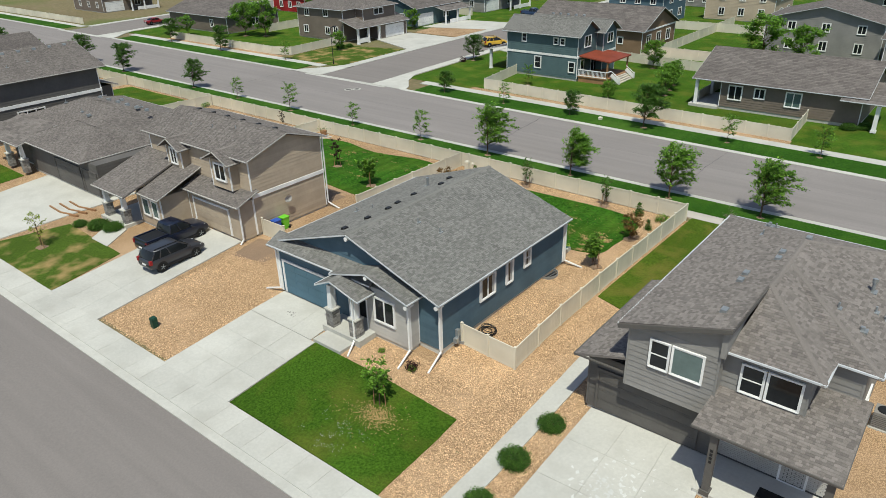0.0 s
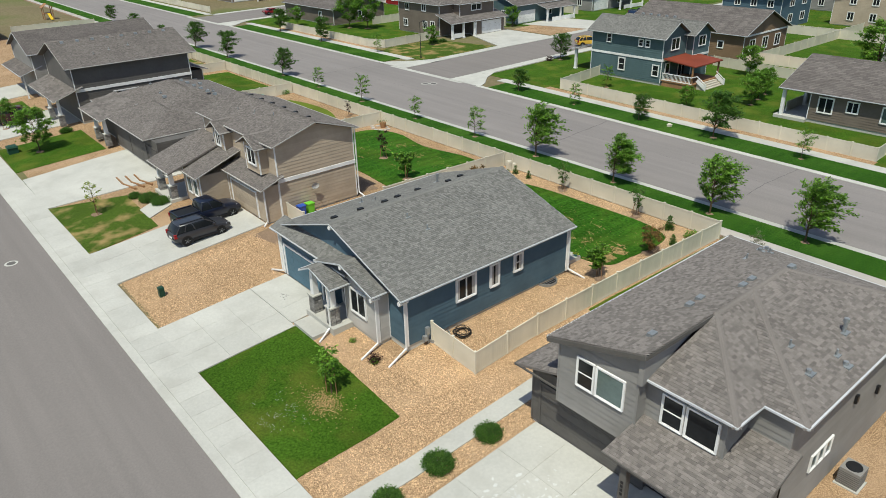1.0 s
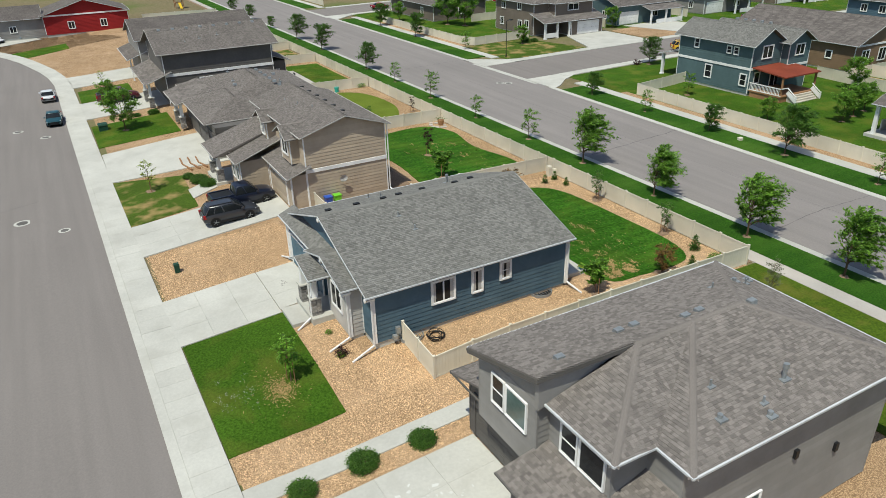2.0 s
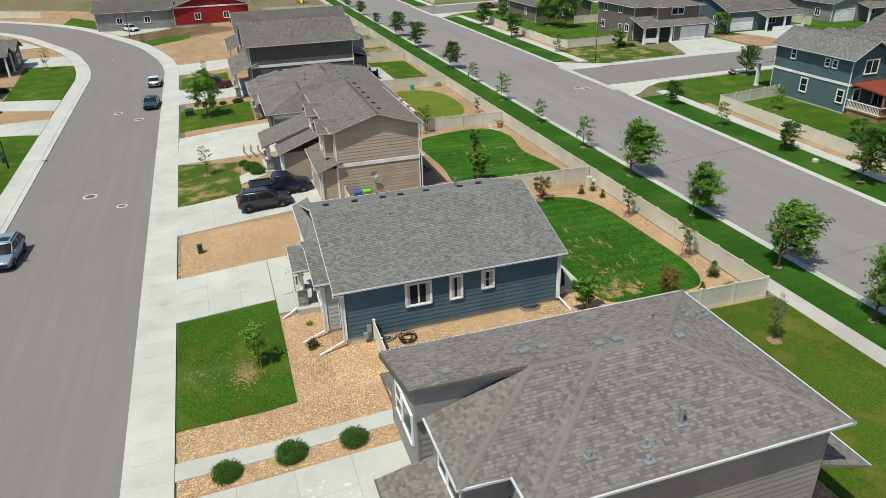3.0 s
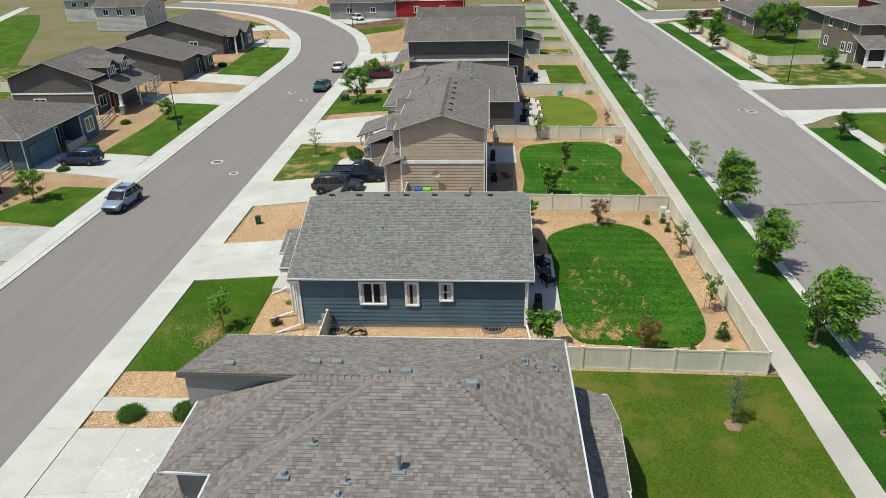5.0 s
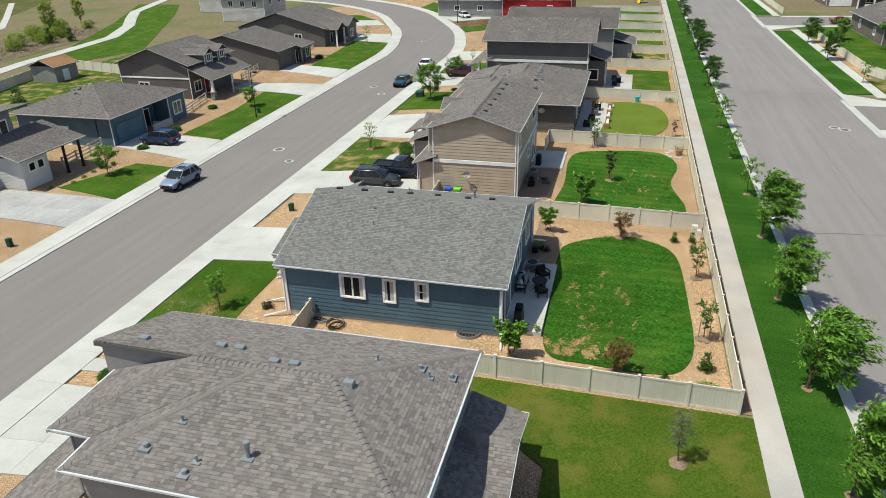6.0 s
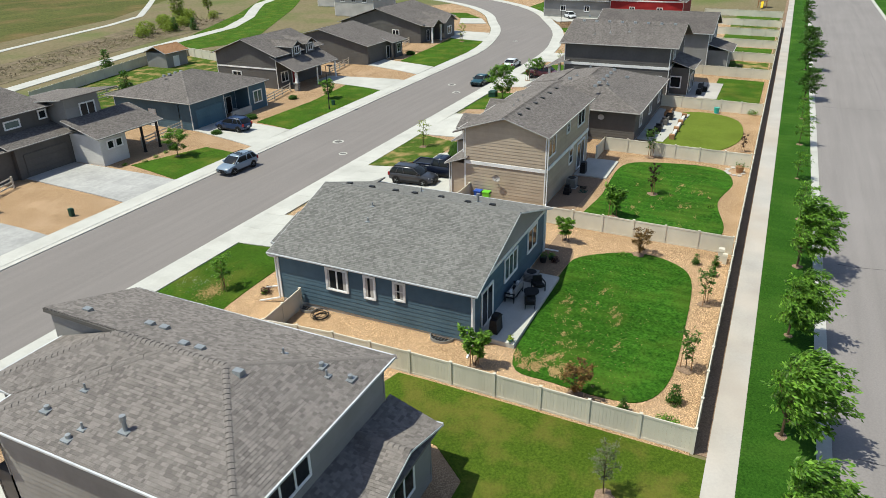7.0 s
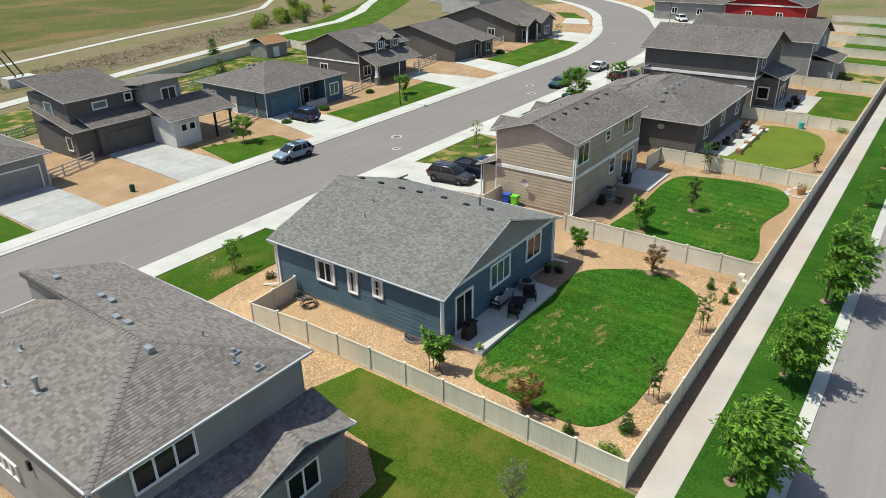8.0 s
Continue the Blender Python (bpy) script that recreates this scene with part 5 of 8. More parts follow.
def arc_patch(r0, r1, a0, a1):
    C = (-113.0, -83.0)
    A = [(radians(90 + d), bend_shift(max(0, d))) for d in (a0 + (a1 - a0) * k / 16 for k in range(17))]
    return [(C[0] + (r0 + q) * math.cos(a), C[1] + (r0 + q) * math.sin(a)) for a, q in A] + [(C[0] + (r1 + q) * math.cos(a), C[1] + (r1 + q) * math.sin(a)) for a, q in A[::-1]]


draped("gravel_bed", arc_patch(62, 81.2, -2, 60), 0.03, M["gravel"], 3, 0.1, label="tan river rock inside the bend", category="gravel")
draped("lawn", [(-98.9, -1.75), (-101.5, -9.7), (-116.6, -10.7), (-128, -11.8), (-126.2, -3.7), (-119.5, -2.1), (-112, -1.75)], 0.08, M["grass"], 1.5, 0.12, label="green front lawn inside the bend", category="lawn")
draped("driveway", [(-128.1, -11.9), (-138.2, -16.2), (-137.3, -6.7), (-131.5, -4.8), (-126.3, -3.7)], 0.12, M["concrete"], 2, 0.2, label="pale concrete driveway inside the bend", category="driveway")
draped("driveway", [(-149.3, -19.3), (-158.5, -23.0), (-159.3, -17.6), (-151.0, -12.9)], 0.12, M["concrete"], 2, 0.2, label="pale concrete driveway inside the bend", category="driveway")
draped("lawn", [(-158.6, -23.2), (-168.0, -31.0), (-169.0, -26.0), (-159.4, -17.7)], 0.08, M["grass"], 2, 0.12, label="green front lawn inside the bend", category="lawn")
draped("gravel_bed", arc_patch(97.2, 118, 20, 75), 0.03, M["gravel"], 3, 0.1, label="tan river rock outside the bend", category="gravel")
draped("lawn", [(-167.7, 1.4), (-165.2, -2.3), (-173, -6.5), (-182.5, -14.0), (-200, -13.9), (-189, -6.6)][::-1], 0.08, M["grass"], 2, 0.12, label="green front lawn outside the bend", category="lawn")
for k, x in enumerate((-146, -160, -176)):
    draped("lawn", rect(x, x + 13, 41.5, 50.8), 0.06, M["grass"] if k != 1 else M["grass_dry"], 3, 0.12, label="green back lawn of a far plot", category="lawn")
    fence([(x, 34.0), (x, 51.3)])

# ---------------------------------------------------------------- house helpers for the other houses
def shed_roof(hs, x0, x1, y0, y1, zl, zh, low, m, fine=False):
    """A single slope; low: the side of its lower edge."""
    P = {"S": [(x0, y0, zl), (x1, y0, zl), (x1, y1, zh), (x0, y1, zh)], "N": [(x1, y1, zl), (x0, y1, zl), (x0, y0, zh), (x1, y0, zh)],
         "E": [(x1, y0, zl), (x1, y1, zl), (x0, y1, zh), (x0, y0, zh)], "W": [(x0, y1, zl), (x0, y0, zl), (x1, y0, zh), (x1, y1, zh)]}[low]
    slope(hs, P, m, fine)
    fascia(hs, P[0], P[1]), fascia(hs, P[1], P[2]), fascia(hs, P[3], P[0])


def win_row(hs, side, c, a0, a1, z0, z1, n, w=1.2, panes=2, glass=None):
    c = c + (0.03 if side in "EN" else -0.03)
    for i in range(n):
        m = a0 + (a1 - a0) * (i + 0.5) / n
        window(hs, side, c, m - w / 2, m + w / 2, z0, z1, panes, glass)


def post(hs, x, y, z0, z1, w=0.16, m=None, stone=False):
    if stone:
        zs = z0 + (z1 - z0) * 0.42
        bm = bmesh.new()
        rr = random.Random(int(x * 100))
        z = z0
        while z < zs - 0.02:
            d = 0.14
            for k in range(4):
                o = 0.30 + rr.uniform(-0.02, 0.02)
                for q in (-0.15, 0.15):
                    a = (x - o, x - o + 0.08, y + q - 0.14, y + q + 0.14) if k == 0 else (x + o - 0.08, x + o, y + q - 0.14, y + q + 0.14) if k == 1 else \
                        (x + q - 0.14, x + q + 0.14, y - o, y - o + 0.08) if k == 2 else (x + q - 0.14, x + q + 0.14, y + o - 0.08, y + o)
                    box(bm, *a, z + 0.005, min(z + d, zs) - 0.008)
            z += d
        box(bm, x - 0.24, x + 0.24, y - 0.24, y + 0.24, z0, zs)
        col = part("column", bm, M["stone"], hs, "gray ledge stone column base")
        part("cap", boxes((x - 0.36, x + 0.36, y - 0.36, y + 0.36, zs, zs + 0.09)), M["concrete"], col)
        bm = boxes((x - 0.19, x + 0.19, y - 0.19, y + 0.19, zs + 0.09, z1))
        for v in bm.verts:
            if v.co.z > zs + 1:
                v.co.x, v.co.y = x + (v.co.x - x) * 0.75, y + (v.co.y - y) * 0.75
        part("shaft", bm, M["white"], col)
        return col
    return part("post", boxes((x - w / 2, x + w / 2, y - w / 2, y + w / 2, z0, z1), (x - w * 0.7, x + w * 0.7, y - w * 0.7, y + w * 0.7, z0, z0 + 0.25)), m or M["white"], hs)


def home(label, xc, yc):
    return thing("house", label, "house", (xc, yc, h(xc, yc)))


def vents(hs, spots, kind="box"):
    for x, y, z in spots:
        roof_vent(hs, x, y, z, kind)


RB, RF = M["roof_dark"], M["roof_far"]


# ---------------------------------------------------------------- blue house
def blue_house():
    hs = thing("house", "single-storey slate blue house with gray shingle roof", "house", (-27.8, 32, h(-27.8, 32)))
    b, r = M["blue"], M["roof_gray"]
    wall_block(hs, -34.35, -21.15, 25.15, 38.7, 1.0, 4.25, b, "y", 6.42, -27.75, single=True)
    wall_block(hs, -34.35, -27.9, 24.55, 25.15, 0.75, 4.0, b, skip="NE", single=True)
    wall_block(hs, -26.1, -22.75, 24.3, 25.12, 0.85, 4.05, M["greige"], skip="N", single=True)
    siding(hs, "N", 38.75, -34.2, -21.3, 4.35, 4.36, M["gray"], (-27.75, 6.4))
    part("band", boxes((-34.4, -21.1, 38.72, 38.82, 4.2, 4.4)), M["white"], hs)
    for x, y, z0, z1 in ((-21.12, 25.12, 1.0, 4.2), (-21.12, 38.73, 1.0, 4.2), (-22.72, 24.27, 0.85, 4.0), (-34.38, 24.52, 0.8, 4.0), (-34.38, 38.73, 1.0, 4.2)):
        part("corner_board", boxes((x - 0.11, x + 0.06, y - 0.06, y + 0.11, z0, z1)), M["white"], hs)
    gable_roof(hs, -34.95, -20.75, 24.62, 39.15, 4.28, 6.66, "y", r, ridge=-27.8, single_caps=True)
    P = [(-34.95, 24.05, 4.2), (-25.5, 24.05, 4.2), (-25.5, 25.3, 4.75), (-34.95, 25.3, 4.75)]
    slope(hs, P, r), fascia(hs, P[0], P[1]), fascia(hs, P[3], P[0])
    gable_roof(hs, -28.6, -22.3, 23.75, 25.6, 4.2, 5.12, "y", r, ridge=-25.5)
    gable_roof(hs, -28.95, -25.3, 22.85, 25.0, 3.75, 4.4, "y", r, ridge=-27.6)
    for x, y, z in ((-21.0, 24.7, 4.05), (-22.5, 23.85, 3.95), (-25.5, 23.85, 4.85), (-27.8, 24.7, 6.35)):
        bm = bmesh.new()
        tube(bm, (x, y - 0.12, z), (x, y + 0.5, z), 0.13, 0.13, 10)
        part("bracket", bm, M["white"], hs, "round white gable bracket")
    garage_door(hs, "S", 24.52, -33.9, -29.2, 0.8, 3.1, M["bluedoor"])
    front_door(hs, "S", 25.12, -27.6, -26.7, 0.98, 3.05, M["dark"])
    window(hs, "S", 24.27, -25.35, -23.85, 1.95, 3.45, 2, rail=False)
    for a0, a1, z0, z1, n in ((28.9, 30.35, 2.5, 3.88, 2), (31.65, 32.3, 2.45, 3.88, 1), (33.68, 34.34, 2.78, 3.88, 1)):
        w = window(hs, "E", -21.12, a0, a1, z0, z1, n, rail=(a0 > 33))
        for c0, c1 in ((a0 + 0.06, a0 + 0.2), (a1 - 0.28, a1 - 0.06)):
            part("curtain", boxes((-21.074, -21.066, c0, c1, z0 + 0.06, z1 - 0.06)), M["greige"], w, "pale curtain")
    for a0, a1, z0, z1, n in ((-24.15, -22.5, 1.2, 3.5, 2), (-28.45, -26.25, 2.45, 3.95, 3), (-32.5, -30.7, 2.5, 4.05, 2)):
        window(hs, "N", 38.73, a0, a1, z0, z1, n, M["blind"] if a0 > -29 and a0 < -25 else None)
    post(hs, -28.15, 23.35, 0.95, 3.75, stone=True), post(hs, -26.15, 23.35, 0.95, 3.75, stone=True)
    part("porch_slab", boxes((-28.7, -25.5, 22.9, 25.12, 0.3, 0.98)), M["concrete"], hs)
    part("step", boxes((-28.3, -26.0, 21.75, 22.9, 0.2, 0.72)), M["concrete"], hs)
    downspout(hs, -21.05, 25.0, 4.2, 0.75, 0.3, -1.5), downspout(hs, -22.65, 24.15, 4.1, 0.7, 0.3, -1.4), downspout(hs, -26.0, 23.0, 3.7, 0.7, 0.5, -1.1)
    downspout(hs, -20.98, 38.8, 4.2, 0.95, 1.3, 0.2), downspout(hs, -34.5, 38.8, 4.2, 0.95, -0.6, 0.9), downspout(hs, -34.5, 24.4, 4.2, 0.75, -1.2, -0.3)
    for x, y, z in ((-29.1, 25.8, 6.23), (-29.0, 27.7, 6.27), (-29.0, 29.6, 6.26), (-29.35, 30.9, 6.14), (-29.6, 32.8, 6.05), (-29.0, 35.05, 6.25), (-29.5, 36.6, 6.1)):
        roof_vent(hs, x, y, z, "box", M["dark"])
    roof_vent(hs, -30.4, 35.2, 5.75, "stack"), roof_vent(hs, -24.86, 29.8, 5.65, "pipe"), roof_vent(hs, -26.26, 29.35, 6.12, "pipe")
    roof_vent(hs, -31.3, 30.4, 5.45, "pipe"), roof_vent(hs, -32.3, 29.9, 5.15, "pipe")
    bm = bmesh.new()
    box(bm, -21.1, -20.9, 26.4, 26.65, 1.3, 1.75), tube(bm, (-20.95, 26.5, 0.7), (-20.95, 26.5, 1.5), 0.03, 0.03), tube(bm, (-20.95, 26.3, 1.2), (-20.95, 26.75, 1.2), 0.025, 0.025), box(bm, -21.05, -20.8, 26.15, 26.4, 1.0, 1.3)
    part("gas_meter", bm, M["galv"], hs)
    return hs


# ---------------------------------------------------------------- gray house
def gray_house():
    hs = thing("house", "two-storey warm gray house with weathered brown shingle roof", "house", (-5.7, 32, h(-5.7, 32)))
    g, r, d = M["gray"], M["roof_brown"], M["graydk"]
    wall_block(hs, -10.2, -1.2, 27.6, 39.3, 0.9, 6.9, g, single=True, trim=g)
    wall_block(hs, -10.2, -6.2, 25.35, 27.6, 3.6, 6.95, g, skip="N", base=False, single=True, trim=g)
    wall_block(hs, -6.2, -2.8, 25.95, 27.6, 3.6, 6.9, g, skip="NW", base=False, single=True, trim=g)
    wall_block(hs, -12.4, -6.0, 26.2, 34, 0.8, 3.95, d, skip="NE", single=True, trim=d)
    wall_block(hs, -6.0, -1.2, 26.6, 27.6, 0.8, 3.95, d, skip="N", trim=d)
    ridge0, ridge_a, ridge1 = (-5.7, 29.6, 8.42), (-5.7, 32.45, 8.43), (-5.7, 35.25, 8.42)
    W = [(-10.65, 39.75, 6.92), (-10.65, 25.0, 6.92), (-5.85, 25.0, 8.42), (-5.7, 35.25, 8.42)]
    slope(hs, W, r, loose=(-10.7, -5.0, 25, 27.4))
    N = [(-0.65, 39.75, 6.92), (-10.65, 39.75, 6.92), ridge1]
    E_ = [(-0.65, 27.35, 6.92), (-0.65, 39.75, 6.92), ridge1, ridge_a]
    S = [(-6.0, 25.5, 6.98), (-2.28, 25.5, 6.98), ridge0]
    S2 = [(-2.28, 25.5, 6.98), (-2.28, 27.35, 6.95), ridge_a, ridge0]
    S3 = [(-2.28, 27.35, 6.95), (-0.65, 27.35, 6.92), ridge_a]
    for P in (N, E_, S, S2, S3):
        slope(hs, P, r)
    for P in (W, N, E_, S, S2, S3):
        fascia(hs, P[0], P[1])
    fascia(hs, W[1], W[2], d, 0.2, 0.14), fascia(hs, (-5.85, 25.0, 8.42), (-5.75, 29.6, 8.42), d, 0.2, 0.14)
    for p, q in ((ridge0, ridge1), (ridge1, (-0.65, 39.75, 6.92)), (ridge1, (-10.65, 39.75, 6.92)), ((-2.28, 25.5, 6.98), ridge0), ((-0.65, 27.35, 6.92), ridge_a)):
        ridge_caps(hs, p, q, r, single=True)
    bm = bmesh.new()
    v = [bm.verts.new((x, y, z)) for x in (-6.2, -5.97) for y, z in ((25.2, 6.8), (29.5, 8.25), (25.2, 8.25))]
    bm.faces.new(v[:3]), bm.faces.new(v[:2:-1])
    for i in range(3):
        bm.faces.new((v[i], v[(i + 1) % 3], v[3 + (i + 1) % 3], v[3 + i]))
    part("wall", bm, g, hs)
    bm = bmesh.new()
    v = [bm.verts.new((x, y, z)) for y in (25.35, 25.6) for x, z in ((-10.2, 6.95), (-6.0, 6.95), (-6.0, 8.25))]
    bm.faces.new(v[:3]), bm.faces.new(v[:2:-1])
    for i in range(3):
        bm.faces.new((v[i], v[(i + 1) % 3], v[3 + (i + 1) % 3], v[3 + i]))
    part("wall", bm, g, hs)
    G = [(-12.9, 34.5, 4.12), (-12.9, 25.4, 4.12), (-10.1, 25.4, 5.0), (-10.1, 34.5, 5.0)]
    slope(hs, G, r), fascia(hs, G[0], G[1], d)
    fascia(hs, (-12.9, 25.42, 4.12), (-10.1, 25.42, 4.12), d)
    slope(hs, [(-10.2, 25.4, 4.12), (-6.2, 25.4, 4.12), (-6.2, 26.2, 4.4), (-10.2, 26.2, 4.4)], d, False)
    Pp = [(-6.45, 23.65, 4.2), (-0.75, 23.65, 4.2), (-0.75, 26.0, 5.0), (-6.2, 26.0, 5.0)]
    slope(hs, Pp, r), fascia(hs, Pp[0], Pp[1], d)
    slope(hs, [(-2.8, 26.0, 5.0), (-0.75, 26.0, 5.0), (-0.75, 27.65, 5.55), (-2.8, 27.65, 5.55)], r)
    fascia(hs, (-0.75, 27.65, 5.5), (-0.75, 23.65, 4.15), d)
    for x in (-5.5, -1.1):
        post(hs, x, 24.0, 0.7, 4.1, 0.3, d)
    wall_block(hs, -10.4, -5.3, 39.3, 41.3, 0.9, 3.9, g, "y", 4.7, -7.85, skip="S", trim=g)
    gable_roof(hs, -10.75, -5.0, 39.3, 41.8, 3.98, 4.85, "y", r, ridge=-7.9)
    slope(hs, [(-1.0, 41.75, 3.97), (-10.7, 41.75, 3.97), (-10.7, 39.3, 4.8), (-1.0, 39.3, 4.8)], r), fascia(hs, (-1.0, 41.75, 3.97), (-5.0, 41.75, 3.97))
    garage_door(hs, "S", 26.17, -11.8, -6.9, 0.85, 3.15, d, d)
    front_door(hs, "S", 26.57, -3.2, -2.2, 0.9, 3.0, M["dark"])
    for x0, x1 in ((-9.15, -8.3), (-8.15, -6.8)):
        window(hs, "S", 25.32, x0, x1, 5.12, 6.5, 1, glass=M["blind"] if x0 > -8.2 else None, rail=x0 < -8.2, trim=0.05)
    for x0, x1 in ((-5.4, -4.5), (-4.35, -3.05)):
        window(hs, "S", 25.92, x0, x1, 5.1, 6.45, 1, rail=x0 < -5, trim=0.05)
    window(hs, "N", 39.33, -4.8, -2.3, 5.42, 6.5, 3, trim=0.05), window(hs, "N", 41.33, -8.75, -7.1, 2.0, 3.35, 2, trim=0.05)
    for y in (30.15, 30.8, 31.45):
        window(hs, "E", -1.17, y, y + 0.55, 2.85, 3.6, 1, M["blind"], trim=0.05)
    bm = bmesh.new()
    for row in range(12):
        for k in range(16):
            x = -6.2 + k * 0.3 + (row % 2) * 0.15
            box(bm, x, x + 0.28, 26.5, 26.58, 0.95 + row * 0.1, 1.035 + row * 0.1)
    tagged(part("brick_facing", bm, M["greige"], hs, "pale gray brick facing below the porch"), kind="stuff")
    part("porch_slab", boxes((-6.0, -1.2, 23.8, 26.5, 0.2, 0.85)), M["concrete"], hs)
    for k in range(4):
        part("number_bar", boxes((-5.56, -5.44, 23.83, 23.85, 3.1 - k * 0.2, 3.22 - k * 0.2)), M["dark"], hs)
    part("doormat", boxes((-3.7, -2.2, 24.6, 25.6, 0.85, 0.87)), M["dark"], hs)
    for x, y, z in ((-6.72, 26.66, 8.16), (-7.09, 29.91, 8.04), (-7.1, 30.73, 8.04), (-6.25, 32.67, 8.28), (-6.28, 33.48, 8.27), (-5.67, 35.9, 8.25)):
        roof_vent(hs, x, y, z)
    for x, y, z in ((-7.9, 36.2, 7.75), (-7.77, 38.3, 7.4), (-3.1, 30.7, 7.64), (-1.8, 32.0, 7.25)):
        roof_vent(hs, x, y, z, "pipe")
    roof_vent(hs, -2.25, 33.65, 7.38, "stack")
    for x, y, z in ((-8.07, 37.86, 7.52), (-8.26, 39.04, 7.15), (-1.97, 29.96, 7.3), (-1.34, 31.8, 7.1)):
        bm = bmesh.new()
        box(bm, x - 0.22, x + 0.22, y - 0.2, y + 0.2, z - 0.05, z + 0.05), tube(bm, (x, y, z), (x, y, z + 0.2), 0.1, 0.1)
        part("roof_vent", bm, M["galv"], hs)
    bm = bmesh.new()
    box(bm, -1.17, -1.02, 28.3, 28.7, 1.3, 2.2), tube(bm, (-1.1, 28.5, 0.7), (-1.1, 28.5, 1.4), 0.04, 0.04)
    part("meter_box", bm, M["dark"], hs)
    part("wall_light", boxes((-1.17, -1.05, 33.6, 33.8, 4.4, 4.8)), M["dark"], hs), part("wall_light", boxes((-1.17, -1.05, 36.3, 36.5, 3.5, 3.9)), M["dark"], hs)
    return hs


# ---------------------------------------------------------------- tan house
def tan_house():
    hs = thing("house", "two-storey tan house with weathered brown shingle roof", "house", (-49, 32, h(-49, 32)))
    t, r = M["tan"], M["roof_dark"]
    hs["edge"] = "brown"
    wall_block(hs, -56.5, -42.75, 28.85, 36.1, 1.0, 7.05, t, "x", 8.15, 32.5, single=True)
    gable_roof(hs, -57.0, -42.3, 28.4, 36.5, 7.1, 8.38, "x", r, ridge=32.5)
    wall_block(hs, -49.6, -42.79, 27.5, 28.8, 0.9, 3.9, t, skip="N")
    P = [(-49.8, 27.0, 3.85), (-42.35, 27.0, 3.85), (-42.35, 29.2, 4.65), (-49.8, 29.2, 4.65)]
    slope(hs, P, r), fascia(hs, P[0], P[1]), fascia(hs, P[1], P[2])
    wall_block(hs, -53.2, -49.7, 25.0, 28.85, 0.9, 3.6, t, skip="N")
    P = [(-57.4, 23.3, 3.6), (-52.2, 23.3, 3.6), (-52.2, 29, 5.5), (-57.4, 29, 5.5)]
    slope(hs, P, r), fascia(hs, P[0], P[1]), fascia(hs, P[3], P[0])
    P = [(-52.4, 24.5, 3.62), (-49.3, 24.5, 3.62), (-49.3, 29, 5.3), (-52.4, 29, 5.3)]
    slope(hs, P, r), fascia(hs, P[0], P[1]), fascia(hs, P[1], P[2])
    for x0, x1, z0, z1, w in ((-47.0, -43.6, 4.5, 6.75, 1.3), (-53.2, -50.2, 4.6, 6.65, 0.8)):
        c = (x0 + x1) / 2
        wall_block(hs, x0 + 0.5, x1 - 0.5, 28.1, 28.9, z0, z1, t, skip="N", base=False)
        gable_roof(hs, x0, x1, 27.6, 30.6, z1, z1 + 0.85, "y", r)
        window(hs, "S", 28.07, c - w / 2, c + w / 2, z0 + 0.7, z0 + 1.95, 2)
    garage_door(hs, "S", 27.47, -48.8, -44.2, 0.95, 3.1, M["tan"])
    for a, w in ((-52.4, 0.9), (-51.0, 0.8)):
        window(hs, "S", 24.97, a, a + w, 1.7, 3.1, 1, M["blind"])
    post(hs, -56.6, 23.95, 0.85, 3.6, stone=True), post(hs, -53.7, 23.95, 0.85, 3.6, stone=True)
    part("porch_slab", boxes((-57.2, -53.2, 23.4, 28.9, 0.2, 0.88)), M["concrete"], hs)
    front_door(hs, "S", 28.82, -55.5, -54.5, 0.9, 3.0, M["dark"])
    for a0, a1, z0, z1, n in ((-45.2, -43.25, 5.1, 6.7, 2), (-49.4, -48.6, 5.8, 6.65, 1), (-54.5, -52.3, 5.4, 6.8, 2), (-50.95, -49.9, 2.5, 3.85, 1), (-55.2, -52.7, 1.15, 3.6, 2)):
        window(hs, "N", 36.13, a0, a1, z0, z1, n, rail=n == 1)
    part("band", boxes((-42.75, -42.66, 28.8, 36.15, 3.95, 4.25), (-56.5, -42.75, 36.1, 36.19, 3.95, 4.25)), M["white"], hs)
    downspout(hs, -42.7, 36.3, 7.0, 1.0, 1.2, 0.1), downspout(hs, -42.6, 27.4, 3.9, 0.9, 0.1, -0.4)
    for k in range(6):
        roof_vent(hs, -44.5 - k * 2.1, 33.1, 8.15, "box", M["dark"])
    roof_vent(hs, -50, 31.0, 7.85, "pipe"), roof_vent(hs, -47.5, 31.5, 8.0, "pipe"), roof_vent(hs, -52.5, 30.6, 7.7, "pipe")
    bm = bmesh.new()
    tube(bm, (-42.65, 31.8, 2.7), (-42.3, 31.8, 2.9), 0.03, 0.03)
    part("bracket", bm, M["galv"], hs)
    return hs


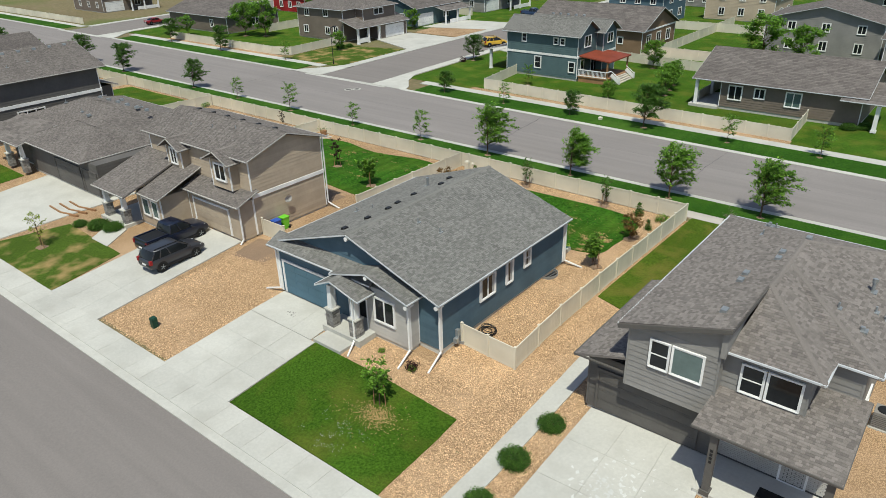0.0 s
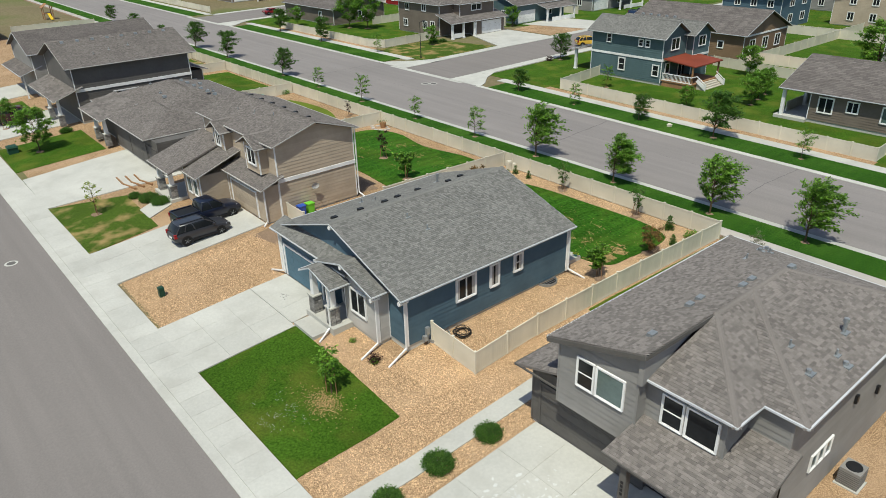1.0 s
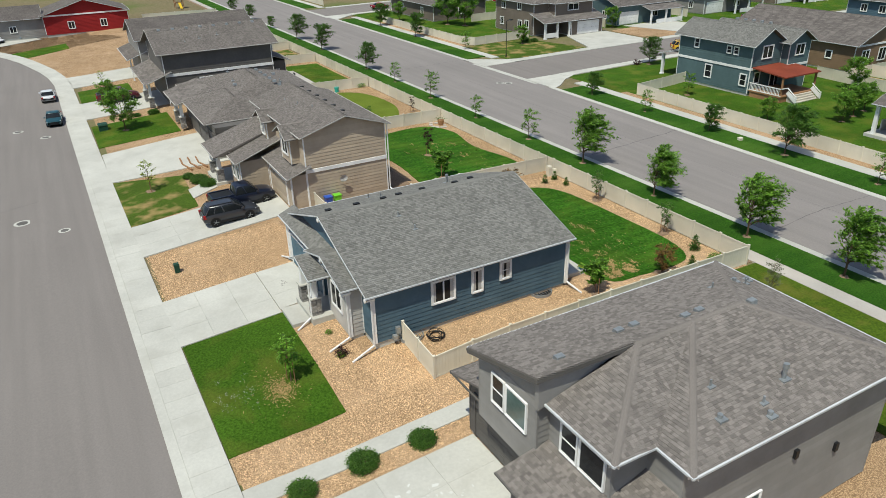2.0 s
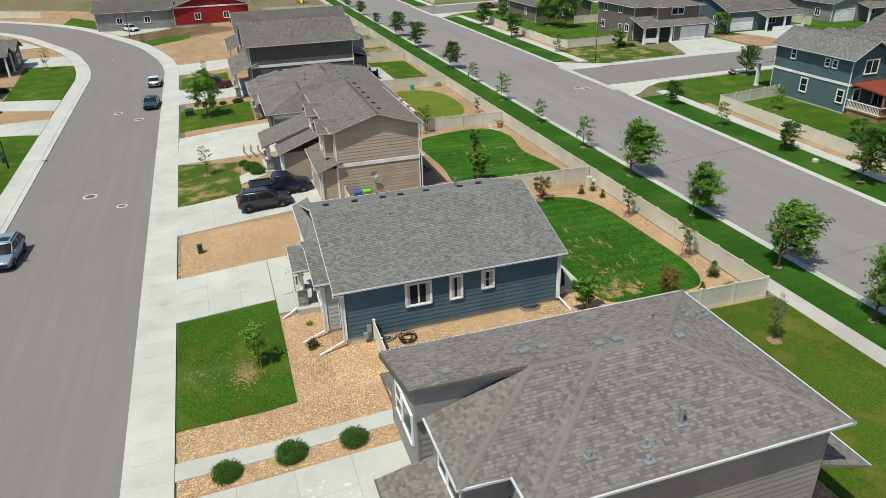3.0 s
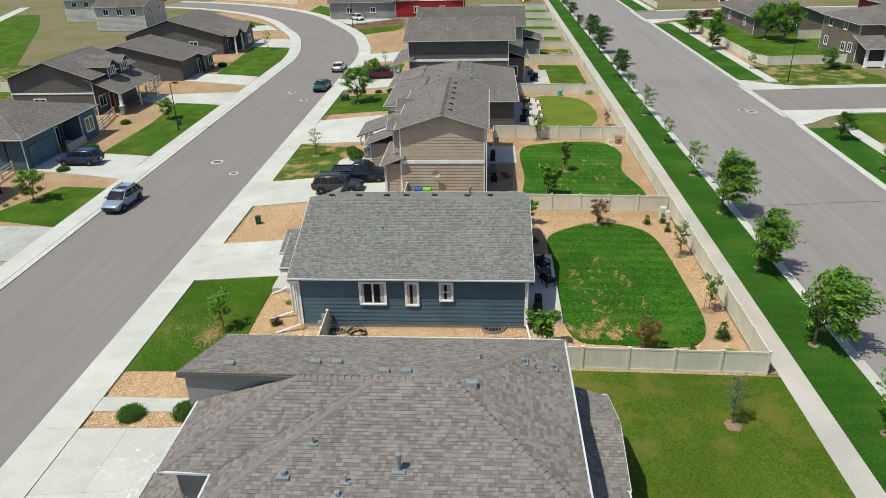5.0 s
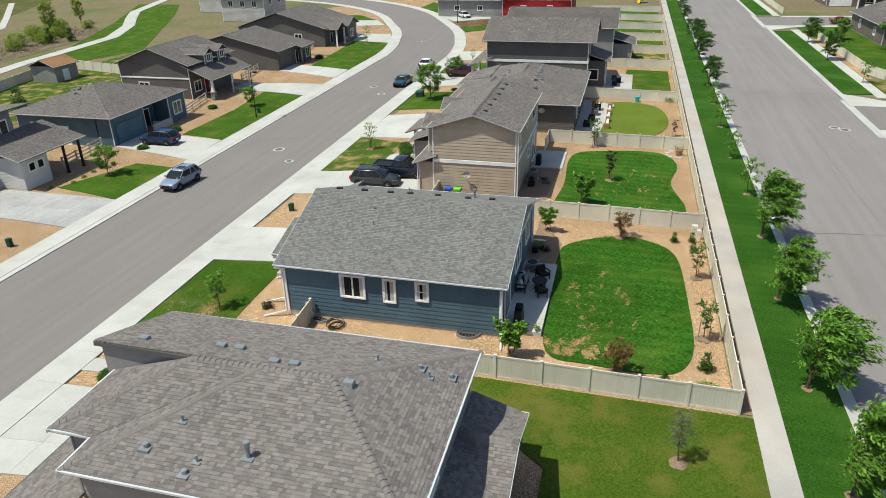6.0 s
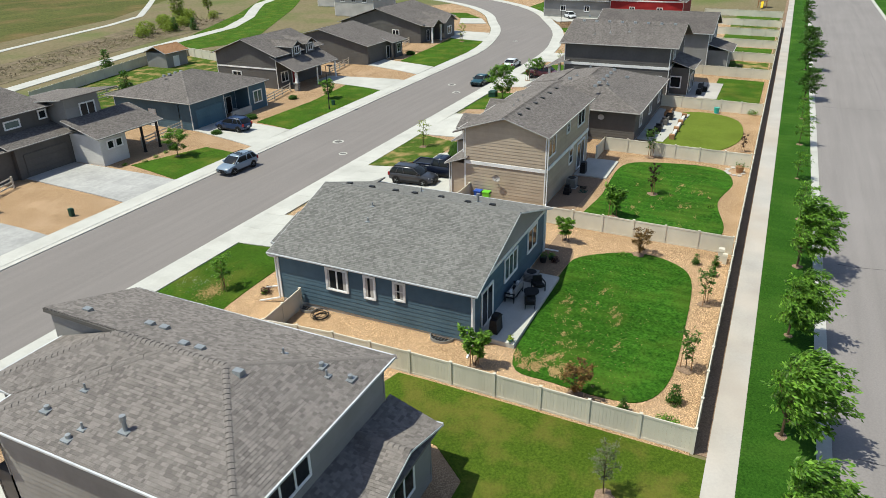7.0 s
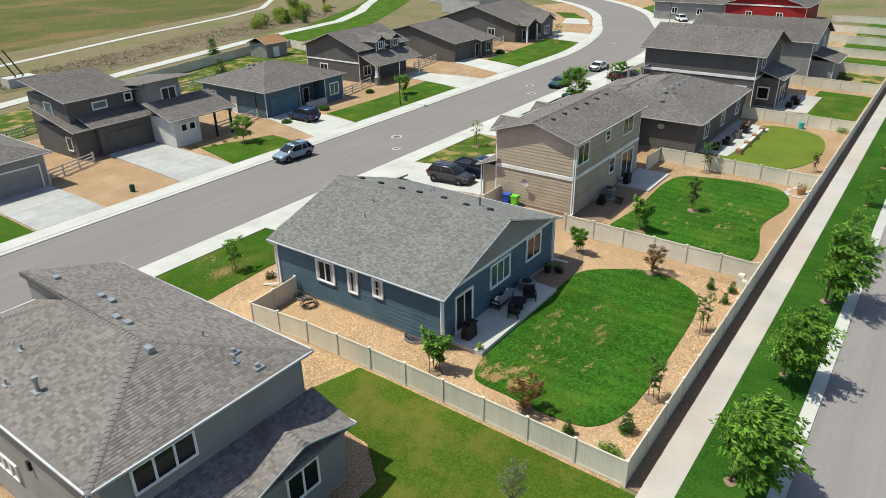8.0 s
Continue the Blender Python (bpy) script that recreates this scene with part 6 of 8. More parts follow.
def dark_ranch():
    hs = home("dark gray single-storey house with weathered hip roof and triple garage", -72, 33)
    hs["edge"] = "gray"
    d = M["graydk"]
    wall_block(hs, -82.0, -64.2, 28, 39.3, 1.05, 4.2, d, trim=d)
    wall_block(hs, -74.5, -60.5, 25.4, 33, 0.95, 4.0, d, trim=d)
    hip_roof(hs, -82.6, -63.6, 25.5, 39.9, 4.2, 6.5, RB, True)
    hip_roof(hs, -75.2, -61.9, 24.6, 33.5, 4.12, 5.55, RB, True)
    garage_door(hs, "S", 25.37, -68.8, -64.0, 0.95, 3.1, d, d), garage_door(hs, "S", 25.37, -63.4, -60.9, 0.95, 3.1, d, d)
    win_row(hs, "N", 39.3, -82, -64.5, 2.0, 3.5, 3)
    for x in (-74.0, -77.5):
        post(hs, x, 24.4, 0.9, 4.0, stone=True)
    wall_block(hs, -80, -75, 26, 28.5, 0.9, 4, d, skip="N", trim=d)
    shed_roof(hs, -81, -73, 23.7, 28, 3.9, 5.1, "S", RB)
    vents(hs, [(-66.5 - k * 1.9, 34.2, 6.15) for k in range(6)] + [(-75, 36, 5.6), (-70.5, 30.2, 5.9), (-66.3, 29.3, 5.2)])
    vents(hs, [(-72.5, 30.5, 5.9), (-77, 31, 6.1), (-69, 35, 5.9)], "pipe")
    return hs


def white_band_house():
    hs = home("two-storey charcoal house with a white band and rear sliding door", -92, 32)
    hs["edge"] = "gray"
    d = M["graydk"]
    wall_block(hs, -99, -86.3, 25.0, 39.2, 1.0, 7.4, d, "y", 9.5)
    gable_roof(hs, -99.6, -85.75, 24.3, 40.2, 7.4, 9.75, "y", RB, True)
    part("band", boxes((-86.32, -86.2, 25.0, 39.3, 4.5, 4.85), (-99, -86.3, 39.2, 39.3, 4.5, 4.85)), M["white"], hs)
    window(hs, "E", -86.26, 29.3, 32.2, 3.3, 3.95, 3)
    wall_block(hs, -95, -88.5, 39.2, 41.6, 1.0, 4.5, d, skip="S")
    shed_roof(hs, -95.5, -88.0, 39.2, 42.3, 4.5, 5.5, "N", RB)
    window(hs, "N", 41.63, -92.5, -90.0, 1.1, 3.3, 2), win_row(hs, "N", 39.2, -92, -87, 5.5, 6.8, 1, 1.8), window(hs, "E", -86.26, 36.9, 38.3, 2.0, 3.6, 2)
    window(hs, "E", -88.47, 39.3, 40.6, 1.9, 3.3, 1)
    shed_roof(hs, -99, -85.9, 22.2, 25.8, 3.9, 5.2, "S", RB)
    for x in (-86.6, -91.5):
        post(hs, x, 22.8, 0.8, 3.9, stone=True)
    garage_door(hs, "S", 25.55, -97.8, -93, 0.95, 3.1, d), front_door(hs, "S", 25.55, -90, -89, 1.0, 3.1, M["dark"])
    win_row(hs, "S", 25.6, -99, -87, 5.6, 6.9, 3)
    vents(hs, [(-92.0, 26 + k * 1.8, 9.6) for k in range(8)]), vents(hs, [(-89, 30.5, 8.5), (-89.5, 33, 8.7), (-88.5, 28.5, 8.3)], "pipe")
    return hs


def far_gray_house():
    hs = home("gray two-storey house with a weathered gable roof", -112, 33)
    g = M["gray"]
    wall_block(hs, -118, -105.5, 24.5, 42.0, 1.0, 6.6, g, "y", 8.7)
    gable_roof(hs, -118.6, -104.9, 24.0, 42.6, 6.6, 9.0, "y", RF)
    wall_block(hs, -113, -106.5, 42, 45, 1.0, 4.0, g, skip="S")
    shed_roof(hs, -113.5, -106, 42, 45.7, 4.0, 5.0, "N", RF)
    win_row(hs, "N", 42.0, -117, -106, 5.0, 6.2, 2), win_row(hs, "E", -105.5, 28, 38, 4.8, 6.0, 2)
    shed_roof(hs, -118, -105.5, 22.5, 25.6, 3.9, 5, "S", RF)
    post(hs, -106, 23, 0.7, 3.9), garage_door(hs, "S", 25.45, -117, -112, 0.9, 3.0, g)
    return hs


def red_house():
    hs = home("barn red house with white trim and gray garage", -172, 22)
    wall_block(hs, -181, -167, 13, 30, 0.6, 4.6, M["red"], "x", 7.2)
    gable_roof(hs, -181.6, -166.4, 12.4, 30.6, 4.5, 7.4, "x", RF)
    wall_block(hs, -178, -168, -4, 13, 0.4, 4.2, M["gray"], "y", 6.2)
    gable_roof(hs, -178.6, -167.4, -4.6, 13, 4.1, 6.4, "y", RF)
    win_row(hs, "E", -167, 15, 28, 1.6, 3.0, 2), win_row(hs, "E", -168, -2, 10, 1.6, 2.8, 2)
    part("band", boxes((-167, -166.9, 13, 30, 4.3, 4.6)), M["white"], hs)
    return hs


def tower_house():
    hs = home("gray two-storey house with a tower, double garage and pale porch", -36, -20)
    hs["edge"] = "gray"
    g, d, r = M["gray"], M["graydk"], RB
    wall_block(hs, -37.5, -29.8, -26, -17.6, -0.1, 6.2, d, trim=d)
    shed_roof(hs, -38, -29.3, -26.5, -17.0, 6.1, 7.6, "N", r, True)
    wall_block(hs, -37.9, -31.5, -17.6, -15.4, -0.1, 3.4, d, skip="S", trim=d)
    shed_roof(hs, -38.4, -30.6, -18.2, -14.8, 3.4, 4.4, "N", r, True)
    wall_block(hs, -31.4, -29.2, -24, -16.0, -0.1, 3.2, d, trim=d)
    shed_roof(hs, -31.7, -28.7, -24.6, -15.4, 3.2, 5.0, "N", r, True)
    wall_block(hs, -42.3, -38.0, -24, -15.3, -0.1, 5.7, g, trim=g)
    bm = bmesh.new()
    v = [bm.verts.new((x, y, z)) for x in (-42.3, -38.0) for y, z in ((-24, 5.7), (-15.3, 5.7), (-15.3, 6.75))]
    bm.faces.new(v[2::-1]), bm.faces.new(v[3:])
    for i in range(3):
        bm.faces.new((v[i], v[(i + 1) % 3], v[3 + (i + 1) % 3], v[3 + i]))
    part("wall", bm, g, hs)
    shed_roof(hs, -44.6, -37.2, -24.6, -14.6, 5.75, 6.95, "S", r, True)
    wall_block(hs, -41.2, -37.9, -15.3, -11.0, -0.1, 3.2, M["pale"], skip="S", trim=M["pale"])
    shed_roof(hs, -46.2, -37.2, -15.4, -10.3, 3.2, 4.7, "N", r, True)
    post(hs, -45.6, -10.9, -0.1, 3.2, 0.2, M["dark"]), post(hs, -43.4, -10.9, -0.1, 3.2, 0.2, M["dark"])
    garage_door(hs, "N", -15.37, -37.3, -32.4, -0.05, 2.3, d, d)
    front_door(hs, "N", -15.27, -43.2, -42.5, 0.0, 2.1, M["dark"])
    for x in (-40.6, -39.5):
        window(hs, "N", -10.97, x, x + 0.75, 1.7, 2.5, 1)
    window(hs, "N", -15.27, -41.6, -39.8, 4.5, 5.9, 2), window(hs, "E", -29.77, -22.5, -21, 3.8, 5.5, 1, M["blind"])
    window(hs, "N", -17.57, -34.2, -32.6, 4.7, 5.4, 1, M["blind"]), window(hs, "N", -17.57, -37.3, -36.5, 4.9, 5.7, 1)
    window(hs, "E", -29.17, -18, -17, 0.9, 2.3, 1)
    return hs


def blue_ranch():
    hs = home("slate blue single-storey house with hip roof across the street", -59, -18)
    hs["edge"] = "gray"
    b = M["blue"]
    wall_block(hs, -66, -52.2, -25, -14.0, 0.0, 3.5, b)
    wall_block(hs, -58.2, -52.2, -14.0, -12.1, 0.0, 3.5, b, skip="S")
    wall_block(hs, -66, -62.5, -14, -11.6, 0.0, 3.5, b, skip="S")
    hip_roof(hs, -66.7, -51.5, -25.7, -11.3, 3.5, 5.7, RB, True)
    garage_door(hs, "N", -12.07, -57.7, -53.0, 0.0, 2.3, M["bluedoor"], b)
    front_door(hs, "E", -52.17, -19, -18, 0.0, 2.1, M["white"])
    front_door(hs, "N", -13.97, -61.5, -60.5, 0.0, 2.1, M["dark"])
    window(hs, "N", -11.57, -65, -63.4, 1.0, 2.5, 2, M["blind"]), window(hs, "E", -52.17, -23, -22.2, 1.2, 2.4, 1)
    part("low_wall", boxes((-62.3, -58.6, -11.5, -11.2, -0.1, 0.9), (-60.2, -59.9, -12.4, -11.5, -0.1, 0.9)), M["greige"], hs)
    vents(hs, [(-56 - k * 1.0, -19.5, 5.5) for k in range(4)])
    return hs


def dormer_house():
    hs = home("dark gray two-storey house with dormers and a red door", -80, -21)
    hs["edge"] = "gray"
    d = M["graydk"]
    wall_block(hs, -86.5, -75, -28, -16.5, 0.0, 5.0, d, "x", 7.0)
    gable_roof(hs, -87.1, -74.4, -28.6, -15.9, 4.9, 7.2, "x", RB, True)
    shed_roof(hs, -86, -74.6, -17.2, -12.6, 2.9, 4.9, "N", RB, True)
    for x in (-82.8, -79.2):
        wall_block(hs, x - 1, x + 1, -19, -15.6, 4.4, 5.9, d, base=False, skip="S")
        gable_roof(hs, x - 1.4, x + 1.4, -21.5, -15.2, 5.85, 6.7, "y", RB)
        window(hs, "N", -15.57, x - 0.5, x + 0.5, 4.75, 5.75, 2)
    for x in (-85.6, -80.5, -75.1):
        post(hs, x, -13.0, -0.1, 2.9, stone=x > -80)
    front_door(hs, "N", -16.47, -79.6, -78.6, 0.1, 2.2, M["red"]), win_row(hs, "N", -16.5, -78, -75.5, 0.9, 2.3, 1, 1.6)
    window(hs, "E", -74.97, -25, -23.4, 0.8, 2.2, 2)
    part("band", boxes((-75, -74.9, -28, -16.5, 2.85, 3.05)), M["white"], hs)
    return hs


def low_dark_houses():
    d = M["graydk"]
    hs = home("dark gray single-storey house with garage under a broad gable", -101, -22)
    hs["edge"] = "gray"
    wall_block(hs, -107.0, -96.3, -32.5, -13.3, 0.0, 3.3, d, "x", 5.55, -23.0, trim=d)
    gable_roof(hs, -107.6, -95.8, -33.2, -12.8, 3.3, 5.8, "x", RB, True, ridge=-23.0)
    garage_door(hs, "N", -13.27, -101.6, -96.9, 0, 2.3, d, d)
    front_door(hs, "N", -13.27, -103.9, -103.0, 0.1, 2.2, M["dark"])
    wall_block(hs, -107.0, -104.4, -13.3, -12.2, 0.0, 3.0, d, skip="S", trim=d)
    shed_roof(hs, -107.5, -102.3, -13.6, -11.4, 3.0, 3.7, "N", RB, True)
    window(hs, "N", -12.17, -106.4, -105.0, 0.9, 2.4, 2), post(hs, -102.6, -11.8, -0.1, 3.0, 0.3, d)
    window(hs, "E", -96.27, -28, -27.2, 1.4, 2.5, 1)
    vents(hs, [(-99 - k * 1.6, -24.2, 5.45) for k in range(5)])
    hs = home("dark gray single-storey house with gabled porch on white posts", -128, -24)
    hs["edge"] = "gray"
    wall_block(hs, -136, -120.2, -34, -15.0, 0.0, 3.6, d, "x", 6.3, -25.0, trim=d)
    gable_roof(hs, -136.6, -119.6, -34.6, -14.4, 3.6, 6.6, "x", RB, True, ridge=-25.0)
    wall_block(hs, -131.5, -126.5, -15.0, -12.6, 0.0, 3.4, d, "y", 4.6, skip="S", trim=d)
    gable_roof(hs, -132.1, -125.9, -19.5, -12.0, 3.4, 4.9, "y", RB)
    gable_roof(hs, -125.6, -120.8, -18.5, -12.3, 3.3, 4.5, "y", RB)
    for x in (-125.2, -121.2):
        post(hs, x, -12.8, -0.1, 3.25, 0.28)
    garage_door(hs, "N", -14.97, -135.6, -131.9, 0, 2.3, d, d)
    win_row(hs, "N", -12.6, -131, -127, 0.9, 2.4, 1, 1.8), window(hs, "E", -120.17, -21.5, -20, 1.0, 2.4, 2), front_door(hs, "N", -14.97, -124, -123, 0.1, 2.2, M["dark"])
    vents(hs, [(-122.5 - k * 1.6, -26.0, 6.2) for k in range(6)])
    for x, y, w in ((-160, -52, 12), (-178, -70, 12)):
        hs = home("pale gray house beyond the bend", x, y)
        wall_block(hs, x - 6, x + 6, y - 6, y + 6, 0, 5.6, M["greige"], "y", 7.8)
        gable_roof(hs, x - 6.6, x + 6.6, y - 6.6, y + 6.6, 5.5, 8, "y", RF)
        win_row(hs, "N", y + 6, x - 5, x + 5, 3.8, 5, 2), win_row(hs, "E", x + 6, y - 5, y + 5, 3.6, 5, 3)


def corner_garage_house():
    hs = home("gray single-storey house with white garage trim across the street", -19, -19)
    g = M["gray"]
    wall_block(hs, -23.3, -10, -26, -13.5, -0.1, 3.4, g), wall_block(hs, -23.3, -16.6, -13.5, -10.9, -0.1, 3.4, g, skip="S")
    hip_roof(hs, -24, -9.4, -26.6, -10.3, 3.4, 5.6, RB, True)
    garage_door(hs, "N", -10.87, -22.6, -17.6, -0.1, 2.3, g)
    return hs


def teal_house():
    hs = home("teal two-storey house with white trim and rust-roofed deck", -54, 95)
    t = M["teal"]
    wall_block(hs, -60.3, -48.3, 89.5, 95.0, 1.0, 6.9, t, "x", 8.7, 92.1)
    gable_roof(hs, -60.9, -47.7, 88.9, 95.5, 6.9, 8.9, "x", M["roof_gray"], ridge=92.1)
    wall_block(hs, -59.5, -47.2, 95.0, 99.0, 1.0, 6.9, t, "x", 8.2, skip="S")
    gable_roof(hs, -60.0, -46.6, 94.2, 99.5, 6.9, 8.45, "x", M["roof_gray"])
    window(hs, "E", -47.17, 96.2, 97.8, 5.3, 6.6, 2)
    part("band", boxes((-60.3, -48.3, 89.4, 89.46, 3.9, 4.2), (-48.26, -48.2, 89.5, 95.0, 3.9, 4.2), (-47.16, -47.1, 95.0, 99.0, 3.9, 4.2)), M["white"], hs)
    for a, z, w, hh in ((-57.6, 5.6, 0.7, 1.1), (-52.2, 5.6, 0.65, 0.85), (-51.1, 5.6, 0.65, 0.85), (-55.3, 2.0, 1.0, 1.6), (-49.6, 1.9, 0.9, 1.4)):
        window(hs, "S", 89.46, a, a + w, z, z + hh, 1, rail=True)
    window(hs, "E", -48.27, 91.3, 93.1, 5.2, 6.7, 2), window(hs, "E", -48.27, 90.4, 91.3, 2.2, 3.5, 1), window(hs, "E", -48.27, 93.5, 95.3, 1.4, 3.4, 2)
    shed_roof(hs, -64.5, -60.3, 90, 97, 3.7, 4.7, "W", RF)
    post(hs, -64, 90.5, 0.6, 3.6, 0.35), post(hs, -64, 96, 0.6, 3.6, 0.35)
    dk = part("deck", boxes((-48.2, -43.6, 89.6, 96.5, 1.35, 1.5), (-48.1, -43.7, 89.7, 96.4, 0.6, 1.35)), M["wood"], hs, "brown timber deck")
    for i in range(4):
        part("step", boxes((-43.6, -43.6 + 0.3 * (4 - i), 91, 95.5, 0.6 + i * 0.2, 0.8 + i * 0.2)), M["woodrail"], dk)
    bm = bmesh.new()
    slab(bm, [(-48.3, 89.8, 4.3), (-43.4, 89.8, 3.85), (-43.4, 96.6, 3.85), (-48.3, 96.6, 4.3)], 0.15)
    part("awning", bm, M["redroof"], dk, "rust red metal deck roof")
    for y in (90, 96.3):
        part("post", boxes((-43.9, -43.7, y - 0.1, y + 0.1, 1.5, 3.8)), M["wood"], dk)
    for k in range(22):
        part("baluster", boxes((-48.1 + k * 0.2, -48.05 + k * 0.2, 89.65, 89.7, 1.5, 2.35)), M["white"], dk)
    part("handrail", boxes((-48.2, -43.6, 89.62, 89.73, 2.35, 2.45), (-48.2, -43.6, 89.62, 89.73, 1.52, 1.6), (-43.7, -43.6, 89.6, 90.9, 2.35, 2.45)), M["white"], dk)
    for y in (90.9, 95.6):
        bm = bmesh.new()
        beam(bm, (-43.6, y, 2.4), (-42.3, y, 1.5), 0.08, 0.1), beam(bm, (-43.6, y, 1.9), (-42.3, y, 1.0), 0.08, 0.5), box(bm, -42.35, -42.2, y - 0.07, y + 0.07, 0.6, 1.6)
        part("stair_rail", bm, M["white"], dk)
    vents(hs, [(-50.5 - k * 1.3, 94.8, 9.0) for k in range(5)])
    return hs


def taupe_ranch():
    hs = home("taupe single-storey house with a white-posted corner porch", -20, 94)
    t = M["taupe"]
    wall_block(hs, -26.8, -11.5, 86.3, 99, 1.0, 4.1, t, "x", 6.6)
    gable_roof(hs, -30.2, -10.9, 85.6, 99.6, 4.1, 6.9, "x", RF, False)
    for x, y in ((-29.7, 86.2), (-29.7, 92)):
        post(hs, x, y, 0.6, 4.0, 0.35)
    for a, w, z in ((-25.8, 1.5, 2.0), (-22.8, 1.1, 2.5), (-19.3, 1.6, 2.0)):
        window(hs, "S", 86.27, a, a + w, z, 3.6, 2, M["blind"] if a > -20 else None)
    part("porch_slab", boxes((-30.4, -26.8, 85.8, 93, 0.5, 0.95)), M["concrete"], hs)
    wall_block(hs, -14.5, -11.5, 99, 104, 1, 4, t), shed_roof(hs, -13.5, -9, 84.8, 91, 3.8, 4.9, "S", RB)
    post(hs, -9.8, 85.4, 0.7, 3.8, 0.4)
    return hs


def brown_house():
    hs = home("brown single-storey house with a wide end gable", -56, 120)
    b = M["brown"]
    wall_block(hs, -70, -48.5, 111.5, 125, 1.0, 4.6, b, "x", 7.4)
    gable_roof(hs, -70.6, -47.9, 110.9, 125.6, 4.6, 7.7, "x", RF, False)
    part("band", boxes((-48.5, -48.4, 111.5, 125, 4.3, 4.55)), M["white"], hs)
    win_row(hs, "E", -48.5, 112, 124, 2.0, 3.7, 3, 1.6), win_row(hs, "S", 111.5, -69, -49, 2.4, 3.4, 3, 0.9, 1)
    return hs


def porch_corner_house():
    hs = home("taupe two-storey corner house with white pillared porch", -106, 100)
    t = M["taupe"]
    wall_block(hs, -114.5, -101.5, 94.5, 107, 0.9, 6.7, t), hip_roof(hs, -115.1, -100.9, 93.9, 107.6, 6.6, 8.6, RB)
    wall_block(hs, -101.5, -97.5, 100.5, 108, 0.9, 3.6, t, skip="W")
    shed_roof(hs, -101.6, -96.8, 93.6, 108.6, 3.6, 5.0, "E", RB)
    wall_block(hs, -101.5, -99.5, 98, 107, 4, 6.7, t, base=False, skip="W")
    hip_roof(hs, -103, -98.9, 97.4, 107.6, 6.6, 7.6, RB)
    window(hs, "E", -99.47, 101, 103.5, 5.2, 6.3, 2)
    garage_door(hs, "E", -97.47, 102, 107, 0.9, 3.1, M["white"])
    for y in (94.2, 97, 99.8):
        post(hs, -97.3, y, 0.7, 3.6, 0.35)
    part("railing", boxes((-97.4, -97.2, 94.2, 97, 0.9, 1.7)), M["white"], hs)
    for a, z in ((-112.8, 1.9), (-106.5, 1.9), (-104.2, 2.1), (-112.2, 5.0), (-106.8, 5.2)):
        window(hs, "S", 94.47, a, a + 1.2, z, z + 1.3, 2)
    return hs


def side_house(label, x0, x1, y0, y1, ze, zr, m, axis, garage=None, r=None):
    hs = home(label, (x0 + x1) / 2, (y0 + y1) / 2)
    z0 = h((x0 + x1) / 2, (y0 + y1) / 2) + 0.15
    wall_block(hs, x0, x1, y0, y1, z0, ze, M[m], axis, zr - 0.2)
    gable_roof(hs, x0 - 0.6, x1 + 0.6, y0 - 0.6, y1 + 0.6, ze - 0.05, zr, axis, r or RF, False)
    n = 2 if ze < 5 else 3
    rows = ((z0 + 1.0, z0 + 2.4),) if ze < 5 else ((z0 + 1.0, z0 + 2.4), (z0 + 3.9, z0 + 5.1))
    for za, zb in rows:
        win_row(hs, "S", y0, x0 + 1.5, x1 - 0.5, za, zb, n, 1.1), win_row(hs, "E", x1, y0 + (6 if garage else 1.5), y1 - 0.5, za, zb, 1 if garage else n - 1, 1.6)
    if garage:
        garage_door(hs, "E", x1 + 0.03, y0 + 0.8, y0 + 5.6, z0, z0 + 2.3, M["white"])
        shed_roof(hs, x1 - 0.2, x1 + 3.4, y0 + 6, y1 + 0.4, z0 + 2.7, z0 + 3.6, "E", r or RB)
        for y in (y0 + 6.4, (y0 + y1) / 2 + 3, y1):
            post(hs, x1 + 3.1, y, z0 - 0.3, z0 + 2.7, 0.3)
        part("railing", boxes((x1 + 3.0, x1 + 3.15, y0 + 8, y1, z0, z0 + 0.8)), M["white"], hs)
    return hs


blue_house(), gray_house(), tan_house(), dark_ranch(), white_band_house(), far_gray_house(), red_house(), tower_house(), blue_ranch(), dormer_house(), low_dark_houses(), corner_garage_house()
teal_house(), taupe_ranch(), brown_house(), porch_corner_house()
side_house("blue-gray single-storey house with white garage and porch", -116, -101, 115, 130, 4.6, 7.4, "teal", "y", True)
side_house("gray single-storey house with a front porch", -116, -101, 140, 155, 4.6, 7.2, "gray", "x", True)
side_house("taupe single-storey house with end gable and white trim", -152, -130.5, 88.5, 102, 4.1, 6.6, "taupe", "x")
side_house("barn red house beyond the corner house", -152, -140, 118, 130, 5, 7.5, "red", "x")
side_house("taupe house with white porch beyond a side street", -206, -190, 92, 106, 5.6, 7.6, "taupe", "x", True)
side_house("gray house with white window trim beyond the road", -33, -16, 124, 138, 6.4, 8.6, "gray", "y")
side_house("gray two-storey house behind a ranch house", -14, 2, 112, 128, 6.4, 8.4, "gray", "x")
side_house("blue two-storey house far behind the deck house", -70, -58, 142, 154, 6.8, 9.0, "blue", "x")
side_house("tan two-storey house far behind", -54, -40, 155, 168, 6.4, 8.4, "tan", "y")
side_house("gray two-storey house far along the side street", -70, -58, 172, 186, 6.8, 9.0, "gray", "x")
side_house("taupe house far along the side street", -116, -102, 165, 180, 4.6, 7.4, "taupe", "y", True)
side_house("gray house far beyond the road", -30, -14, 160, 175, 6.4, 8.4, "gray", "x")


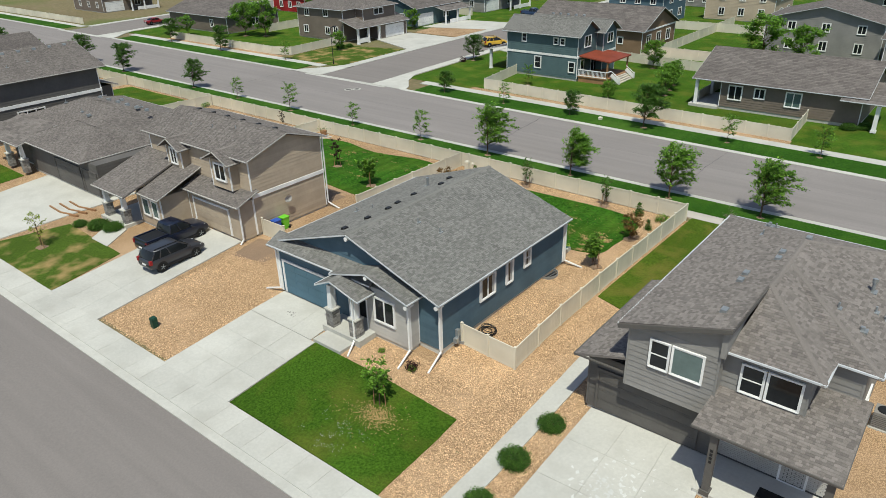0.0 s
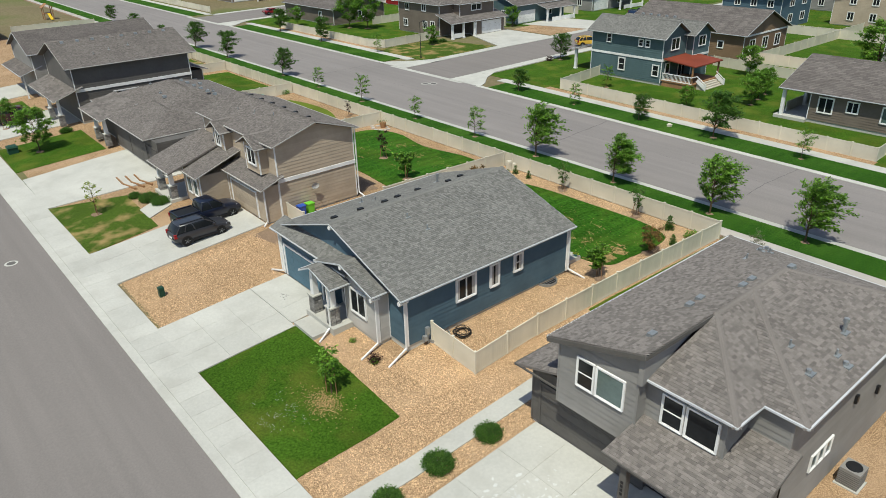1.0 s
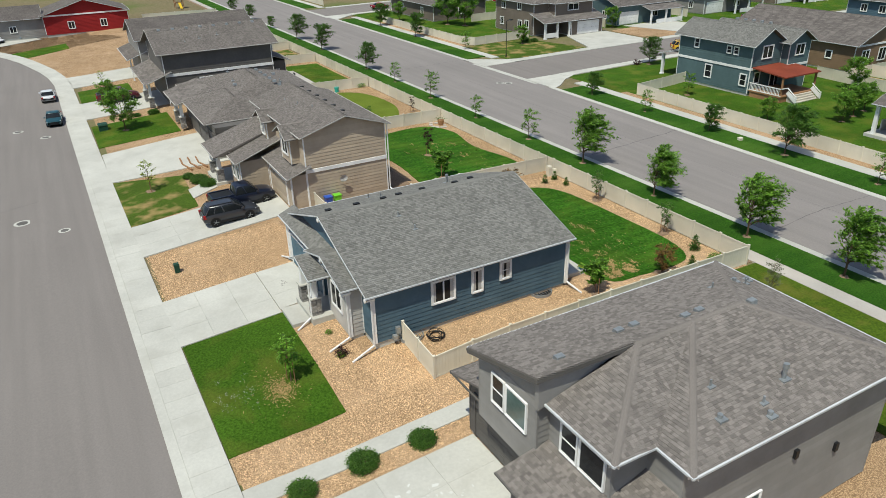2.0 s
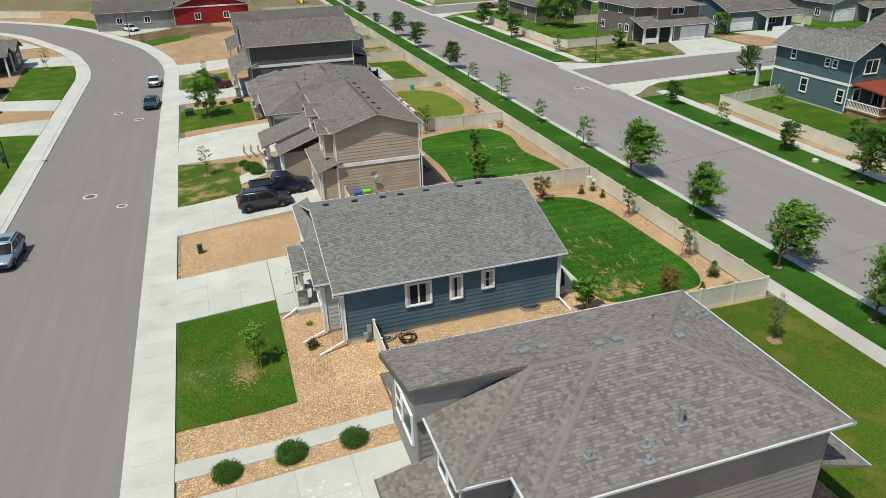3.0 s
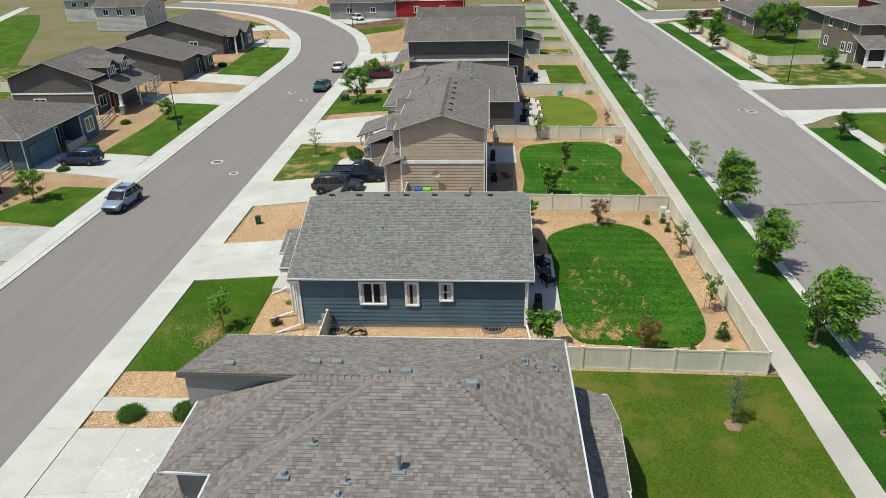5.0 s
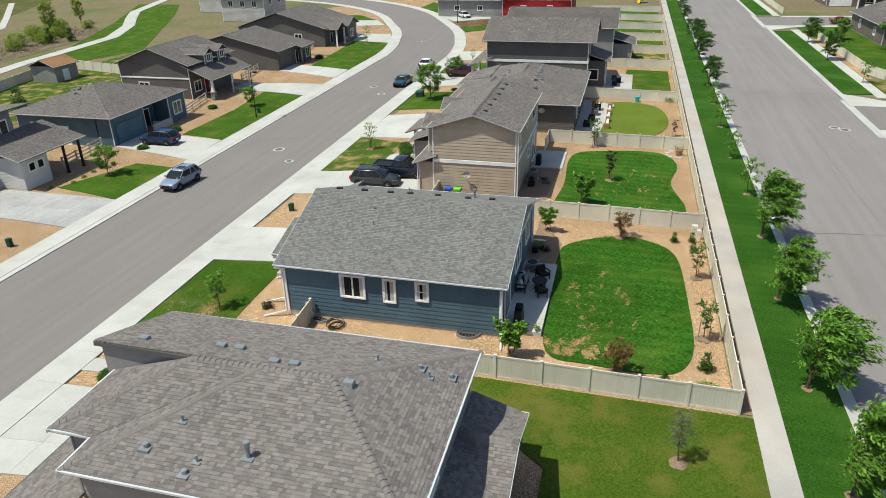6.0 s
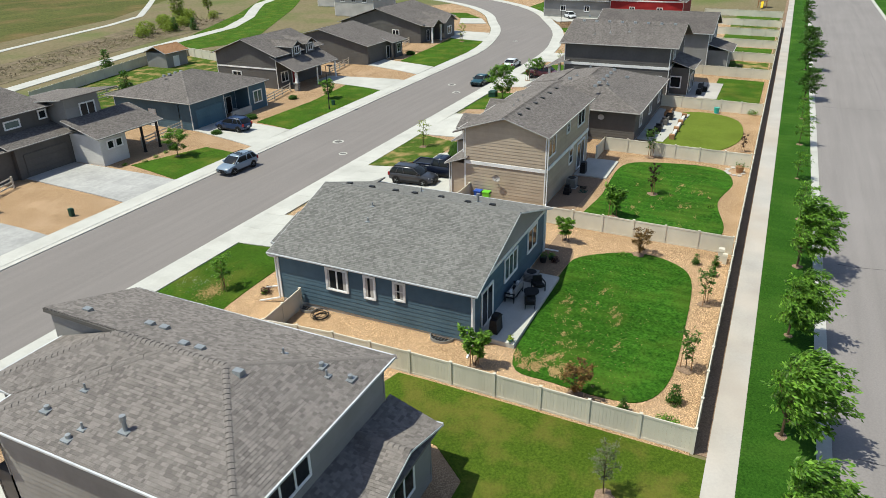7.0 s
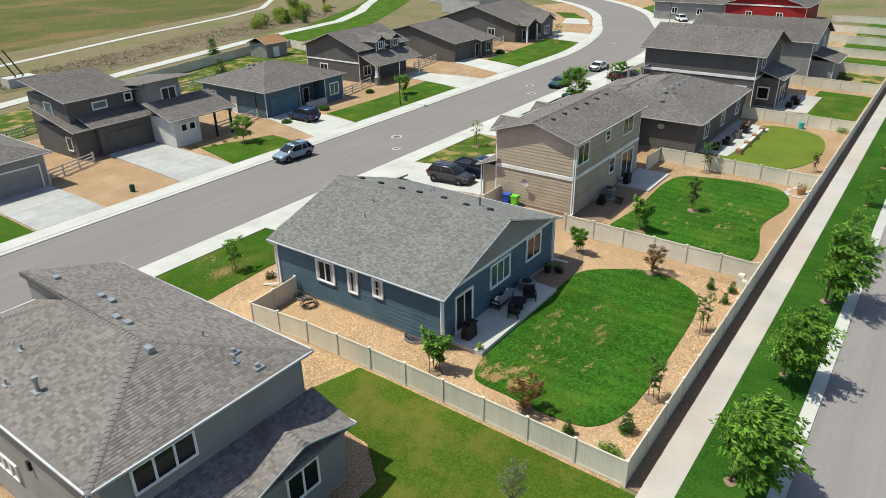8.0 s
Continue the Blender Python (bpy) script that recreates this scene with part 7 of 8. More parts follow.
def garden_shed():
    s = thing("shed", "small gray garden shed with a tan roof", "shed", (-84.5, -48.5, h(-84.5, -48.5)))
    z = h(-84.5, -48.5)
    part("body", boxes((-87, -82, -51, -46.3, z, z + 2.6)), M["gray"], s)
    gable_roof(s, -87.4, -81.6, -51.4, -45.9, z + 2.6, z + 3.7, "x", M["wood"], False)
    part("door", boxes((-85, -83.6, -46.32, -46.25, z, z + 1.9)), M["white"], s)


garden_shed()

# ---------------------------------------------------------------- vehicles
def car_paint(name, c):
    m = mat(name, c, tuple(v * 0.95 for v in c), 0.3, 1.0, 0.5, spec=0.5)
    m.node_tree.nodes["Principled BSDF"].inputs["Coat Weight"].default_value = 0.35
    return m


def loft(bm, sections):
    """Skin over cross-sections of equal count."""
    rings = [[bm.verts.new(p) for p in s] for s in sections]
    n = len(rings[0])
    for a, b in zip(rings, rings[1:]):
        for k in range(n):
            bm.faces.new((a[k], a[(k + 1) % n], b[(k + 1) % n], b[k]))
    bm.faces.new(rings[0][::-1]), bm.faces.new(rings[-1])


def smooth(ob, sharp=35):
    """Rounds a body's shading but keeps its hard edges."""
    bm = bmesh.new()
    bm.from_mesh(ob.data)
    bmesh.ops.recalc_face_normals(bm, faces=bm.faces[:])
    for e in bm.edges:
        e.smooth = len(e.link_faces) == 2 and e.calc_face_angle(0) < radians(sharp)
    for fc in bm.faces:
        fc.smooth = True
    bm.to_mesh(ob.data)
    bm.free()
    return ob


def car(label, x, y, heading, paint, kind="suv", category="car", sunroof=False):
    """A car with its nose along +x of its own, turned by heading degrees."""
    L, W = (5.5, 1.98) if kind == "pickup" else (4.6, 1.84) if kind == "suv" else (4.7, 1.8)
    t = thing("pickup_truck" if kind == "pickup" else "car", label, category)
    hood, belt, roof = {"suv": (1.0, 1.07, 1.66), "pickup": (1.12, 1.18, 1.86), "sedan": (0.86, 0.94, 1.44)}[kind]
    hw, a, b = W / 2, -L / 2, L / 2

    def sec(px, zt, zb, w):
        """A rounded cross-section: sill, bulging side, shoulder and crowned top."""
        half = [(w * 0.80, zb), (w * 0.95, zb + 0.08), (w * 0.99, zb + 0.28), (w, (zb + zt) * 0.52), (w * 0.985, zt - 0.2), (w * 0.94, zt - 0.07), (w * 0.84, zt - 0.015), (w * 0.45, zt + 0.012)]
        return [(px, -q, z) for q, z in half] + [(px, q, z) for q, z in half[::-1]]
    bm = bmesh.new()
    loft(bm, [sec(a, belt - 0.28, 0.46, hw * 0.80), sec(a + 0.05, belt - 0.12, 0.38, hw * 0.88), sec(a + 0.18, belt - 0.02, 0.33, hw * 0.95), sec(a + 0.7, belt, 0.27, hw), sec(a + 1.6, belt, 0.24, hw), sec(0.2, belt, 0.24, hw), sec(b - 1.35, belt - 0.01, 0.25, hw),
              sec(b - 1.15, hood + 0.01, 0.26, hw * 0.995), sec(b - 0.7, hood - 0.05, 0.28, hw * 0.98), sec(b - 0.3, hood - 0.13, 0.31, hw * 0.93), sec(b - 0.1, hood - 0.24, 0.36, hw * 0.86), sec(b, hood - 0.38, 0.42, hw * 0.76)])
    smooth(part("body", bm, paint, t))
    c0, c1, r0, r1 = {"suv": (a + 0.1, b - 1.12, a + 0.55, b - 2.0), "pickup": (a + 1.95, b - 1.3, a + 2.2, b - 2.15), "sedan": (a + 0.7, b - 1.3, a + 1.45, b - 2.1)}[kind]

    def plan(x0, x1, w, z, bow=0.1):
        """A rounded outline seen from above."""
        return [(x0 + bow, -w, z), (x1 - bow * 2, -w, z), (x1 - bow * 0.5, -w * 0.82, z), (x1, -w * 0.4, z), (x1, w * 0.4, z), (x1 - bow * 0.5, w * 0.82, z), (x1 - bow * 2, w, z), (x0 + bow, w, z), (x0, w * 0.7, z), (x0, -w * 0.7, z)]
    bm = bmesh.new()
    zm = (belt + roof) / 2
    loft(bm, [plan(c0, c1, hw * 0.92, belt - 0.03), plan((c0 * 1.3 + r0 * 0.7) / 2, (c1 + r1) / 2 + 0.04, hw * 0.855, zm), plan(r0, r1, hw * 0.745, roof - 0.07)])
    smooth(part("cabin_glass", bm, M["glass"], t, "dark tinted windows"))
    bm = bmesh.new()
    loft(bm, [plan(r0 - 0.06, r1 + 0.07, hw * 0.775, roof - 0.09), plan(r0 - 0.02, r1 + 0.02, hw * 0.755, roof - 0.03), plan(r0 + 0.12, r1 - 0.12, hw * 0.66, roof + 0.004), plan(r0 + 0.5, r1 - 0.4, hw * 0.35, roof + 0.02)])
    smooth(part("roof", bm, paint, t), 60)
    if sunroof:
        part("sunroof", boxes((r1 - 1.05, r1 - 0.3, -hw * 0.45, hw * 0.45, roof, roof + 0.03)), M["glass"], t, "dark glass sunroof")
    for sd in (-1, 1):
        posts = [((c1 - 0.12, hw * 0.90), (r1 - 0.05, hw * 0.75)), ((c0 + 0.1, hw * 0.915), (r0 + 0.08, hw * 0.755)), (((c0 + c1) / 2 - 0.1, hw * 0.915), ((r0 + r1) / 2 - 0.05, hw * 0.755))]
        if kind == "suv":
            posts.append(((c0 + 0.75, hw * 0.915), (r0 + 0.55, hw * 0.755)))
        for (px, py), (qx, qy) in posts:
            bm = bmesh.new()
            mid_p = ((px + qx) / 2, sd * hw * 0.862, zm)
            beam(bm, (px, sd * py, belt), mid_p, 0.075, 0.05, (0, 1, 0)), beam(bm, mid_p, (qx, sd * qy, roof - 0.06), 0.075, 0.05, (0, 1, 0))
            part("pillar", bm, paint, t)
        part("sill", boxes((a + 1.15, b - 1.25, sd * hw - 0.03, sd * hw + 0.012, 0.24, 0.40)), M["dark"], t, "black sill cladding")
    if kind == "pickup":
        part("bed_floor", boxes((a + 0.18, a + 1.9, -hw * 0.76, hw * 0.76, belt - 0.02, belt + 0.03)), M["dark"], t, "dark open load bed")
        part("bed_rail", boxes((a + 0.1, a + 1.95, -hw * 0.92, -hw * 0.78, belt - 0.08, belt + 0.1), (a + 0.1, a + 1.95, hw * 0.78, hw * 0.92, belt - 0.08, belt + 0.1), (a + 0.06, a + 0.18, -hw * 0.86, hw * 0.86, belt - 0.12, belt + 0.1)), paint, t)
    if kind == "suv":
        for sd in (-1, 1):
            bm = bmesh.new()
            beam(bm, (r0 + 0.1, sd * hw * 0.68, roof + 0.05), (r1 - 0.15, sd * hw * 0.68, roof + 0.05), 0.04, 0.04), box(bm, r0 + 0.1, r0 + 0.2, sd * hw * 0.68 - 0.02, sd * hw * 0.68 + 0.02, roof - 0.03, roof + 0.05), box(bm, r1 - 0.3, r1 - 0.2, sd * hw * 0.68 - 0.02, sd * hw * 0.68 + 0.02, roof - 0.03, roof + 0.05)
            part("roof_rail", bm, M["dark"], t)
    for wx in (a + 0.88, b - 0.92):
        for sd in (-1, 1):
            bm = bmesh.new()
            tube(bm, (wx, sd * (hw - 0.25), 0.36), (wx, sd * (hw + 0.008), 0.36), 0.43, 0.42, 20)
            part("wheel_arch", bm, M["dark"], t)
            bm = bmesh.new()
            tube(bm, (wx, sd * (hw - 0.2), 0.35), (wx, sd * (hw + 0.025), 0.35), 0.35, 0.33, 20)
            wh = part("wheel", bm, M["rubber"], t)
            bm = bmesh.new()
            tube(bm, (wx, sd * (hw + 0.02), 0.35), (wx, sd * (hw + 0.034), 0.35), 0.06, 0.06, 10)
            for k in range(5):
                q = k * math.tau / 5
                beam(bm, (wx, sd * (hw + 0.028), 0.35), (wx + 0.22 * math.cos(q), sd * (hw + 0.028), 0.35 + 0.22 * math.sin(q)), 0.07, 0.02)
            part("rim", bm, M["galv"], wh)
    for sd in (-1, 1):
        bm = bmesh.new()
        beam(bm, (b - 0.42, sd * hw * 0.86, hood - 0.2), (b - 0.1, sd * hw * 0.62, hood - 0.3), 0.1, 0.12)
        part("headlight", bm, M["gutter"], t, "clear headlight")
        part("tail_light", boxes((a + 0.0, a + 0.2, sd * hw * 0.84 - 0.1, sd * hw * 0.84 + 0.1, belt - 0.32, belt - 0.02)), M["red"], t, "red tail light")
        part("mirror", boxes((c1 - 0.42, c1 - 0.26, sd * (hw + 0.09) - 0.09, sd * (hw + 0.09) + 0.09, belt - 0.01, belt + 0.13)), paint, t)
    part("grille", boxes((b - 0.1, b + 0.006, -hw * 0.42, hw * 0.42, 0.52, 0.68)), M["dark"], t)
    part("bumper", boxes((b - 0.14, b + 0.01, -hw * 0.6, hw * 0.6, 0.36, 0.48)), M["dark"], t)
    part("number_plate", boxes((a - 0.012, a + 0.02, -0.24, 0.24, 0.6, 0.74)), M["white"], t)
    t.matrix_basis = pose(x, y, h(x, y) + (0.12 if y > 13.5 or y < -1 else 0.03), 0, 0, heading)
    return t


navy, charcoal = car_paint("dark_navy_paint", (0.008, 0.012, 0.028)), car_paint("charcoal_paint", (0.035, 0.037, 0.045))
silver, bluep, greenp = car_paint("silver_blue_paint", (0.20, 0.26, 0.33)), car_paint("blue_paint", (0.015, 0.035, 0.09)), car_paint("green_blue_paint", (0.012, 0.06, 0.075))
maroon, whitep, yellow = car_paint("maroon_paint", (0.07, 0.006, 0.012)), car_paint("white_paint_car", (0.65, 0.67, 0.70)), car_paint("yellow_paint", (0.6, 0.36, 0.03))
car("dark gray sport utility car parked on the driveway", -44.75, 22.6, 92, charcoal)
car("dark navy pickup truck parked before the tan garage", -47.4, 24.3, 92, navy, "pickup", "truck")
car("silver-blue sport utility car parked at the kerb", -42.9, 2.75, -3, silver, sunroof=True)
car("dark blue sport utility car on a driveway", -54.2, -7.4, -90, bluep)
car("green-blue sedan parked at the kerb", -89.2, 11.2, -3, greenp, "sedan")
car("white sedan parked at the kerb", -103.6, 11.0, 180, whitep, "sedan")
car("maroon pickup truck on a driveway", -95.0, 19.5, 88, maroon, "pickup", "truck")
car("white car on a far driveway", -167.5, 3.0, 40, whitep)
car("silver pickup truck on a far driveway", -170.5, 6.8, 40, silver, "pickup", "truck")
car("red car on the side street", -159, 88.5, 90, car_paint("red_paint", (0.25, 0.01, 0.012)), "sedan")
car("white and yellow van-like car on a driveway", -74.2, 106, 60, yellow)
car("white car on the driveway beyond the road", -12.5, 111, 20, whitep)
car("blue pickup truck far along the side street", -87.5, 140, 10, bluep, "pickup", "truck")


# ---------------------------------------------------------------- patios and yard things
def block(name, label, category, rows, m, at, group=""):
    t = tagged(part(name, boxes(*rows), m, None), label, category, group)
    t.location = at
    return t


draped("patio", rect(-30.8, -21.75, 38.6, 41.05), 0.32, M["concrete"], 1.0, 0.45, label="raised concrete patio behind the blue house", category="patio")
draped("patio", [(-57.2, 36.2), (-51.8, 36.2), (-51.8, 39.3), (-57.2, 39.3)], 0.15, M["concrete"], 1.0, 0.2, label="concrete patio behind the tan house", category="patio")
draped("patio", [(-80.5, 39.4), (-65.8, 39.4), (-65.8, 42.2), (-78.5, 43.4)], 0.13, M["concrete"], 1.5, 0.2, label="concrete patio behind the dark house", category="patio")
draped("patio", rect(-98, -88, 41.5, 45.5), 0.13, M["walkway"], 1.5, 0.2, label="tan paved patio behind the charcoal house", category="patio")
draped("planting_bed", [(-39.4, 38.8), (-30.9, 38.8), (-31.2, 40.7), (-34.9, 41.0), (-38, 39.5)], 0.05, M["mulch"], 1.0, 0.1, label="brown mulch bed beside the patio", category="bed")
draped("planting_bed", [(-43.2, 36.2), (-51.7, 36.2), (-51.7, 39.0), (-43.0, 38.6)][::-1], 0.05, M["mulch"], 1.0, 0.1, label="brown mulch bed behind the tan house", category="bed")
draped("planting_bed", [(-41.8, 25.6), (-38.8, 26.3), (-38.6, 28.2), (-40.2, 29.2), (-42.4, 28.6)], 0.045, M["mulch"], 1.0, 0.1, label="flat reddish flagstone patch in the gravel", category="bed")
ZP = h(-26, 40) + 0.32


def outdoor_chair(x, y, rz, label, wide=0.7):
    t = thing("patio_chair" if wide < 1 else "patio_sofa", label, "chair" if wide < 1 else "sofa")
    w = wide / 2
    part("cushion", boxes((-w + 0.05, w - 0.05, -0.3, 0.3, 0.38, 0.5)), M["greige"] if wide > 1 else M["dark"], t)
    part("backrest", boxes((-w + 0.05, w - 0.05, 0.22, 0.34, 0.5, 0.92)), M["gray"] if wide > 1 else M["dark"], t)
    for sx in (-1, 1):
        part("armrest", boxes((sx * w - 0.04, sx * w + 0.04, -0.35, 0.35, 0.6, 0.66)), M["dark"], t)
        for sy in (-0.3, 0.3):
            part("leg", boxes((sx * w - 0.03, sx * w + 0.03, sy - 0.03, sy + 0.03, 0, 0.6)), M["dark"], t)
    part("seat_frame", boxes((-w, w, -0.34, 0.34, 0.3, 0.37)), M["dark"], t)
    t.matrix_basis = pose(x, y, ZP, 0, 0, rz)
    return t


outdoor_chair(-27.0, 39.2, 180, "dark metal patio sofa with gray cushions", 1.7).matrix_basis = pose(-27.0, 39.15, ZP, 0, 0, 180) @ pose(0, 0, 0, 0, 0, 180)
outdoor_chair(-26.2, 40.5, 200, "dark metal patio chair")
outdoor_chair(-28.5, 40.3, 130, "dark metal patio chair")
for x, m in ((-27.6, "white"), (-26.9, "dark"), (-26.35, "white")):
    bm = boxes((-0.2, 0.2, -0.07, 0.07, 0, 0.36))
    for v in bm.verts:
        v.co.x *= 1 - 0.25 * (v.co.z > 0.2)
    ob = tagged(part("pillow", bm, M[m], None), "soft square pillow on the patio sofa", "pillow")
    ob.matrix_basis = pose(x, 39.25, ZP + 0.5, 15, 0, 10)
t = thing("fire_table", "round dark patio fire table", "table", (-27.2, 40.25, ZP))
bm = bmesh.new()
tube(bm, (-27.2, 40.25, ZP + 0.5), (-27.2, 40.25, ZP + 0.58), 0.5, 0.5, 20)
part("tabletop", bm, M["dark"], t)
bm = bmesh.new()
tube(bm, (-27.2, 40.25, ZP), (-27.2, 40.25, ZP + 0.5), 0.32, 0.2, 14)
part("pedestal", bm, M["dark"], t)
t = thing("grill", "covered black barbecue grill on the patio", "grill", (-22.6, 39.6, ZP))
bm = boxes((-23.1, -22.2, 39.3, 39.85, ZP + 0.06, ZP + 0.95))
for v in bm.verts:
    if v.co.z > ZP + 0.5:
        v.co.y = 39.58 + (v.co.y - 39.58) * 0.75
part("cover", bm, M["dark"], t)
part("lid", boxes((-22.95, -22.4, 39.38, 39.78, ZP + 0.95, ZP + 1.15)), M["rubber"], t)
part("shelf", boxes((-23.35, -23.1, 39.4, 39.75, ZP + 0.8, ZP + 0.85)), M["dark"], t)


def ac_unit(x, y, label):
    z = h(x, y) + 0.1
    t = thing("air_conditioner", label, "air conditioner", (x, y, z))
    part("casing", boxes((x - 0.42, x + 0.42, y - 0.42, y + 0.42, z, z + 0.85)), M["gray"], t)
    for k in range(7):
        part("louver", boxes((x - 0.435, x + 0.435, y - 0.435, y + 0.435, z + 0.08 + k * 0.1, z + 0.1 + k * 0.1)), M["graydk"], t)
    bm = bmesh.new()
    tube(bm, (x, y, z + 0.85), (x, y, z + 0.89), 0.34, 0.32, 16)
    part("fan_grille", bm, M["dark"], t)
    part("pad", boxes((x - 0.5, x + 0.5, y - 0.5, y + 0.5, z - 0.15, z)), M["concrete"], t)


ac_unit(-29.6, 39.45, "gray air conditioner beside the patio")
ac_unit(-0.35, 33.2, "dark gray air conditioner beside the gray house")
ac_unit(-48.6, 36.9, "gray air conditioner behind the tan house")


def pot(x, y, z, r, m, label, leaf):
    t = thing("potted_plant", label, "plant pot", (x, y, z))
    bm = bmesh.new()
    tube(bm, (x, y, z), (x, y, z + r * 1.5), r * 0.75, r, 12)
    p = part("pot", bm, m, t)
    rr = random.Random(int(x * 10))
    part("foliage", leaf_mesh([(Vector((x, y, z + r * 2)), r * 1.1, 60)], 0.09, rr), leaf, t)


pot(-21.95, 40.75, ZP, 0.12, car_paint("turquoise_glaze", (0.02, 0.25, 0.28)), "small turquoise pot with a plant", M["leaf_lime"])
pot(-33.0, 39.2, h(-33, 39.2) + 0.05, 0.28, M["dark"], "black pot with a leafy plant", M["leaf_dark"])
pot(-33.6, 39.6, h(-33.6, 39.6) + 0.05, 0.2, M["green_plastic"], "dark green pot with a plant", M["leaf"])
pot(-59.0, 50.5, h(-59, 50.5) + 0.05, 0.4, M["wood"], "round terracotta planter on the gravel", M["leaf_dark"])


def window_well(y):
    t = thing("window_well", "corrugated galvanised window well with a grate", "window well", (-20.7, y, h(-20.7, y)))
    z = h(-20.7, y)
    bm = bmesh.new()
    n = 14
    rings = [[bm.verts.new((-21.1 + (0.62 + o) * math.sin(math.pi * k / n), y - (0.7 + o) * math.cos(math.pi * k / n), zz)) for k in range(n + 1)] for o, zz in ((0, z - 0.2), (0, z + 0.22), (0.05, z + 0.22), (0.05, z - 0.2))]
    for a, b in zip(rings, rings[1:]):
        for k in range(n):
            bm.faces.new((a[k], a[k + 1], b[k + 1], b[k]))
    part("rim", bm, M["galv"], t)
    bm = bmesh.new()
    bm.faces.new([bm.verts.new((-21.1 + 0.6 * math.sin(math.pi * k / n), y - 0.68 * math.cos(math.pi * k / n), z + 0.06)) for k in range(n + 1)])
    part("pit_floor", bm, M["dark"], t)
    for k in range(6):
        part("bar", boxes((-21.1, -20.62, y - 0.5 + k * 0.2, y - 0.47 + k * 0.2, z + 0.19, z + 0.21)), M["galv"], t)


window_well(36.8), window_well(27.4)


def coil(x, y, r, m, label, name="hose", n=4):
    z = h(x, y) + 0.06
    bm = bmesh.new()
    rr = random.Random(int(x * 7))
    for k in range(n):
        cx, cy, q, tilt = x + rr.uniform(-0.15, 0.15), y + rr.uniform(-0.15, 0.15), r * rr.uniform(0.75, 1.1), rr.uniform(0, 0.3)
        pts = [(cx + q * math.cos(i * math.tau / 16), cy + q * math.sin(i * math.tau / 16), z + 0.03 * k + tilt * (1 + math.sin(i * math.tau / 16 + k)) * 0.5) for i in range(17)]
        for p, s in zip(pts, pts[1:]):
            tube(bm, p, s, 0.022, 0.022, 5)
    tagged(part(name, bm, m, None), label, "hose")


coil(-20.3, 28.6, 0.5, M["dark"], "tangled dark iron hoops on the gravel", "iron_hoops", 6)
coil(-47.5, 38.3, 0.35, M["green_plastic"], "coiled green garden hose on the mulch")
coil(-48.5, 37.9, 0.3, M["rubber"], "coiled black garden hose on the mulch")


def bin_(x, y, m, label):
    z = h(x, y)
    t = thing("wheeled_bin", label, "bin", (x, y, z))
    bm = boxes((x - 0.27, x + 0.27, y - 0.3, y + 0.3, z + 0.05, z + 1.0))
    for v in bm.verts:
        if v.co.z < z + 0.5:
            v.co.x, v.co.y = x + (v.co.x - x) * 0.8, y + (v.co.y - y) * 0.8
    part("body", bm, m, t)
    bm = boxes((x - 0.3, x + 0.3, y - 0.34, y + 0.32, z + 1.0, z + 1.08))
    part("lid", bm, m, t)
    part("handle", boxes((x - 0.25, x + 0.25, y + 0.32, y + 0.38, z + 0.95, z + 1.0)), M["dark"], t)
    for s in (-1, 1):
        bm = bmesh.new()
        tube(bm, (x + s * 0.2, y + 0.25, z + 0.12), (x + s * 0.27, y + 0.25, z + 0.12), 0.12, 0.12, 10)
        part("wheel", bm, M["rubber"], t)


bin_(-42.2, 30.3, car_paint("blue_plastic", (0.02, 0.09, 0.45)), "blue wheeled bin against the tan wall")
bin_(-42.2, 31.1, car_paint("lime_plastic", (0.16, 0.62, 0.03)), "bright green wheeled bin against the tan wall")


def dish(x, y, z, label):
    t = thing("satellite_dish", label, "satellite dish", (x, y, z))
    bm = bmesh.new()
    rings = []
    for q, d in ((0.02, 0.1), (0.2, 0.07), (0.36, 0.0)):
        rings.append([bm.verts.new((x + 0.25 + d * -1, y + q * math.cos(k * math.tau / 16), z + 0.25 + q * 0.8 * math.sin(k * math.tau / 16))) for k in range(16)])
    for a, b in zip(rings, rings[1:]):
        for k in range(16):
            bm.faces.new((a[k], a[(k + 1) % 16], b[(k + 1) % 16], b[k]))
    part("reflector", bm, M["greige"], t)
    bm = bmesh.new()
    tube(bm, (x, y, z - 0.1), (x + 0.2, y, z + 0.2), 0.03, 0.03), tube(bm, (x + 0.2, y, z), (x + 0.6, y, z + 0.15), 0.02, 0.02)
    part("arm", bm, M["galv"], t)


dish(-42.6, 31.9, 2.8, "gray satellite dish on the tan wall"), dish(-64.1, 35.7, 3.2, "gray satellite dish on the dark wall")


def utility_box(x, y, w, hh, label, m="green_plastic"):
    z = h(x, y)
    t = thing("utility_box", label, "utility box", (x, y, z))
    part("base", boxes((x - w / 2, x + w / 2, y - w / 2, y + w / 2, z, z + hh * 0.8)), M[m], t)
    bm = boxes((x - w * 0.56, x + w * 0.56, y - w * 0.56, y + w * 0.56, z + hh * 0.8, z + hh))
    for v in bm.verts:
        if v.co.z > z + hh * 0.9:
            v.co.x, v.co.y = x + (v.co.x - x) * 0.85, y + (v.co.y - y) * 0.85
    part("lid", bm, M[m], t)


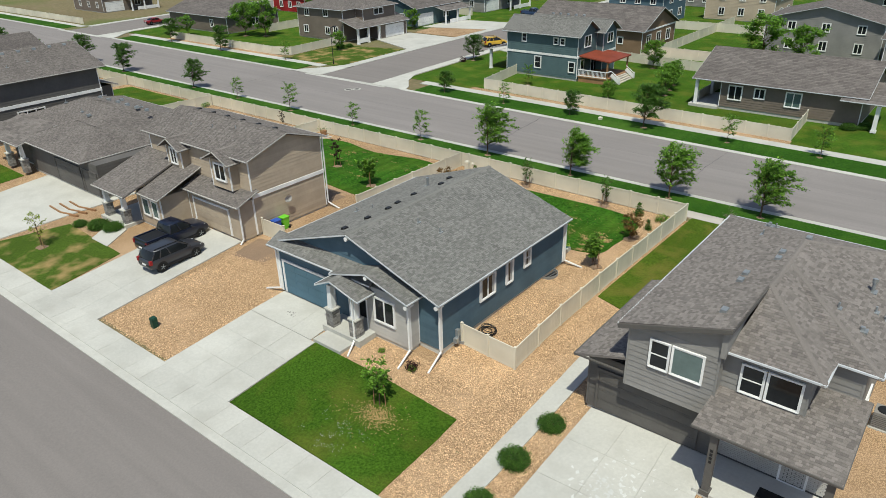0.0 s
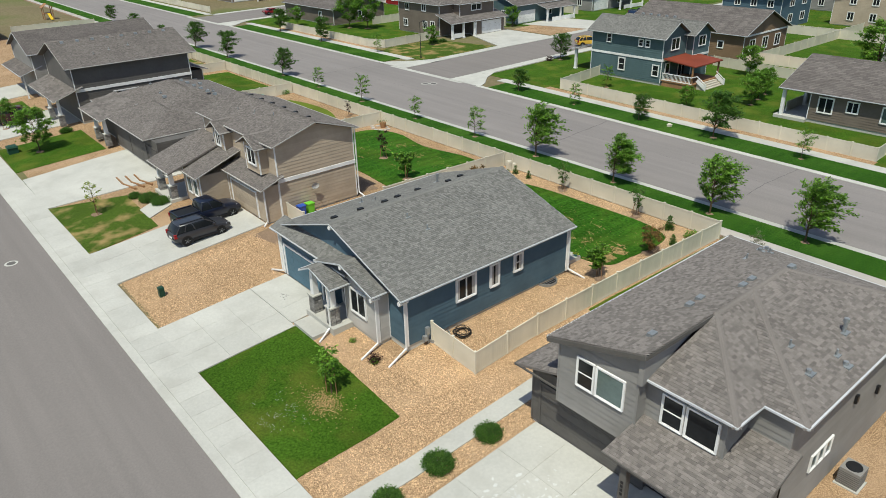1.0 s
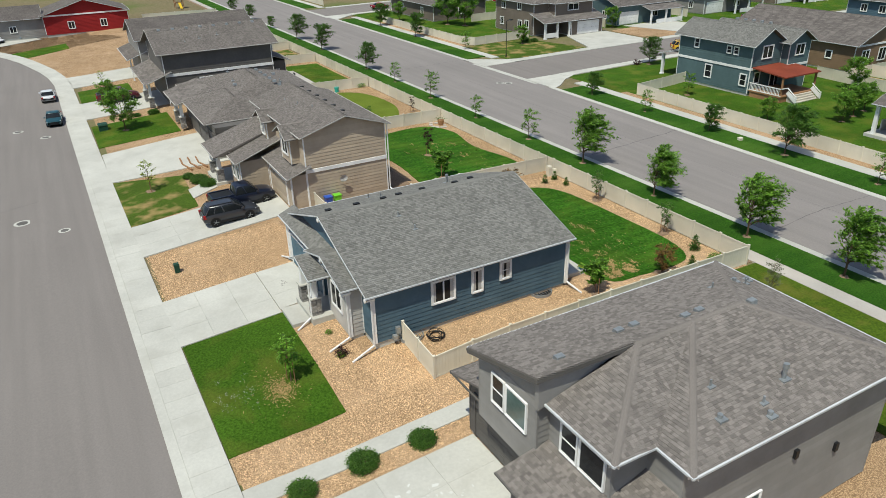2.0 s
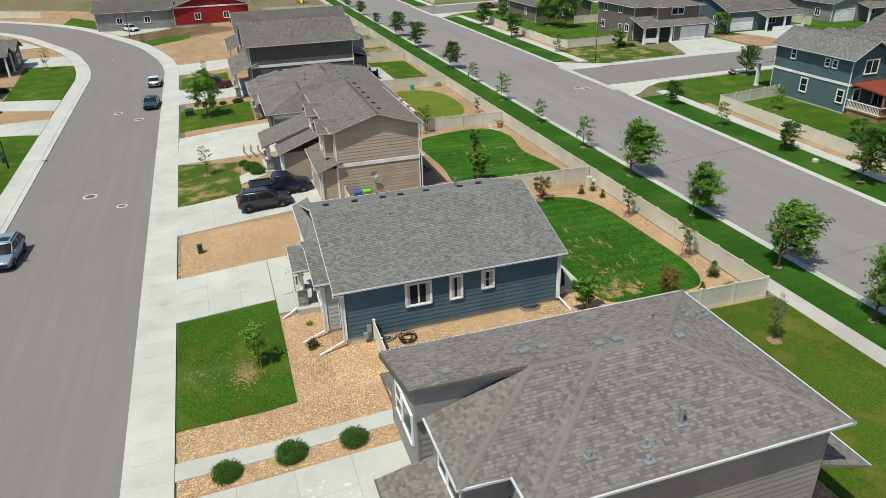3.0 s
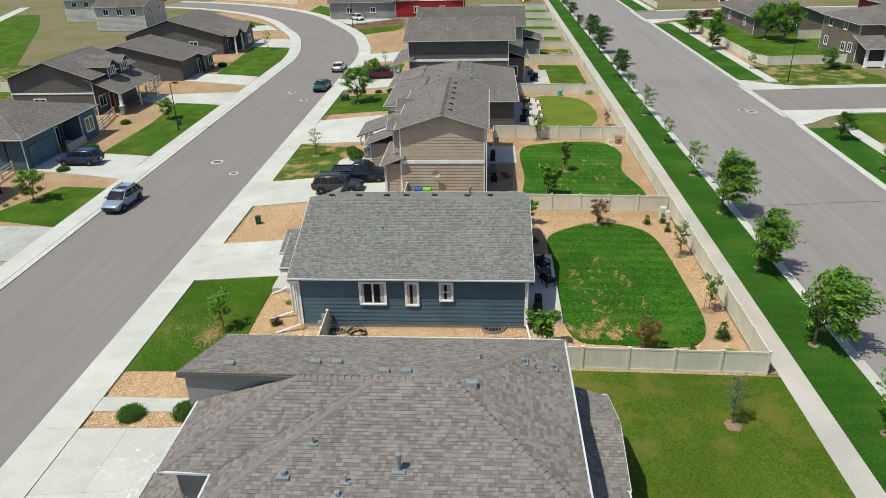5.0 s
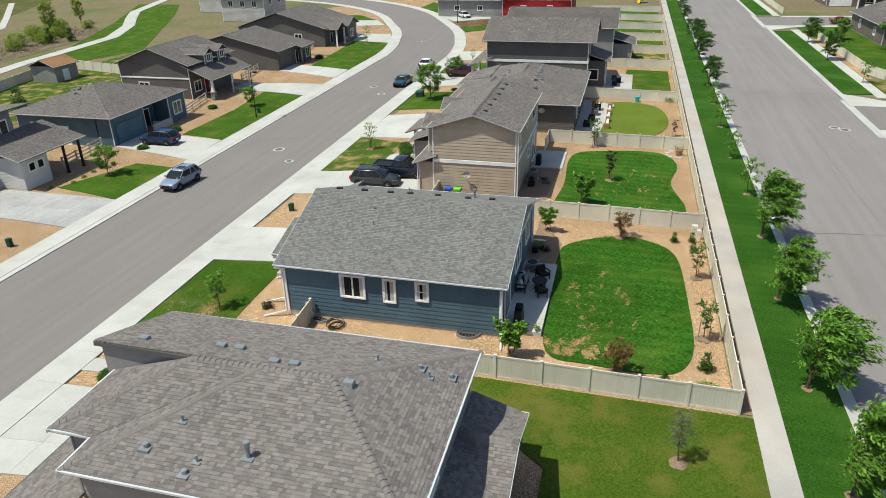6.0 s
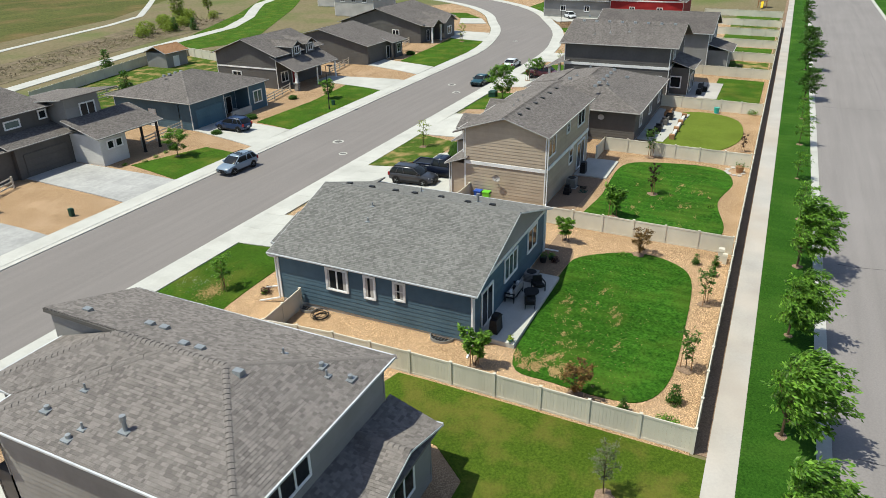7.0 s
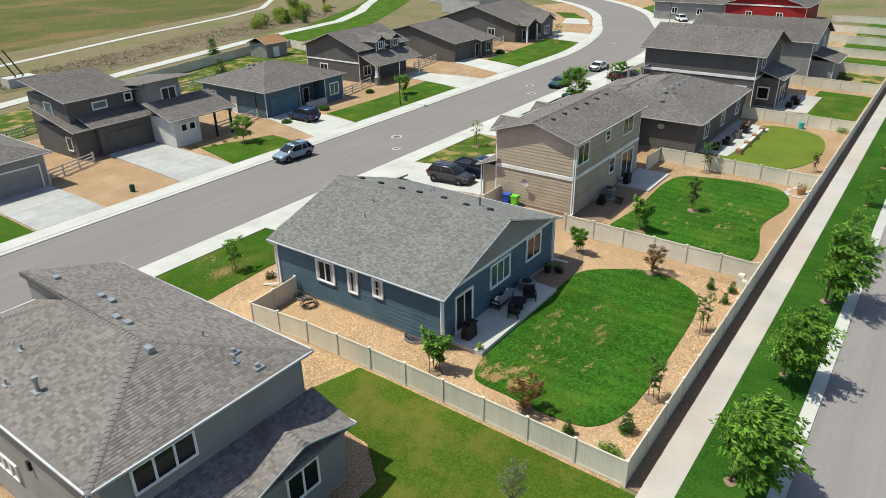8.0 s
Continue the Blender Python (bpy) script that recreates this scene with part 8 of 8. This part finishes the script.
utility_box(-38.1, 17.05, 0.35, 0.75, "dark green utility pedestal in the gravel"), utility_box(-26.9, -2.4, 0.35, 0.75, "dark green utility pedestal in the gravel")
utility_box(-81.5, 16.2, 1.0, 0.9, "green transformer box on a front lawn"), utility_box(-69.5, -2.9, 0.35, 0.75, "dark green utility pedestal on a lawn")
utility_box(-38.6, 50.7, 0.4, 1.0, "almond utility pedestal by the fence", "vinyl"), utility_box(-38.2, 51.0, 0.3, 0.8, "almond utility pedestal by the fence", "vinyl")
utility_box(-36.5, 74.2, 0.4, 0.4, "low almond utility box on the verge", "vinyl")


def street_lamp(x, y, label):
    z = h(x, y)
    t = thing("street_lamp", label, "street lamp", (x, y, z))
    bm = bmesh.new()
    tube(bm, (x, y, z), (x, y, z + 0.6), 0.11, 0.09, 10), tube(bm, (x, y, z + 0.6), (x, y, z + 5.9), 0.06, 0.045, 10)
    part("pole", bm, M["dark"], t)
    bm = bmesh.new()
    beam(bm, (x, y, z + 5.9), (x + 0.1, y + 0.7, z + 6.0), 0.06, 0.06)
    part("arm", bm, M["dark"], t)
    part("lamp_head", boxes((x - 0.1, x + 0.3, y + 0.5, y + 1.0, z + 5.92, z + 6.08)), M["dark"], t)


street_lamp(-67.3, -2.1, "black street lamp on the lawn by the pavement"), street_lamp(-158, 3.5, "black street lamp at the bend"), street_lamp(-88.5, 79.5, "black street sign post at the corner")


def manhole(x, y, r=0.42):
    z = h(x, y) + 0.03
    t = thing("manhole", "round iron manhole cover in a concrete collar", "manhole", (x, y, z))
    bm = bmesh.new()
    tube(bm, (x, y, z - 0.05), (x, y, z + 0.012), r * 1.5, r * 1.5, 20)
    part("collar", bm, M["concrete"], t)
    bm = bmesh.new()
    tube(bm, (x, y, z - 0.05), (x, y, z + 0.018), r, r, 20)
    part("cover", bm, M["graydk"], t)


for x, y, r in ((-55.2, 7.2, 0.45), (-51.4, 10.3, 0.32), (-82.8, 9.9, 0.4), (-87.5, 7, 0.4), (-130, 2, 0.4), (-72.6, 69.2, 0.4), (-73.4, 68.3, 0.4), (-62.5, 77.6, 0.35)):
    manhole(x, y, r)


# sealed cracks and seams in the asphalt
def crack(pts, w, label="dark sealed crack in the asphalt"):
    rr = random.Random(int(pts[0][0] * 13))
    P = []
    for (ax, ay), (bx, by) in zip(pts, pts[1:]):
        n = max(2, int(math.hypot(bx - ax, by - ay) / 0.8))
        P += [(ax + (bx - ax) * i / n + rr.uniform(-0.08, 0.08), ay + (by - ay) * i / n + rr.uniform(-0.08, 0.08)) for i in range(n)]
    V, F = [], []
    for i, p in enumerate(P):
        q = P[min(i + 1, len(P) - 1)]
        o = P[max(i - 1, 0)]
        d = Vector((q[0] - o[0], q[1] - o[1], 0)).normalized()
        ww = w * rr.uniform(0.5, 1.2)
        for s in (-1, 1):
            x, y = p[0] - d.y * s * ww, p[1] + d.x * s * ww
            V.append((x, y, h(x, y) + 0.036))
        if i:
            F.append((2 * i - 2, 2 * i - 1, 2 * i + 1, 2 * i))
    tagged(part("sealed_crack", mesh_of("sealed_crack", V, F), M["seal"], None), label, "crack", kind="structure")


crack([(-41.5, 58.3), (-42.0, 63), (-43.0, 72.4)], 0.05), crack([(-150, 65.5), (-60, 65.2), (10, 65.4)], 0.011, "longitudinal seam in the asphalt")
crack([(-70, 12.9), (-40, 13.15), (10, 13.75)], 0.035), crack([(-60, 8.5), (-58, 2)], 0.025), crack([(-20, 58.4), (-20.6, 65), (-20.2, 72.3)], 0.025)
crack([(-90, 58.4), (-91, 72.3)], 0.04)


# flagpole-like poles and concrete box by the creek
t = thing("outfall", "concrete outfall box with two dark poles", "outfall", (-44.5, -63, h(-44.5, -63)))
part("box", boxes((-47, -42.5, -64.5, -61.8, -0.4, 1.3)), M["concrete"], t)
for dx in (0, 1.2):
    bm = bmesh.new()
    tube(bm, (-44.5 - dx, -63.2, 1.0), (-42.5 - dx, -63.8, 5.5), 0.12, 0.1, 8)
    part("pole", bm, M["dark"], t)

# patio furniture and toys behind the far houses
for x, y, m, w in ((-67.5, 40.6, "dark", 0.8), (-70, 41, "dark", 1.2), (-73, 41.2, "graydk", 1.0), (-75.5, 41.4, "dark", 0.9), (-77, 41, "wood", 0.8)):
    block("garden_chair", "dark cushioned garden chair on the patio", "chair", [(-w / 2, w / 2, -0.4, 0.4, 0.1, 0.42), (-w / 2, w / 2, 0.28, 0.42, 0.42, 0.85), (-w / 2 - 0.08, -w / 2, -0.4, 0.4, 0.0, 0.62), (w / 2, w / 2 + 0.08, -0.4, 0.4, 0.0, 0.62)], M[m], (x, y, h(x, y) + 0.13), "patio seats")
for x, y, m, w in ((-90, 43, "dark", 0.8), (-92, 43.5, "dark", 0.8), (-94, 42.8, "graydk", 0.8)):
    block("garden_chair", "dark metal patio chair on paving", "chair", [(-w / 2, w / 2, -0.35, 0.35, 0.3, 0.42), (-w / 2, w / 2, 0.28, 0.36, 0.42, 0.9), (-w / 2, -w / 2 + 0.06, -0.35, 0.35, 0, 0.6), (w / 2 - 0.06, w / 2, -0.35, 0.35, 0, 0.6)], M[m], (x, y, h(x, y) + 0.13), "patio seats")
block("grill", "dark covered grill behind the tan house", "grill", [(-0.4, 0.4, -0.25, 0.25, 0, 0.9), (-0.3, 0.3, -0.2, 0.2, 0.9, 1.05)], M["dark"], (-52.6, 36.9, h(-52, 37) + 0.15))
block("generator", "dark garden machine on the mulch", "machine", [(-0.3, 0.3, -0.25, 0.25, 0.15, 0.6), (-0.2, 0.1, -0.2, 0.2, 0.6, 0.85), (-0.35, -0.25, -0.3, 0.3, 0, 0.3), (0.25, 0.35, -0.3, 0.3, 0, 0.3)], M["dark"], (-46.8, 37.0, h(-47, 37) + 0.05))


# timber edging on the slope beside the tan house's porch, and lime stains on the driveway
for k in range(3):
    t = thing("timber_edging", "reddish timber garden edging in the gravel", "edging", (-63 + k * 0.3, 22.2 + k * 0.75, h(-63, 22)), "timber edgings")
    pts = [(-63.6 + k * 0.3, 21.9 + k * 0.75), (-61.4 + k * 0.2, 21.8 + k * 0.75), (-59.2 + k * 0.1, 22.3 + k * 0.75)]
    for (ax, ay), (bx, by) in zip(pts, pts[1:]):
        bm = bmesh.new()
        beam(bm, (ax, ay, h(ax, ay) + 0.12), (bx, by, h(bx, by) + 0.12), 0.14, 0.18)
        part("timber", bm, M["wood"], t)
LIME = mat("lime_film", (0.60, 0.60, 0.575), (0.55, 0.55, 0.52), 0.9, 6, 0.5)
rnd = random.Random(12)
S = [(rnd.gauss(-8.8, 0.9), rnd.gauss(21.2, 1.4), rnd.uniform(0.05, 0.2)) for _ in range(150)]
litter("lime_stain", "pale lime stains on the gray driveway", S, LIME, 9, 0.1, 0.5)
S = [(rnd.gauss(-31.6, 0.25), rnd.gauss(23.0, 0.15), rnd.uniform(0.04, 0.12)) for _ in range(16)]
litter("oil_stain", "gray oil stains on the driveway", S, M["gray"], 10, 0.1, 0.6)


def playset(x, y):
    z = h(x, y)
    t = thing("playset", "wooden climbing frame with brown roof and yellow slide", "playset", (x, y, z))
    for sx in (-1, 1):
        for sy in (-1, 1):
            part("post", boxes((x + sx - 0.08, x + sx + 0.08, y + sy - 0.08, y + sy + 0.08, z, z + 3.0)), M["wood"], t)
    part("platform", boxes((x - 1.1, x + 1.1, y - 1.1, y + 1.1, z + 1.4, z + 1.55)), M["wood"], t)
    bm = bmesh.new()
    slab(bm, [(x - 1.3, y - 1.3, z + 2.9), (x + 1.3, y - 1.3, z + 2.9), (x + 1.3, y, z + 3.8), (x - 1.3, y, z + 3.8)], 0.08)
    slab(bm, [(x + 1.3, y + 1.3, z + 2.9), (x - 1.3, y + 1.3, z + 2.9), (x - 1.3, y, z + 3.8), (x + 1.3, y, z + 3.8)], 0.08)
    part("roof", bm, M["wood"], t)
    bm = bmesh.new()
    beam(bm, (x + 1.1, y, z + 1.5), (x + 3.6, y, z + 0.25), 0.6, 0.12)
    part("slide", bm, car_paint("yellow_plastic", (0.75, 0.5, 0.03)), t, "yellow plastic slide")


playset(-196, 46)


# flat stones round the terracotta planter, and the low wall along the dark house's patio
rnd = random.Random(31)
for k in range(9):
    a = k * math.tau / 9
    x, y = -59.0 + (1.0 + 0.3 * (k % 2)) * math.cos(a), 50.1 + 0.75 * math.sin(a)
    bm = bmesh.new()
    ring = [(0.32 * rnd.uniform(0.7, 1.2) * math.cos(i * math.tau / 7), 0.26 * rnd.uniform(0.7, 1.2) * math.sin(i * math.tau / 7)) for i in range(7)]
    slab(bm, [(px, py, 0.06) for px, py in ring], 0.08)
    ob = tagged(part("flagstone", bm, M["walkway"], None), "flat pinkish flagstone laid in the gravel", "stone", "flagstones round the planter")
    ob.location = (x, y, h(x, y) + 0.04)
t = thing("garden_wall", "low pale block wall with brick piers beside a patio", "wall", (-72, 42.9, h(-72, 42.9)))
for k in range(4):
    x = -77.0 + k * 3.2
    z = h(x, 42.9)
    part("pier", boxes((x - 0.28, x + 0.28, 42.62, 43.18, z, z + 0.6)), M["wood"], t, "reddish brick pier")
    if k < 3:
        part("wall", boxes((x + 0.28, x + 2.92, 42.75, 43.05, z, z + 0.42)), M["pale"], t)
t = thing("bucket", "turquoise plastic bucket by the fence", "bucket", (-81.0, 46.2, h(-81, 46.2)))
bm = bmesh.new()
tube(bm, (-81.0, 46.2, h(-81, 46.2)), (-81.0, 46.2, h(-81, 46.2) + 0.75), 0.28, 0.34, 14)
part("body", bm, car_paint("turquoise_plastic", (0.03, 0.42, 0.36)), t)
